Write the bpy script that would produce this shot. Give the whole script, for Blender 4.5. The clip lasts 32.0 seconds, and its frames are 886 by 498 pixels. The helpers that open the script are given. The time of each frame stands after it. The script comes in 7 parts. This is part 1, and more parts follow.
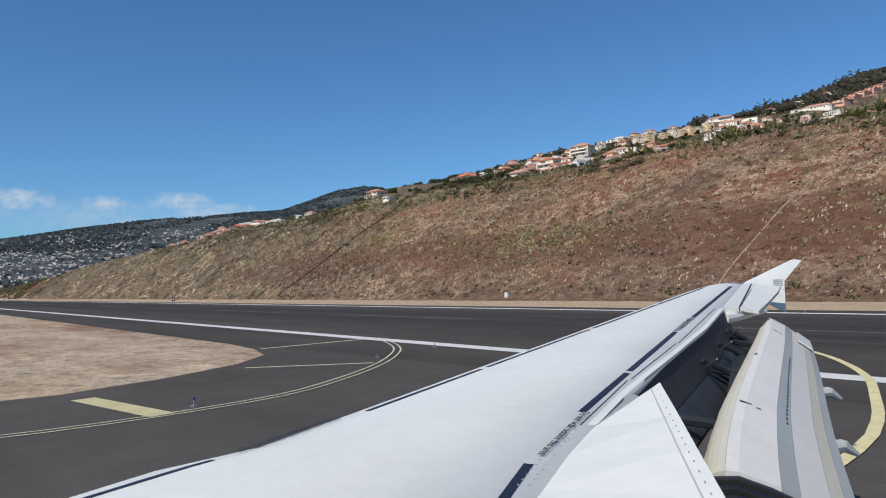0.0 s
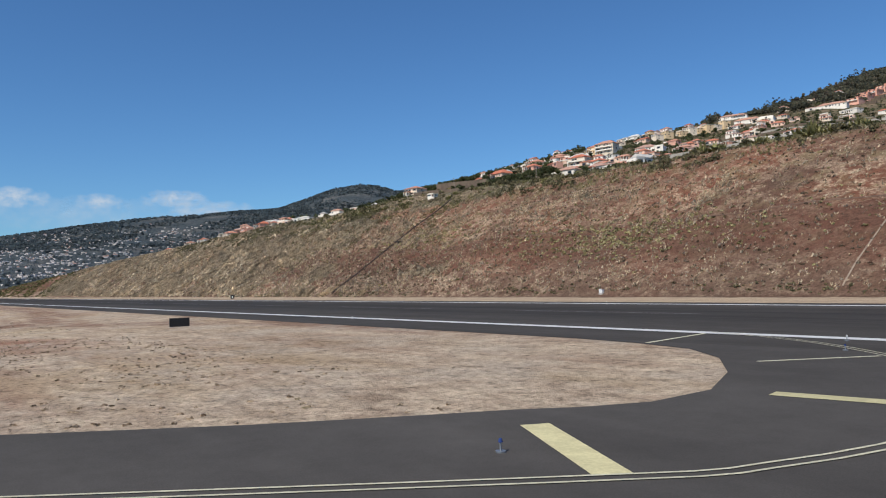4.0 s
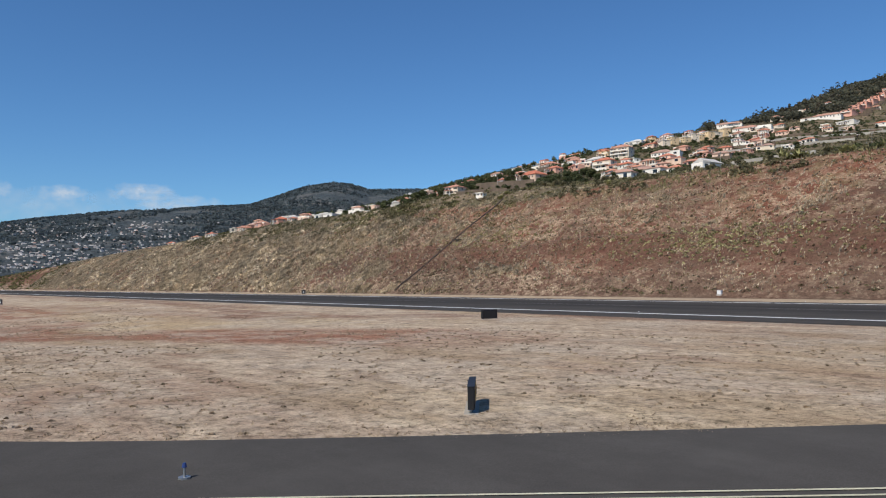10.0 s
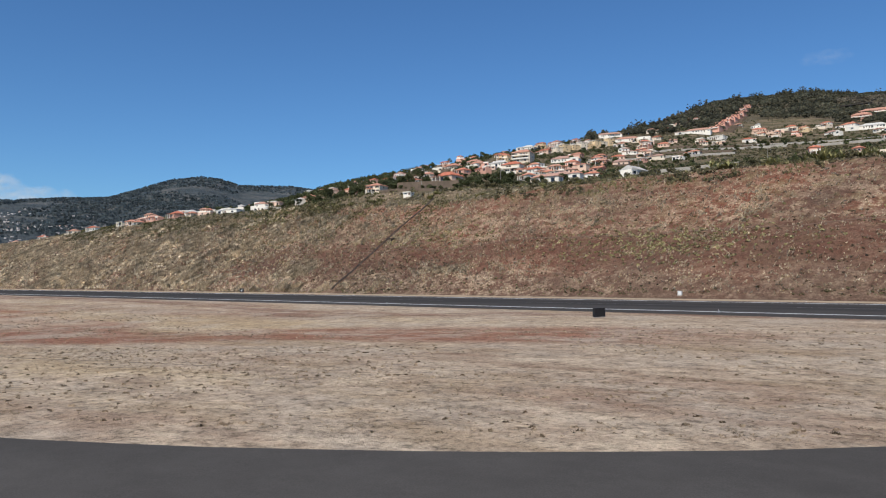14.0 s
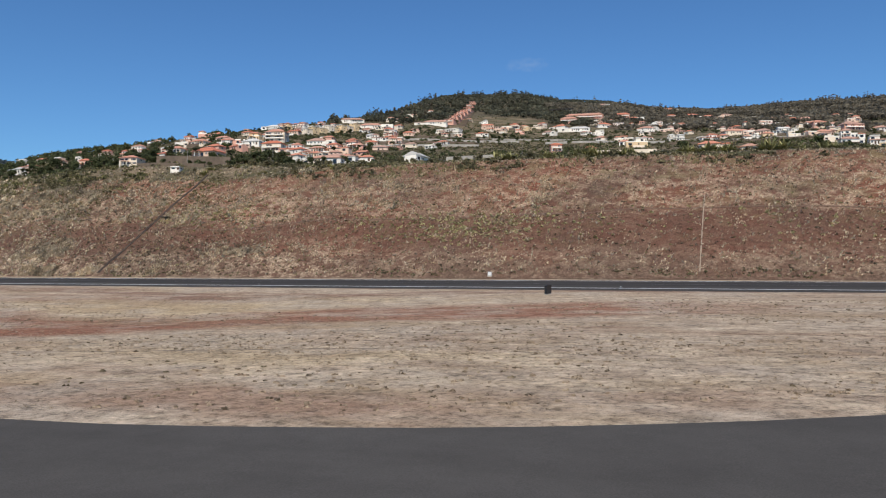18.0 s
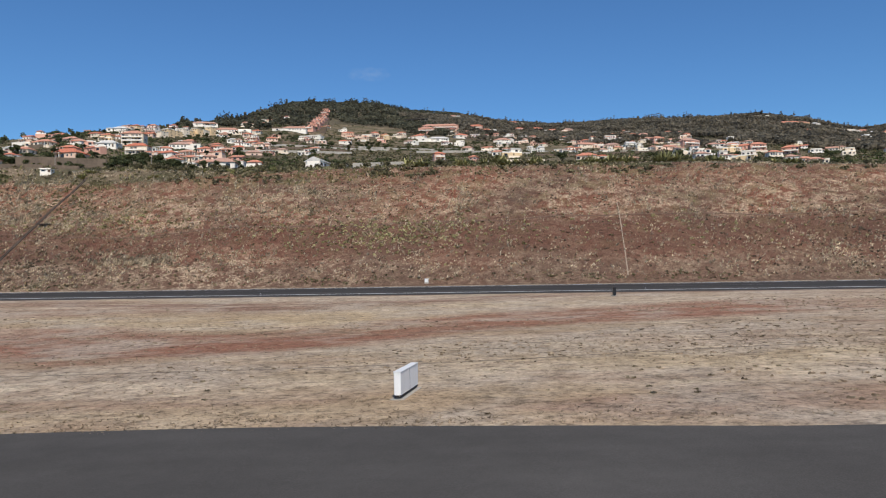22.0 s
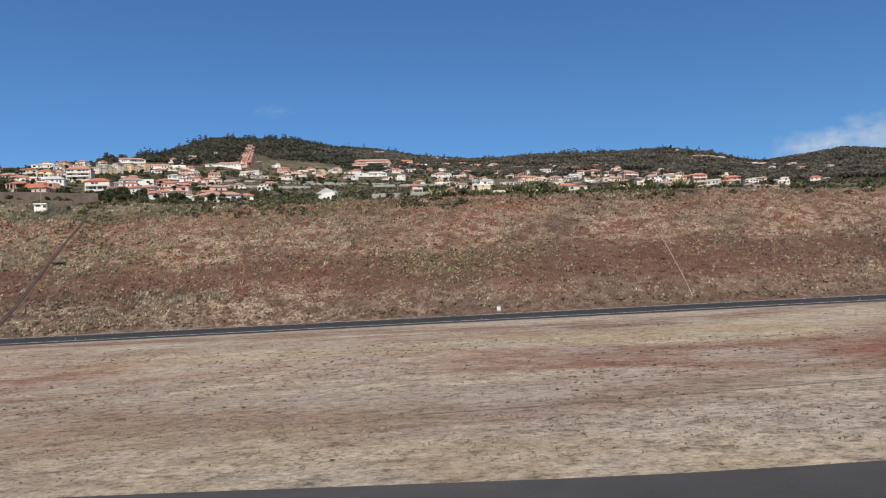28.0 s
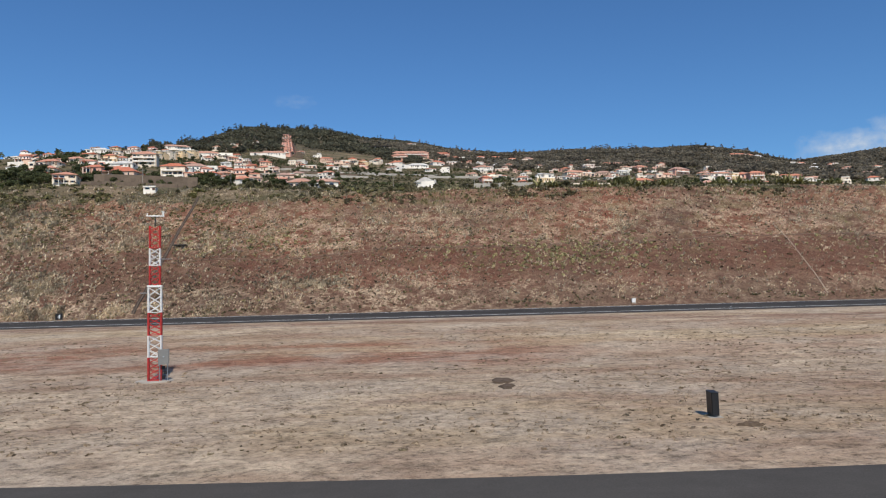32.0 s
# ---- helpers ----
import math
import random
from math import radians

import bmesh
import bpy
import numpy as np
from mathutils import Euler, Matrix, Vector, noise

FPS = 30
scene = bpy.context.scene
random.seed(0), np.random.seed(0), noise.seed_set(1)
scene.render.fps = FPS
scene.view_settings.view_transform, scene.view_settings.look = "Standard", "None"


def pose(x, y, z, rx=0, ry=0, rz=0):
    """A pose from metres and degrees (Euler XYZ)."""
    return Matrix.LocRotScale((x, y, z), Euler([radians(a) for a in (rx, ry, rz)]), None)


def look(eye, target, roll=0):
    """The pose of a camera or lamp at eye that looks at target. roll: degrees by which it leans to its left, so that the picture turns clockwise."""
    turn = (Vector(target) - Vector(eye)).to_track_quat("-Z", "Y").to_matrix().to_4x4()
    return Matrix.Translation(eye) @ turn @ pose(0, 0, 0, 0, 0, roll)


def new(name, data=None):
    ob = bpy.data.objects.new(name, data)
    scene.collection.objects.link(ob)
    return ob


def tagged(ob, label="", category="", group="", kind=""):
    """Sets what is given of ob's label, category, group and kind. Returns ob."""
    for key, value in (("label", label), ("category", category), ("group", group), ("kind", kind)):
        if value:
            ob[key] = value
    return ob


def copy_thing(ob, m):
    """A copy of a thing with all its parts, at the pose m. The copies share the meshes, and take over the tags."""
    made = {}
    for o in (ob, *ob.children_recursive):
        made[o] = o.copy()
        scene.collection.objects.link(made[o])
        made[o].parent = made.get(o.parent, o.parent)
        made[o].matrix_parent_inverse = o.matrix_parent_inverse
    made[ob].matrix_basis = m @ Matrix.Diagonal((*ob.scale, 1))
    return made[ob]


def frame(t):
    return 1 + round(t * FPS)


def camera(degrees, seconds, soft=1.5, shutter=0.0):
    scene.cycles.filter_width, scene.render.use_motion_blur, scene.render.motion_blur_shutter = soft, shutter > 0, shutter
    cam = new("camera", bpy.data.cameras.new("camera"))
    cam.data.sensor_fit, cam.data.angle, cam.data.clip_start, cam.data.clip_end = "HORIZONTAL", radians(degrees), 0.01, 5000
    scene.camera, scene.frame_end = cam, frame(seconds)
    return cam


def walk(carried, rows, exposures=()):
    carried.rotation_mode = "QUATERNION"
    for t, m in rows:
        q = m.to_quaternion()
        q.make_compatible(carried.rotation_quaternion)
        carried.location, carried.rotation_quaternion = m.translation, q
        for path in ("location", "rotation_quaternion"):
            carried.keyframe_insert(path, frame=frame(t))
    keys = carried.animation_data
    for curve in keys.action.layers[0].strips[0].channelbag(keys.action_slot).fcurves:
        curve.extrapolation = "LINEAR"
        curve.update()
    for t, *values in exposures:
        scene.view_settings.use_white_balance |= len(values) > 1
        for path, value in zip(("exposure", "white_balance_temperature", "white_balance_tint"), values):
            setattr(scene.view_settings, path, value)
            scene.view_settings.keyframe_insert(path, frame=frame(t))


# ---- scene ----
cam = camera(62.59, 32.0, soft=1.1)
# seconds, x, y, z, and the turns about x, y and z in degrees
PATH = [
    (0.0, -1.30, -30.80, 4.24, 92.70, 1.55, 52.18),
    (0.5, -3.70, -33.41, 4.28, 92.67, 1.98, 51.81),
    (1.0, -6.02, -36.06, 4.29, 92.65, 2.53, 52.53),
    (1.5, -8.30, -38.58, 4.37, 92.50, 2.72, 52.79),
    (2.0, -10.60, -41.09, 4.37, 92.58, 2.53, 51.67),
    (2.5, -12.78, -43.54, 4.34, 92.55, 2.50, 51.25),
    (3.0, -14.91, -45.99, 4.37, 92.65, 2.19, 50.99),
    (3.5, -17.17, -48.26, 4.43, 92.61, 1.78, 51.21),
    (5.5, -26.20, -58.10, 4.63, 92.62, 1.72, 52.19),
    (6.0, -28.34, -60.67, 4.38, 92.90, 1.14, 51.89),
    (6.5, -30.43, -63.27, 4.41, 92.94, 1.16, 52.02),
    (7.0, -32.54, -65.93, 4.43, 92.70, 1.50, 52.93),
    (7.5, -34.72, -68.64, 4.43, 92.65, 1.47, 52.93),
    (8.0, -36.87, -71.60, 4.44, 92.41, 1.17, 53.41),
    (8.5, -39.07, -74.24, 4.50, 92.43, 0.61, 53.70),
    (9.0, -41.32, -76.98, 4.48, 92.82, 0.52, 52.07),
    (9.5, -43.63, -79.71, 4.48, 92.50, 0.61, 49.89),
    (10.0, -46.04, -82.40, 4.49, 92.52, 0.55, 48.71),
    (10.5, -48.58, -85.00, 4.49, 92.88, 0.26, 48.14),
    (11.0, -51.17, -87.45, 4.43, 92.76, -0.18, 47.72),
    (11.5, -53.86, -89.75, 4.40, 92.76, -0.67, 46.82),
    (12.0, -56.62, -91.96, 4.43, 92.72, -0.85, 45.10),
    (12.5, -59.42, -94.09, 4.43, 92.43, -0.98, 43.58),
    (13.0, -62.31, -96.24, 4.27, 92.32, -0.78, 42.23),
    (13.5, -65.27, -98.41, 4.21, 92.61, -0.52, 40.40),
    (15.5, -77.83, -106.40, 4.55, 91.18, 0.55, 31.24),
    (16.0, -81.05, -107.76, 4.35, 91.36, -0.62, 28.12),
    (16.5, -84.27, -109.06, 4.11, 90.92, -0.98, 24.89),
    (17.0, -87.55, -110.15, 3.93, 90.81, -0.47, 22.22),
    (17.5, -90.85, -111.07, 3.79, 90.77, -0.11, 19.29),
    (18.0, -94.30, -111.78, 3.63, 91.21, 0.08, 16.64),
    (18.5, -97.83, -112.37, 3.46, 91.19, 0.19, 14.27),
    (19.0, -101.34, -112.95, 3.32, 90.81, 0.41, 12.04),
    (19.5, -104.92, -113.49, 3.35, 90.84, 0.54, 9.97),
    (20.0, -108.51, -114.01, 3.37, 90.90, 0.74, 8.10),
    (20.5, -112.15, -114.47, 3.36, 91.17, 0.93, 6.68),
    (21.0, -115.70, -114.72, 3.33, 91.18, 1.48, 5.60),
    (21.5, -119.25, -114.85, 3.32, 91.38, 1.47, 4.72),
    (22.0, -122.84, -114.90, 3.30, 91.80, 0.94, 4.10),
    (22.5, -126.50, -114.97, 3.26, 92.00, 0.90, 3.71),
    (23.0, -130.21, -115.00, 3.20, 92.07, 0.91, 3.23),
    (23.5, -134.04, -114.94, 3.10, 91.92, 0.89, 2.92),
    (24.0, -138.06, -114.96, 2.87, 91.41, 1.01, 2.80),
    (24.5, -142.12, -114.86, 2.76, 91.06, 0.65, 2.65),
    (25.0, -146.26, -114.75, 2.67, 91.32, -0.54, 1.92),
    (25.5, -150.47, -114.62, 2.56, 91.45, -0.91, 0.80),
    (26.0, -154.66, -114.41, 2.56, 92.39, -0.29, -0.71),
    (26.5, -158.92, -114.07, 2.62, 93.70, 0.92, -3.24),
    (28.5, -176.93, -112.00, 2.62, 94.40, 2.98, -3.35),
    (29.0, -181.31, -111.66, 2.58, 93.94, 2.20, -3.23),
    (29.5, -185.69, -111.25, 2.54, 93.23, 1.85, -3.52),
    (30.0, -190.03, -110.72, 2.44, 93.08, 1.98, -3.39),
    (30.5, -194.52, -110.21, 2.42, 93.22, 1.59, -3.54),
    (31.0, -198.99, -109.81, 2.40, 93.76, 1.76, -3.19),
    (31.5, -203.55, -109.50, 2.47, 94.19, 1.66, -2.95),
    (32.0, -208.07, -109.35, 2.50, 93.96, 1.50, -2.56),
]
walk(cam, [(t, pose(x, y, z, rx, ry, rz)) for t, x, y, z, rx, ry, rz in PATH], exposures=[(0.0, 0.0), (32.0, 0.0)])

# ---- daylight: high sun behind the aircraft, clear sky ----
SUN_TO = Vector((0.15, -0.74, 0.82)).normalized()
world = bpy.data.worlds.new("sky")
scene.world = world
world.use_nodes = True
wn = world.node_tree.nodes
wl = world.node_tree.links
sky = wn.new("ShaderNodeTexSky")
sky.sky_type = "NISHITA"
sky.sun_disc = False
sky.sun_elevation = math.asin(SUN_TO.z)
sky.sun_rotation = math.atan2(SUN_TO.x, SUN_TO.y)
sky.altitude, sky.air_density, sky.dust_density, sky.ozone_density = 60, 1.0, 0.15, 2.2
back = wn["Background"]
back.inputs["Strength"].default_value = 0.095
tint = wn.new("ShaderNodeMix")
tint.data_type, tint.blend_type = "RGBA", "MULTIPLY"
tint.inputs[0].default_value, tint.inputs[7].default_value = 1.0, (0.50, 0.82, 1.14, 1)
wl.new(sky.outputs[0], tint.inputs[6])
wl.new(tint.outputs[2], back.inputs["Color"])
sun = new("sun", bpy.data.lights.new("sun", "SUN"))
sun.data.energy, sun.data.angle, sun.data.color = 4.3, radians(0.53), (1.0, 0.93, 0.82)
sun.matrix_world = look((0, 0, 0), -SUN_TO)


# ---- materials ----
def material(name, rough=0.8, metal=0.0):
    m = bpy.data.materials.new(name)
    m.use_nodes = True
    b = m.node_tree.nodes["Principled BSDF"]
    b.inputs["Roughness"].default_value, b.inputs["Metallic"].default_value = rough, metal
    b.inputs["Specular IOR Level"].default_value = 0.3
    return m, m.node_tree.nodes, m.node_tree.links, b


def place_node(n, l, stretch):
    """Position in metres, scaled per axis."""
    g, mp = n.new("ShaderNodeNewGeometry"), n.new("ShaderNodeMapping")
    mp.inputs["Scale"].default_value = stretch
    l.new(g.outputs["Position"], mp.inputs["Vector"])
    return mp.outputs[0]


def noise_node(n, l, vec, scale, detail=5, rough=0.6):
    t = n.new("ShaderNodeTexNoise")
    t.inputs["Scale"].default_value, t.inputs["Detail"].default_value, t.inputs["Roughness"].default_value = scale, detail, rough
    l.new(vec, t.inputs["Vector"])
    return t.outputs["Fac"]


def ramp_node(n, l, fac, stops):
    r = n.new("ShaderNodeValToRGB")
    e = r.color_ramp.elements
    while len(e) < len(stops):
        e.new(0.5)
    for k, (p, c) in zip(e, stops):
        k.position, k.color = p, (*c, 1) if len(c) == 3 else c
    l.new(fac, r.inputs[0])
    return r.outputs[0]


def mix_node(n, l, fac, a, b, kind="MIX"):
    m = n.new("ShaderNodeMix")
    m.data_type, m.blend_type = "RGBA", kind
    for s, v in ((0, fac), (6, a), (7, b)):
        if isinstance(v, (int, float)):
            m.inputs[s].default_value = v
        elif isinstance(v, tuple):
            m.inputs[s].default_value = (*v, 1)
        else:
            l.new(v, m.inputs[s])
    return m.outputs[2]


def bump_node(n, l, b, fac, strength=0.4, distance=0.1):
    u = n.new("ShaderNodeBump")
    u.inputs["Strength"].default_value, u.inputs["Distance"].default_value = strength, distance
    l.new(fac, u.inputs["Height"])
    l.new(u.outputs[0], b.inputs["Normal"])


def grey(v):
    return (v, v, v)


def plain(name, colour, rough=0.7, metal=0.0, vary=0.12, scale=3.0, per="object"):
    """Paint or plaster: one colour with stains at two scales and a shift from piece to piece."""
    m, n, l, b = material(name, rough, metal)
    p = place_node(n, l, (1, 1, 1))
    f = ramp_node(n, l, noise_node(n, l, p, scale, 6), [(0.3, grey(1 - vary)), (0.7, grey(1.0))])
    f2 = ramp_node(n, l, noise_node(n, l, p, scale * 9, 3), [(0.35, grey(1 - vary * 0.6)), (0.65, grey(1.0))])
    c = mix_node(n, l, 1.0, mix_node(n, l, 1.0, tuple(colour), f, "MULTIPLY"), f2, "MULTIPLY")
    if per:
        o = n.new("ShaderNodeObjectInfo") if per == "object" else n.new("ShaderNodeNewGeometry")
        r = ramp_node(n, l, o.outputs["Random" if per == "object" else "Random Per Island"], [(0, grey(0.86)), (1, grey(1.08))])
        c = mix_node(n, l, 1.0, c, r, "MULTIPLY")
    l.new(c, b.inputs["Base Color"])
    return m


def plant(name, a, b_, rough=0.85, clump=0.5, thin=0.3):
    """Leaves or grass: two colours, shifted from clump to clump."""
    m, n, l, b = material(name, rough)
    b.inputs["Specular IOR Level"].default_value = 0.12
    g = n.new("ShaderNodeNewGeometry")
    c = ramp_node(n, l, g.outputs["Random Per Island"], [(0.0, a), (1.0, b_)])
    p = place_node(n, l, (1, 1, 1))
    f = ramp_node(n, l, noise_node(n, l, p, 0.06, 3), [(0.3, grey(0.75)), (0.7, grey(1.1))])
    c = mix_node(n, l, 1.0, c, f, "MULTIPLY")
    f2 = ramp_node(n, l, noise_node(n, l, p, clump, 3, 0.7), [(0.40, grey(0.5)), (0.51, grey(1.0)), (0.66, grey(1.25))])
    c = mix_node(n, l, 1.0, c, f2, "MULTIPLY")
    l.new(c, b.inputs["Base Color"])
    # thin leaves let some light through
    t, mx = n.new("ShaderNodeBsdfTranslucent"), n.new("ShaderNodeMixShader")
    mx.inputs[0].default_value = thin
    l.new(c, t.inputs["Color"])
    l.new(b.outputs[0], mx.inputs[1])
    l.new(t.outputs[0], mx.inputs[2])
    l.new(mx.outputs[0], n["Material Output"].inputs["Surface"])
    return m


def field_material():
    m, n, l, b = material("dry_field", 0.95)
    b.inputs["Specular IOR Level"].default_value = 0.05
    long = place_node(n, l, (0.85, 1, 1))
    near = place_node(n, l, (1, 1, 1))
    base = ramp_node(n, l, noise_node(n, l, long, 0.30, 9, 0.70), [(0.32, (0.266, 0.194, 0.137)), (0.44, (0.400, 0.306, 0.220)), (0.56, (0.495, 0.392, 0.284)), (0.68, (0.580, 0.472, 0.338))])
    soil = ramp_node(n, l, noise_node(n, l, place_node(n, l, (0.25, 1, 1)), 0.07, 8, 0.70), [(0.49, grey(0)), (0.60, grey(0.8))])
    c = mix_node(n, l, soil, base, (0.285, 0.182, 0.125))
    # fresher straw in broad yellowish patches
    yellow = ramp_node(n, l, noise_node(n, l, place_node(n, l, (0.35, 1, 1)), 0.055, 7, 0.66), [(0.50, grey(0)), (0.62, grey(0.6))])
    c = mix_node(n, l, yellow, c, (0.56, 0.435, 0.255))
    # streaks of bare red soil in a band along the middle of the grass
    g, sep = n.new("ShaderNodeNewGeometry"), n.new("ShaderNodeSeparateXYZ")
    l.new(g.outputs["Position"], sep.inputs[0])
    bend = n.new("ShaderNodeMath")
    bend.operation = "MULTIPLY_ADD"
    bend.inputs[1].default_value = 11
    l.new(noise_node(n, l, place_node(n, l, (0.4, 1, 1)), 0.06, 7, 0.72), bend.inputs[0])
    l.new(sep.outputs["Y"], bend.inputs[2])
    # the band swings towards the taxiway about x = -148 and away from it at both ends
    span, swing, both = n.new("ShaderNodeMapRange"), n.new("ShaderNodeMath"), n.new("ShaderNodeMath")
    span.inputs["From Min"].default_value, span.inputs["From Max"].default_value = -240, -60
    l.new(sep.outputs["X"], span.inputs["Value"])
    course = [(-240, -14), (-215, -13), (-200, -11.5), (-170, -7.5), (-157, -3), (-148, 3.5), (-135, -0.5), (-125, -9.5), (-115, -14), (-100, -20), (-60, -24)]
    swing.operation = "MULTIPLY_ADD"
    l.new(ramp_node(n, l, span.outputs[0], [((x + 240) / 180, grey((side + 25) / 32)) for x, side in course]), swing.inputs[0])
    swing.inputs[1].default_value, swing.inputs[2].default_value = 32, -25
    l.new(bend.outputs[0], both.inputs[0])
    l.new(swing.outputs[0], both.inputs[1])
    bend = both
    band = n.new("ShaderNodeMapRange")
    for k, v in zip(("From Min", "From Max"), (-68, -45)):
        band.inputs[k].default_value = v
    l.new(bend.outputs[0], band.inputs["Value"])
    red = ramp_node(n, l, band.outputs[0], [(0.0, grey(0)), (0.16, grey(1)), (0.48, grey(1)), (0.57, grey(0.55)), (0.68, grey(0.95)), (0.95, grey(0))])
    gaps = ramp_node(n, l, noise_node(n, l, place_node(n, l, (0.24, 1, 1)), 0.17, 9, 0.74), [(0.35, grey(0.1)), (0.48, grey(0.95))])
    red = mix_node(n, l, 1.0, red, ramp_node(n, l, span.outputs[0], [(0.20, grey(1)), (0.27, grey(0.3)), (0.38, grey(0.3)), (0.45, grey(1)), (0.78, grey(1)), (0.88, grey(0))]), "MULTIPLY")
    c = mix_node(n, l, mix_node(n, l, 1.0, red, gaps, "MULTIPLY"), c, (0.268, 0.128, 0.083))
    # a second, browner band of bare soil near the runway
    far = n.new("ShaderNodeMapRange")
    for k, v in zip(("From Min", "From Max"), (-34, -16)):
        far.inputs[k].default_value = v
    l.new(bend.outputs[0], far.inputs["Value"])
    brown_band = ramp_node(n, l, far.outputs[0], [(0.15, grey(0)), (0.4, grey(0.9)), (0.65, grey(0.9)), (0.9, grey(0))])
    thin = ramp_node(n, l, noise_node(n, l, place_node(n, l, (0.12, 1, 1)), 0.25, 8, 0.72), [(0.40, grey(0)), (0.52, grey(0.9))])
    c = mix_node(n, l, mix_node(n, l, 1.0, brown_band, thin, "MULTIPLY"), c, (0.225, 0.132, 0.095))
    brown = ramp_node(n, l, noise_node(n, l, place_node(n, l, (0.35, 1, 1)), 0.11, 9, 0.74), [(0.50, grey(0)), (0.62, grey(0.55))])
    c = mix_node(n, l, brown, c, (0.25, 0.175, 0.122))
    greyish = ramp_node(n, l, noise_node(n, l, long, 0.13, 6, 0.66), [(0.47, grey(0)), (0.62, grey(0.7))])
    c = mix_node(n, l, greyish, c, (0.43, 0.355, 0.275))
    tuft = noise_node(n, l, near, 1.5, 6, 0.74)
    fine = noise_node(n, l, near, 4.2, 8, 0.82)
    speck = noise_node(n, l, near, 0.62, 8, 0.8)
    c = mix_node(n, l, 1.0, c, ramp_node(n, l, fine, [(0.37, grey(0.40)), (0.47, grey(0.95)), (0.66, grey(1.22))]), "MULTIPLY")
    c = mix_node(n, l, 1.0, c, ramp_node(n, l, tuft, [(0.34, grey(0.45)), (0.44, grey(0.92)), (0.60, grey(1.18))]), "MULTIPLY")
    c = mix_node(n, l, 1.0, c, ramp_node(n, l, speck, [(0.36, grey(0.60)), (0.46, grey(0.97)), (0.62, grey(1.15))]), "MULTIPLY")
    l.new(c, b.inputs["Base Color"])
    bump_node(n, l, b, tuft, 0.9, 0.25)
    return m


def slope_material():
    m, n, l, b = material("cut_slope_soil", 0.95)
    b.inputs["Specular IOR Level"].default_value = 0.05
    p = place_node(n, l, (1, 1, 1))
    lean = place_node(n, l, (0.7, 1.0, 1.0))
    soil = ramp_node(n, l, noise_node(n, l, lean, 0.030, 7, 0.66), [(0.34, (0.098, 0.062, 0.046)), (0.45, (0.134, 0.073, 0.051)), (0.54, (0.158, 0.075, 0.050)), (0.64, (0.180, 0.073, 0.047))])
    # dry straw thins out from the far end of the slope to the near one
    g, sep = n.new("ShaderNodeNewGeometry"), n.new("ShaderNodeSeparateXYZ")
    l.new(g.outputs["Position"], sep.inputs[0])
    span = n.new("ShaderNodeMapRange")
    for k, v in zip(("From Min", "From Max", "To Min", "To Max"), (-400, -200, 0.74, 0.50)):
        span.inputs[k].default_value = v
    l.new(sep.outputs["X"], span.inputs["Value"])
    grain = ramp_node(n, l, noise_node(n, l, p, 1.3, 7, 0.74), [(0.43, grey(0.15)), (0.56, grey(1))])
    clump = ramp_node(n, l, noise_node(n, l, place_node(n, l, (0.8, 1, 1)), 0.30, 8, 0.72), [(0.46, grey(0)), (0.55, grey(1))])
    dry = mix_node(n, l, 1.0, clump, grain, "MULTIPLY")
    where = ramp_node(n, l, noise_node(n, l, lean, 0.06, 8, 0.72), [(0.40, grey(0.28)), (0.56, grey(0.95))])
    # benches: straw at the foot and half way up, bare reddish soil between
    up = n.new("ShaderNodeMapRange")
    up.inputs["From Min"].default_value, up.inputs["From Max"].default_value = 100, 172
    warp = n.new("ShaderNodeMath")
    warp.operation = "MULTIPLY_ADD"
    warp.inputs[1].default_value = 26
    l.new(noise_node(n, l, p, 0.035, 4, 0.6), warp.inputs[0])
    l.new(sep.outputs["Y"], warp.inputs[2])
    less = n.new("ShaderNodeMath")
    less.operation = "SUBTRACT"
    less.inputs[1].default_value = 13
    l.new(warp.outputs[0], less.inputs[0])
    l.new(less.outputs[0], up.inputs["Value"])
    bench = ramp_node(n, l, up.outputs[0], [(0.0, grey(0.8)), (0.14, grey(1)), (0.22, grey(0.25)), (0.38, grey(0.18)), (0.48, grey(0.95)), (0.70, grey(0.85)), (0.82, grey(0.3)), (1.0, grey(0.7))])
    straw = mix_node(n, l, 1.0, mix_node(n, l, 1.0, dry, where, "MULTIPLY"), mix_node(n, l, 0.6, span.outputs[0], bench, "MIX"), "MULTIPLY")
    straw = mix_node(n, l, 1.0, straw, ramp_node(n, l, up.outputs[0], [(0.0, grey(1)), (0.16, grey(1)), (0.24, grey(0.45)), (0.38, grey(0.4)), (0.48, grey(1))]), "MULTIPLY")
    # the foot is barer towards the near end
    bare = n.new("ShaderNodeMapRange")
    for k, v in zip(("From Min", "From Max", "To Min", "To Max"), (-215, -140, 1.0, 0.4)):
        bare.inputs[k].default_value = v
    l.new(sep.outputs["X"], bare.inputs["Value"])
    foot = ramp_node(n, l, up.outputs[0], [(0.16, grey(0)), (0.26, grey(1))])
    straw = mix_node(n, l, 1.0, straw, mix_node(n, l, foot, bare.outputs[0], grey(1)), "MULTIPLY")
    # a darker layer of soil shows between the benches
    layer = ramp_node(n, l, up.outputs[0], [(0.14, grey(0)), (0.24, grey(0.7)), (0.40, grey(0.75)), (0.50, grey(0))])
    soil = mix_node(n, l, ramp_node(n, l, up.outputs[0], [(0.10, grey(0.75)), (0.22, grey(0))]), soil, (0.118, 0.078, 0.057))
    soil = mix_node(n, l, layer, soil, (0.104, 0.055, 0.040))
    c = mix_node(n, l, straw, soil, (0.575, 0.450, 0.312))
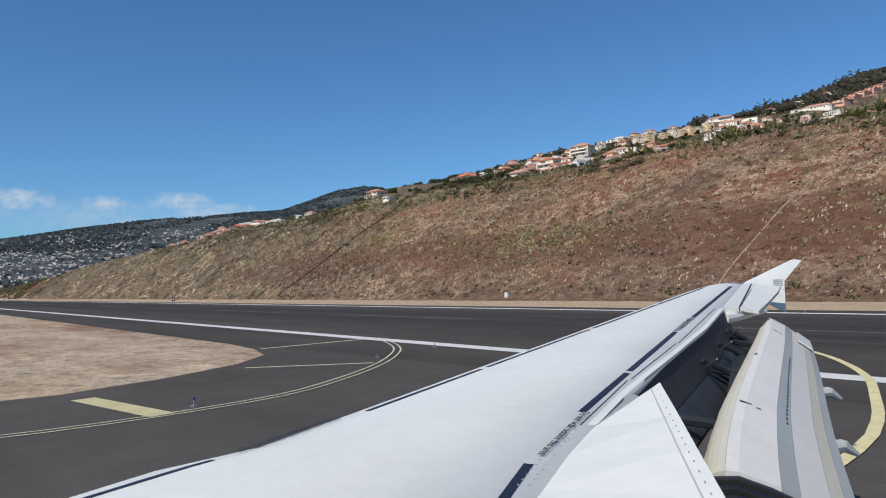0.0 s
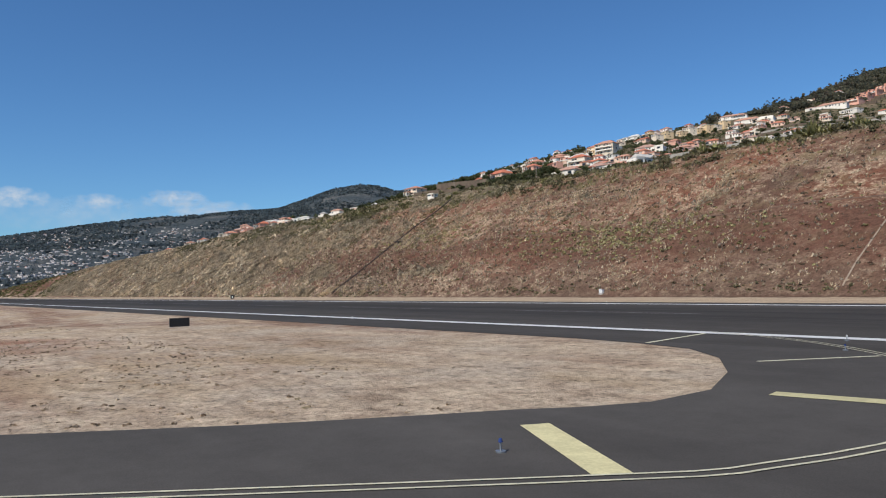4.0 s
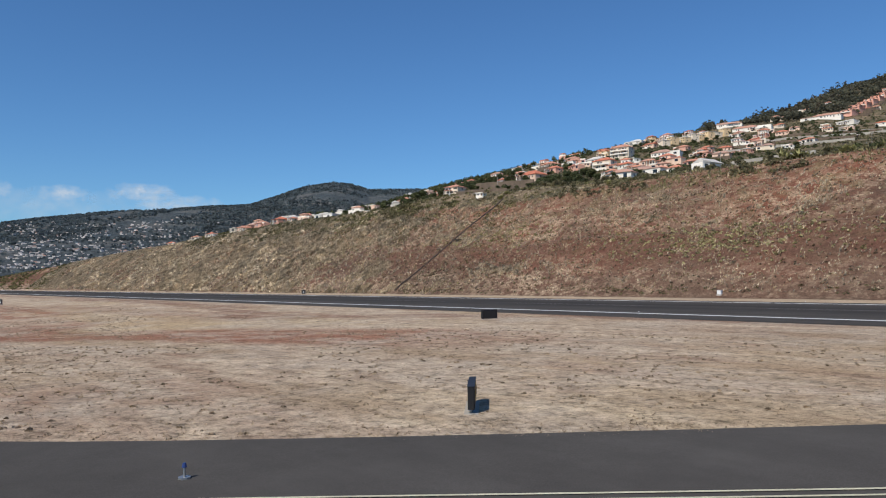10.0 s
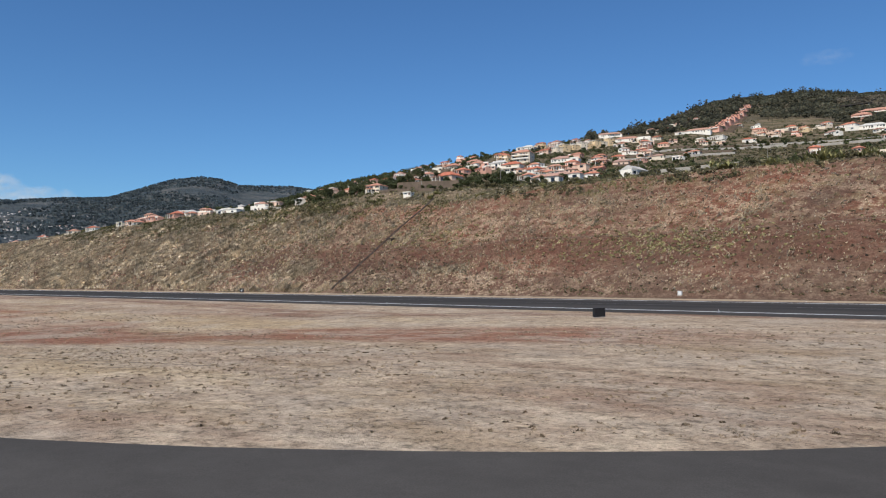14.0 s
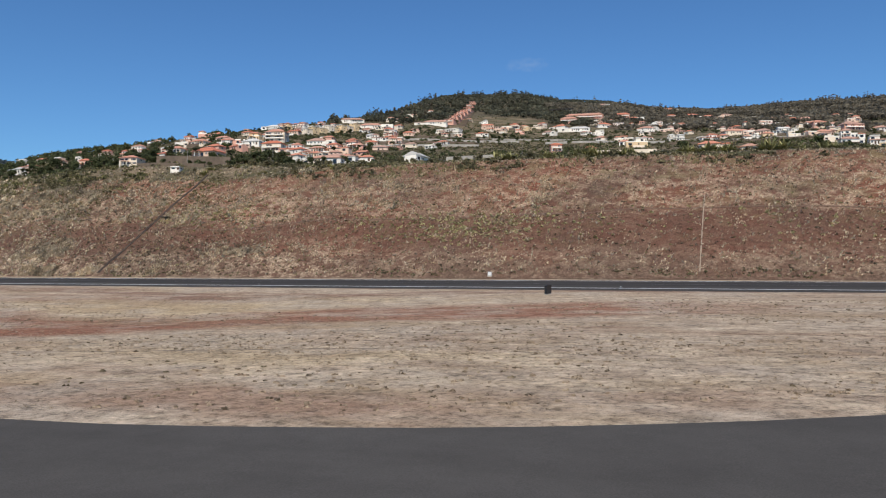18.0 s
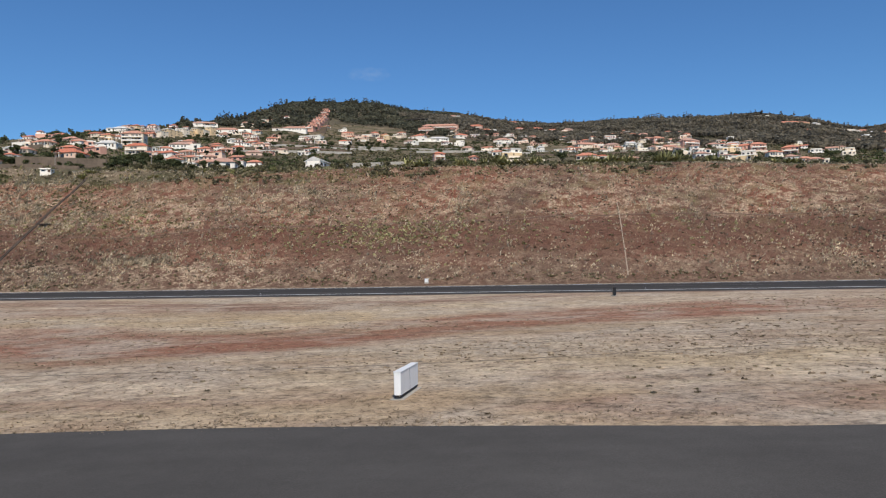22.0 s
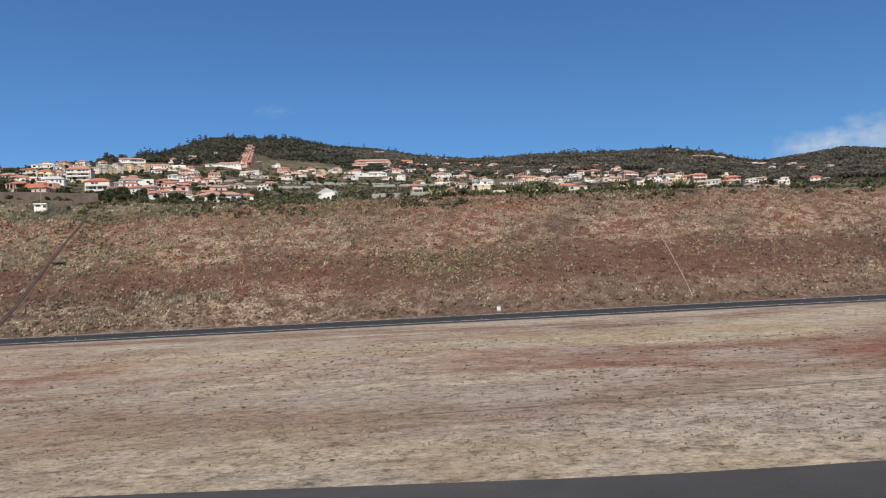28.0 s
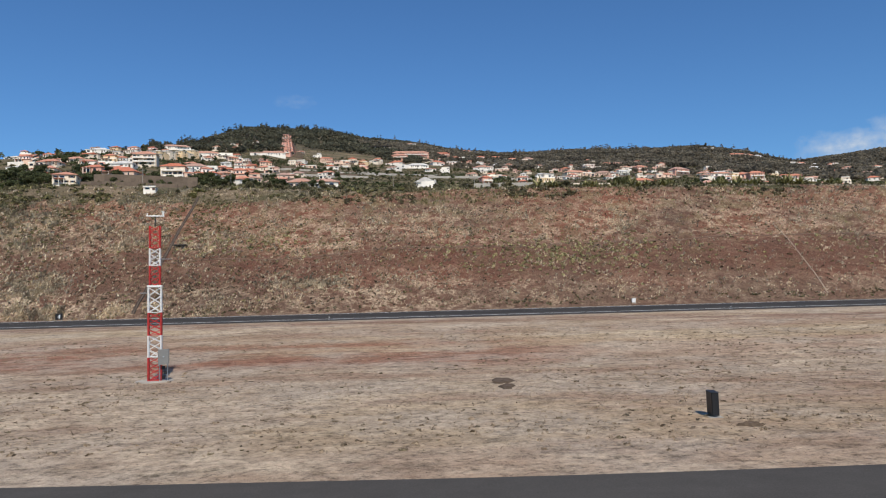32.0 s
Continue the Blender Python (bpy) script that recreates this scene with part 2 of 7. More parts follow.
    # dull olive weeds spread over the upper slope
    olive = ramp_node(n, l, noise_node(n, l, p, 0.16, 7, 0.7), [(0.50, grey(0)), (0.60, grey(0.55))])
    high = n.new("ShaderNodeMapRange")
    for k, v in zip(("From Min", "From Max", "To Min", "To Max"), (110, 160, 0.1, 1.0)):
        high.inputs[k].default_value = v
    l.new(sep.outputs["Y"], high.inputs["Value"])
    c = mix_node(n, l, mix_node(n, l, 1.0, olive, high.outputs[0], "MULTIPLY"), c, (0.175, 0.145, 0.075))
    fine = noise_node(n, l, p, 2.2, 8, 0.82)
    clod = noise_node(n, l, p, 0.75, 6, 0.74)
    c = mix_node(n, l, 1.0, c, ramp_node(n, l, fine, [(0.36, grey(0.42)), (0.48, grey(0.95)), (0.68, grey(1.3))]), "MULTIPLY")
    c = mix_node(n, l, 1.0, c, ramp_node(n, l, clod, [(0.36, grey(0.62)), (0.46, grey(1.0)), (0.64, grey(1.2))]), "MULTIPLY")
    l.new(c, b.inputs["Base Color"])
    bump_node(n, l, b, clod, 0.8, 0.6)
    return m


def land_material(name, stops, scale, fine_scale, relief):
    m, n, l, b = material(name, 0.95)
    b.inputs["Specular IOR Level"].default_value = 0.05
    p = place_node(n, l, (0.6, 1, 1))
    c = ramp_node(n, l, noise_node(n, l, p, scale, 8, 0.65), stops)
    fine = noise_node(n, l, p, fine_scale, 6, 0.75)
    c = mix_node(n, l, 1.0, c, ramp_node(n, l, fine, [(0.34, grey(0.5)), (0.52, grey(1)), (0.7, grey(1.2))]), "MULTIPLY")
    l.new(c, b.inputs["Base Color"])
    bump_node(n, l, b, fine, 0.9, relief)
    return m


def asphalt_material(name, tone, streak, along=(0.05, 1, 1), rubber=False):
    m, n, l, b = material(name, 0.96)
    b.inputs["Specular IOR Level"].default_value = 0.08
    p = place_node(n, l, (1, 1, 1))
    c = ramp_node(n, l, noise_node(n, l, p, 0.07, 5, 0.6), [(0.3, tuple(0.86 * t for t in tone)), (0.7, tuple(1.14 * t for t in tone))])
    s = ramp_node(n, l, noise_node(n, l, place_node(n, l, along), 0.22, 4, 0.6), [(0.4, grey(1 - streak)), (0.62, grey(1))])
    grain = noise_node(n, l, p, 26, 3, 0.7)
    c = mix_node(n, l, 1.0, mix_node(n, l, 1.0, c, s, "MULTIPLY"), ramp_node(n, l, grain, [(0.3, grey(0.8)), (0.7, grey(1.15))]), "MULTIPLY")
    if rubber:
        # tyre marks laid down along the middle of the runway
        g, sep, band = n.new("ShaderNodeNewGeometry"), n.new("ShaderNodeSeparateXYZ"), n.new("ShaderNodeMapRange")
        l.new(g.outputs["Position"], sep.inputs[0])
        band.inputs["From Min"].default_value, band.inputs["From Max"].default_value = 2, 46
        l.new(sep.outputs["Y"], band.inputs["Value"])
        laid = ramp_node(n, l, band.outputs[0], [(0.12, grey(0)), (0.38, grey(0.75)), (0.46, grey(0.4)), (0.54, grey(0.4)), (0.62, grey(0.8)), (0.9, grey(0))])
        thin = ramp_node(n, l, noise_node(n, l, place_node(n, l, (0.012, 1, 1)), 0.55, 6, 0.7), [(0.34, grey(0.35)), (0.62, grey(1))])
        c = mix_node(n, l, mix_node(n, l, 1.0, laid, thin, "MULTIPLY"), c, (0.026, 0.025, 0.025))
    patch = ramp_node(n, l, noise_node(n, l, p, 0.5, 7, 0.75), [(0.35, grey(0.9)), (0.65, grey(1.08))])
    c = mix_node(n, l, 1.0, c, patch, "MULTIPLY")
    l.new(c, b.inputs["Base Color"])
    bump_node(n, l, b, grain, 0.25, 0.01)
    return m


FIELD = field_material()
SLOPE = slope_material()
LAND = land_material("village_land", [(0.36, (0.092, 0.088, 0.048)), (0.48, (0.150, 0.126, 0.078)), (0.58, (0.215, 0.165, 0.110)), (0.72, (0.29, 0.22, 0.150))], 0.06, 0.6, 1.6)
WOODS = land_material("wooded_hill", [(0.35, (0.125, 0.108, 0.074)), (0.55, (0.165, 0.138, 0.095)), (0.72, (0.21, 0.17, 0.12))], 0.012, 0.16, 5.0)
# air haze is mixed into the far land's blue-grey colour
HAZY_COAST = land_material("hazy_far_coast_land", [(0.38, (0.080, 0.100, 0.109)), (0.52, (0.100, 0.117, 0.123)), (0.64, (0.165, 0.165, 0.158))], 0.010, 0.06, 22.0)
VERGE = land_material("dusty_verge", [(0.35, (0.36, 0.27, 0.185)), (0.6, (0.50, 0.39, 0.27))], 0.2, 2.5, 0.1)
ASPHALT = asphalt_material("taxiway_asphalt", (0.083, 0.077, 0.071), 0.12)
RUNWAY = asphalt_material("runway_asphalt", (0.078, 0.072, 0.066), 0.25, rubber=True)
YELLOW = plain("yellow_paint", (0.72, 0.65, 0.36), 0.7, vary=0.25, scale=1.2)
PALE_LINE = plain("pale_yellow_paint", (0.74, 0.70, 0.50), 0.7, vary=0.3, scale=1.2)
WORN_LINE = plain("worn_white_paint", (0.22, 0.22, 0.22), 0.8, vary=0.4, scale=0.8)
WHITE_LINE = plain("white_road_paint", (0.78, 0.78, 0.76), 0.7, vary=0.15, scale=1.2)


# ---- mesh helpers ----
class Build:
    """Gathers faces; each call adds one piece."""

    def __init__(self):
        self.v, self.f = [], []

    def add(self, verts, faces):
        k = len(self.v)
        self.v += [tuple(p) for p in verts]
        self.f += [tuple(k + i for i in f) for f in faces]
        return self

    def box(self, x0, x1, y0, y1, z0, z1, m=None):
        p = [(x, y, z) for z in (z0, z1) for y in (y0, y1) for x in (x0, x1)]
        if m is not None:
            p = [m @ Vector(q) for q in p]
        return self.add(p, [(0, 2, 3, 1), (4, 5, 7, 6), (0, 1, 5, 4), (2, 6, 7, 3), (0, 4, 6, 2), (1, 3, 7, 5)])

    def bar(self, a, b, r, n=6, r2=None):
        """A round bar from a to b, tapered to r2."""
        a, b = Vector(a), Vector(b)
        d = (b - a).normalized()
        s = d.orthogonal().normalized()
        u = d.cross(s)
        r2 = r if r2 is None else r2
        ring = [(math.cos(2 * math.pi * i / n), math.sin(2 * math.pi * i / n)) for i in range(n)]
        p = [a + r * (c * s + k * u) for c, k in ring] + [b + r2 * (c * s + k * u) for c, k in ring]
        return self.add(p, [(i, (i + 1) % n, n + (i + 1) % n, n + i) for i in range(n)] + [tuple(range(n - 1, -1, -1)), tuple(range(n, 2 * n))])

    def prism(self, outline, z0, z1):
        n = len(outline)
        return self.add([(x, y, z0) for x, y in outline] + [(x, y, z1) for x, y in outline],
                        [(i, (i + 1) % n, n + (i + 1) % n, n + i) for i in range(n)] + [tuple(range(n - 1, -1, -1)), tuple(range(n, 2 * n))])

    def mesh(self, name, mat):
        me = bpy.data.meshes.new(name)
        me.from_pydata(self.v, [], self.f)
        me.materials.append(mat)
        me.update()
        return me


def part(name, shape, mat, parent=None, label="", m=None):
    """One mesh object, under a thing or part where one is given."""
    me = shape.mesh(name, mat) if isinstance(shape, Build) else shape
    ob = new(name, me)
    if parent is not None:
        ob.parent = parent
    if m is not None:
        ob.matrix_basis = m
    if label:
        ob["label"] = label
    return ob


def thing(name, label, category, group="", m=None):
    ob = new(name)
    ob.empty_display_size = 0.5
    if m is not None:
        ob.matrix_basis = m
    return tagged(ob, label, category, group)


def big_mesh(name, verts, faces, mats, index=None, flat=False):
    """A large mesh out of arrays: quads or triangles."""
    me = bpy.data.meshes.new(name)
    verts, faces = np.asarray(verts, np.float32), np.asarray(faces, np.int32)
    k = faces.shape[1]
    me.vertices.add(len(verts))
    me.vertices.foreach_set("co", verts.ravel())
    me.loops.add(faces.size)
    me.loops.foreach_set("vertex_index", faces.ravel())
    me.polygons.add(len(faces))
    me.polygons.foreach_set("loop_start", np.arange(0, faces.size, k, dtype=np.int32))
    for mt in mats:
        me.materials.append(mt)
    if index is not None:
        me.polygons.foreach_set("material_index", np.asarray(index, np.int32))
    me.polygons.foreach_set("use_smooth", np.full(len(faces), not flat))
    me.update(calc_edges=True)
    return me


# ---- the lie of the land ----
def smooth(a, b, v):
    """0 below a, 1 above b, a smooth step between."""
    t = np.clip((v - a) / (b - a), 0, 1)
    return t * t * (3 - 2 * t)


# Skyline of the wooded hills as bearing (degrees from +Y) and height angle, seen from the middle of the taxiway.
SKY_AZ = [-62, -50, -42, -39, -34, -29, -25, -22, -19, -17, -15, -9, -6, -2, 1, 5, 8, 11, 17, 20, 23, 25, 26.5, 28.5, 32, 35, 45, 60, 90]
SKY_EL = [2.5, 6.0, 7.7, 8.4, 9.5, 10.4, 10.8, 11.1, 11.7, 12.3, 13.0, 12.95, 12.5, 12.2, 11.6, 11.1, 11.0, 11.1, 10.9, 10.8, 10.2, 9.5, 9.1, 9.2, 9.4, 8.8, 7.6, 5, 1]
# The same for the far coastal range on the left.
FAR_AZ = [-150, -110, -95, -89, -83.1, -77.5, -73.4, -69.3, -66.3, -63.3, -61.1, -58.8, -57.1, -55.7, -54.1, -50.3, -45.3, -40, -30]
FAR_EL = [0, 0.2, 1.2, 2.6, 3.65, 4.7, 5.25, 5.6, 5.95, 6.05, 6.7, 7.5, 7.75, 7.6, 7.2, 7.3, 6.6, 4, 0]


def fall(x, y):
    x, y = np.asarray(x, float), np.asarray(y, float)
    ditch = -0.75 * smooth(55, 95, y) * (1 - smooth(100, 108, y))
    return -2.0 * (1 - smooth(-190, -45, x)) * (1 - smooth(-70, -8, y)) + ditch


def waves(x, y, s, k=0.0):
    """Cheap smooth unevenness, about -1 to 1, at the scale s metres."""
    return (np.sin(x / s + 1.7 * np.sin(y / s * 0.71 + k) + k) + np.sin(y / s * 1.13 + 1.3 * np.sin(x / s * 0.57 + 2 * k) - k) + np.sin((x + y) / s * 0.63 + 3 * k)) / 3


def height(x, y):
    """Height of the ground sheet at x, y."""
    x, y = np.asarray(x, float), np.asarray(y, float)
    base = 101 + 2.0 * waves(x, 0 * y, 60)
    rim = np.interp(x, [-1500, -1300, -800, -620, -500, -350, -60, 20, 120, 300], [8, 18, 36, 41, 45, 45.5, 44, 41, 38, 30])
    face = 0.655 * (y - base) + 1.1 * waves(x, y, 11) * smooth(103, 125, y) + 0.5 * waves(x, y, 4.3, 1)
    # terrace, village and hill behind the rim
    dx, dy = x + 138, y + 115
    r, az = np.hypot(dx, dy), np.degrees(np.arctan2(dx, dy))
    top = np.interp(az, SKY_AZ, SKY_EL)
    low = np.minimum(np.interp(az, [-62, -50, -42, -35, -24, -12, 0, 15, 26, 40, 60], [2.5, 4.5, 6.4, 7.5, 8.5, 8.7, 8.8, 8.3, 7.1, 5.6, 4]), top)
    reach = np.interp(az, [-60, -30, -24, -17, -10], [700, 800, 950, 1400, 1700])
    el = low + (top - low) * smooth(np.interp(az, [-40, -32], [430, 300]), reach, r)
    hill = 3 + np.minimum(r, reach + 50) * np.tan(np.radians(el)) + 3.5 * waves(x, y, 70) * smooth(400, 900, r) + 0.8 * waves(x, y, 21, 2)
    left = 1 - smooth(-65, -50, np.degrees(np.arctan2(x + 40, y + 70)))
    back = rim + 0.075 * np.maximum(y - 170, 0) * (1 - left) + 0.02 * np.maximum(y - 170, 0) * left
    hill = hill - 2.8 * (1 - smooth(230, 480, y)) * smooth(-345, -285, x)
    hill = np.maximum(hill * (1 - left) + np.minimum(hill, back) * left, back)
    w = smooth(166, 182, y)
    face = np.minimum(face, rim + 0.12 * (y - 168))
    land = np.where(y > base, np.maximum(face * (1 - w) + np.maximum(hill * w, np.minimum(face, rim) * w), 0), 0)
    # far coastal range
    fx, fy = x + 60, y + 90
    fr, faz = np.hypot(fx, fy), np.degrees(np.arctan2(fx, fy))
    fel = np.interp(faz, FAR_AZ, FAR_EL)
    range_ = np.minimum(fr, 3950) * np.tan(np.radians(fel * smooth(1300, 3900, fr) ** 0.8)) * 1.0 + 12 * waves(x, y, 190) * smooth(1500, 2600, fr)
    far = np.where(fr > 1350, np.maximum(range_, 0), 0)
    # the spur behind the rim that carries the houses towards the coast
    spur = 9 * smooth(168, 206, y) * (1 - smooth(230, 420, y)) * smooth(-900, -700, x) * (1 - smooth(-560, -430, x))
    return np.maximum(land + spur, far * smooth(1350, 1700, fr)) + fall(x, y)


def ground_sheet():
    az = np.radians(np.concatenate([np.arange(-180, -112, 4), np.arange(-112, -92, 1.0), np.arange(-92, 42, 0.4), np.arange(42, 70, 1.5), np.arange(70, 180, 5)]))
    r = np.concatenate([np.arange(3, 60, 6), np.arange(60, 186, 6), np.arange(186, 330, 2.2), np.arange(330, 620, 5), np.arange(620, 1000, 11), np.arange(1000, 1900, 25), np.arange(1900, 4750, 75)])
    cx, cy = -138, -115
    x, y = cx + r[:, None] * np.sin(az)[None], cy + r[:, None] * np.cos(az)[None]
    z = height(x, y)
    n, k = len(r), len(az)
    verts = np.stack([x, y, z], -1).reshape(-1, 3)
    i, j = np.meshgrid(np.arange(n - 1), np.arange(k), indexing="ij")
    j2 = (j + 1) % k
    quads = np.stack([i * k + j, i * k + j2, (i + 1) * k + j2, (i + 1) * k + j], -1).reshape(-1, 4)[:, ::-1]
    c = verts[quads].mean(1)
    X, Y = c[:, 0], c[:, 1]
    jig = waves(X, Y, 37, 0.4) + 0.5 * waves(X, Y, 13, 1.1)
    rr = np.hypot(X + 138, Y + 115)
    idx = np.zeros(len(c), int)
    idx[(Y > 100.5)] = 1
    idx[(Y > 167 + 4 * jig) & (c[:, 2] > 8)] = 2
    idx[(Y > 150) & (rr + 130 * jig + 0.5 * np.abs(X + 330) > 1080)] = 3
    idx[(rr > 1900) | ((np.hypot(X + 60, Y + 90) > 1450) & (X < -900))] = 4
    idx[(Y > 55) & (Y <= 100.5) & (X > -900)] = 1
    me = big_mesh("ground", verts, quads, [FIELD, SLOPE, LAND, WOODS, HAZY_COAST, VERGE], idx)
    return tagged(new("ground", me), "dry airfield grass, bare brown cut slope and wooded hills", "ground", kind="structure")


ground_sheet()


def sheet(name, left, right, lift, mat, label, across=6):
    """A strip between two edge lines of equal length, laid on the ground."""
    a, b = np.array(left, float), np.array(right, float)
    t = np.linspace(0, 1, across + 1)
    p = a[:, None] * (1 - t)[None, :, None] + b[:, None] * t[None, :, None]
    z = fall(p[..., 0], p[..., 1]) + lift
    verts = np.concatenate([p, z[..., None]], -1).reshape(-1, 3)
    n, k = len(a), across + 1
    i, j = np.meshgrid(np.arange(n - 1), np.arange(k - 1), indexing="ij")
    f = np.stack([i * k + j, i * k + j + 1, (i + 1) * k + j + 1, (i + 1) * k + j], -1).reshape(-1, 4)
    ob = new(name, big_mesh(name, verts, f, [mat], flat=True))
    return tagged(ob, label, name.split("_")[0], kind="structure")


def curve_through(pts, step=3.0):
    """A smooth line through a few points."""
    p = [Vector(q) for q in pts]
    p = [2 * p[0] - p[1]] + p + [2 * p[-1] - p[-2]]
    out = []
    for i in range(1, len(p) - 2):
        n = max(2, int((p[i + 1] - p[i]).length / step))
        for s in range(n):
            t = s / n
            out.append(0.5 * (2 * p[i] + (p[i + 1] - p[i - 1]) * t + (2 * p[i - 1] - 5 * p[i] + 4 * p[i + 1] - p[i + 2]) * t * t + (3 * p[i] - p[i - 1] - 3 * p[i + 1] + p[i + 2]) * t ** 3))
    return out + [p[-2]]


def offset(line, d):
    """The line moved d metres to its right."""
    out = []
    for i, q in enumerate(line):
        t = (line[min(i + 1, len(line) - 1)] - line[max(i - 1, 0)]).normalized()
        out.append(q + d * Vector((t.y, -t.x)))
    return out


TAXI = curve_through([(52, 20), (25, -4), (-1.3, -30.8), (-27, -59), (-48.6, -85), (-65.3, -98.4), (-94.3, -111.8), (-115.7, -114.7), (-138, -115), (-177, -112), (-206, -109), (-300, -100), (-520, -80)], 4.0)
wide = [Vector((x, 0)) for x in range(-1400, 700, 20)]
sheet("runway", [(q.x, -9.2) for q in wide], [(q.x, 54.0) for q in wide], 0.022, RUNWAY, "dark grey asphalt runway with rubber streaks")


def evenly(line, n):
    """n points at even steps along a line."""
    d = [0.0]
    for p, q in zip(line, line[1:]):
        d.append(d[-1] + (q - p).length)
    k = np.linspace(0, d[-1], n)
    return list(zip(np.interp(k, d, [p.x for p in line]), np.interp(k, d, [p.y for p in line])))


grass_side = curve_through([(40, -12), (8, -14), (-20, -19), (-34.6, -28.6), (-42.2, -40.8), (-55.3, -59.2), (-69.8, -76.6), (-82, -86.2), (-96, -92.6), (-110, -95.0), (-120, -94.3), (-131, -93.5), (-145, -94.1), (-156, -94.7), (-165, -94.5), (-178, -92.6), (-191, -91.1), (-199, -91), (-216, -90.2), (-300, -84), (-520, -62)], 4.0)
sheet("taxiway", evenly(offset(TAXI, -22), 200), evenly(grass_side, 200), 0.030, ASPHALT, "grey asphalt taxiway curving beside the grass")
sheet("dirt_verge", [(q.x, 53.9) for q in wide], [(q.x, 101.6 + 2.0 * float(waves(q.x, 0.0, 60))) for q in wide], 0.018, VERGE, "pale dusty verge at the foot of the slope", 14)
junction = [(-58, -9.0), (-50, -9.9), (-45.0, -11.4), (-41.0, -14.8), (-37.6, -19.8), (-35.4, -24.8), (-35.4, -28.6), (-37.2, -32.6), (-42.1, -40.6), (-30, -48), (-20, -62), (40, -50), (75, -8.5), (0, -5)]
jm = bpy.data.meshes.new("runway_exit")
jm.from_pydata([(x, y, 0.026) for x, y in junction], [], [tuple(range(len(junction)))[::-1]])
jm.materials.append(ASPHALT)
tagged(new("runway_exit", jm), "grey asphalt runway exit joining the taxiway", "taxiway", kind="structure")


def ribbon(name, line, width, mat, label, lift=0.046):
    line = [Vector(q) for q in line]
    return sheet(name, offset(line, -width / 2), offset(line, width / 2), lift, mat, label, 1)


ribbon("runway_edge_line", [(q.x, 0) for q in wide], 1.55, WHITE_LINE, "white painted runway edge line")
ribbon("runway_edge_line", [(q.x, 47.0) for q in wide], 1.55, WHITE_LINE, "white painted runway edge line")
for k in range(-12, 6):
    ribbon("runway_centre_mark", [(k * 50 + 4, 23.5), (k * 50 + 34, 23.5)], 0.4, WORN_LINE, "worn white runway centre line mark")
edge = curve_through([(-50.6, 0.6), (-48.6, -0.1), (-44.7, -1.8), (-40.7, -4.1), (-36.6, -7.4), (-33.5, -10.5), (-30.5, -14.2), (-28.0, -18.2), (-26.8, -23.5), (-26.8, -28.5), (-28.2, -34.2), (-30.9, -38.7), (-47.5, -60.5), (-62, -77.5)], 1.5)
for d in (-0.22, 0.22):
    ribbon("taxiway_edge_line", offset(edge, d), 0.11, PALE_LINE, "thin pale yellow taxiway edge line", 0.054)
lead = curve_through([(-26, 14), (-20.1, 8.7), (-16.6, 4.4), (-14.0, 0.2), (-12.0, -4.2), (-10.2, -8.6), (-9.1, -12.6), (-8.6, -18), (-9.4, -26), (-13, -37), (-20, -47), (-48.6, -82)], 1.5)
ribbon("lead_off_line", lead, 0.34, YELLOW, "thick yellow curved taxiway centre line", 0.058)
for a, b, w in (((-33.2, -24.3), (-26.9, -23.1), 0.95), ((-35.5, -34.4), (-30.2, -37.3), 0.95), ((-51.0, -58.1), (-45.4, -62.6), 0.85)):
    ribbon("shoulder_bar", [a, b], w, YELLOW, "broad yellow painted shoulder bar")
for a, b in (((-49.3, -9.7), (-50.5, -0.8)), ((-38.6, -15.3), (-35.1, -9.5))):
    ribbon("shoulder_stripe", [a, b], 0.32, PALE_LINE, "narrow pale painted shoulder stripe")


# ---- signs, mast and lamps on the airfield ----
BLACK = plain("black_sign_paint", (0.022, 0.022, 0.024), 0.5, vary=0.3)
SIGN_YELLOW = plain("yellow_sign_face", (0.46, 0.29, 0.06), 0.5)
SIGN_WHITE = plain("white_sign_sheet", (0.80, 0.80, 0.79), 0.45, vary=0.06)
OLIVE = plain("faded_dark_sign_back", (0.07, 0.058, 0.032), 0.6, vary=0.3)
STEEL = plain("galvanised_steel", (0.42, 0.43, 0.44), 0.42, 0.8, vary=0.15)
MAST_RED = plain("red_mast_paint", (0.52, 0.045, 0.04), 0.5, vary=0.2, per="island")
MAST_WHITE = plain("white_mast_paint", (0.80, 0.79, 0.76), 0.5, vary=0.12, per="island")
CABINET = plain("grey_cabinet_paint", (0.21, 0.21, 0.20), 0.5, vary=0.15)
CONCRETE = plain("pale_concrete", (0.47, 0.43, 0.37), 0.9, vary=0.25, scale=0.8)
DRAIN = plain("brown_stained_drain", (0.15, 0.108, 0.08), 0.9, vary=0.4, scale=0.5)
DARK_CONCRETE = plain("stained_dark_concrete", (0.075, 0.066, 0.058), 0.9, vary=0.35, scale=0.6)
WALL_DUST = plain("dusty_concrete", (0.40, 0.31, 0.235), 0.9, vary=0.3)
LAMP_GLASS = plain("clear_lamp_glass", (0.75, 0.76, 0.74), 0.15, vary=0.02)


def ground_z(x, y):
    return float(height(x, y))


def rounded_panel(w, t, z0, z1, chamfer=0.03):
    """An upright sheet box along x with bevelled edges."""
    b = Build()
    o = [(-w / 2 + chamfer, -t / 2), (w / 2 - chamfer, -t / 2), (w / 2, -t / 2 + chamfer), (w / 2, t / 2 - chamfer), (w / 2 - chamfer, t / 2), (-w / 2 + chamfer, t / 2), (-w / 2, t / 2 - chamfer), (-w / 2, -t / 2 + chamfer)]
    return b.prism(o, z0, z1)


def face(x0, x1, z0, z1, y, d=0.006):
    return Build().box(x0, x1, y - d, y, z0, z1)


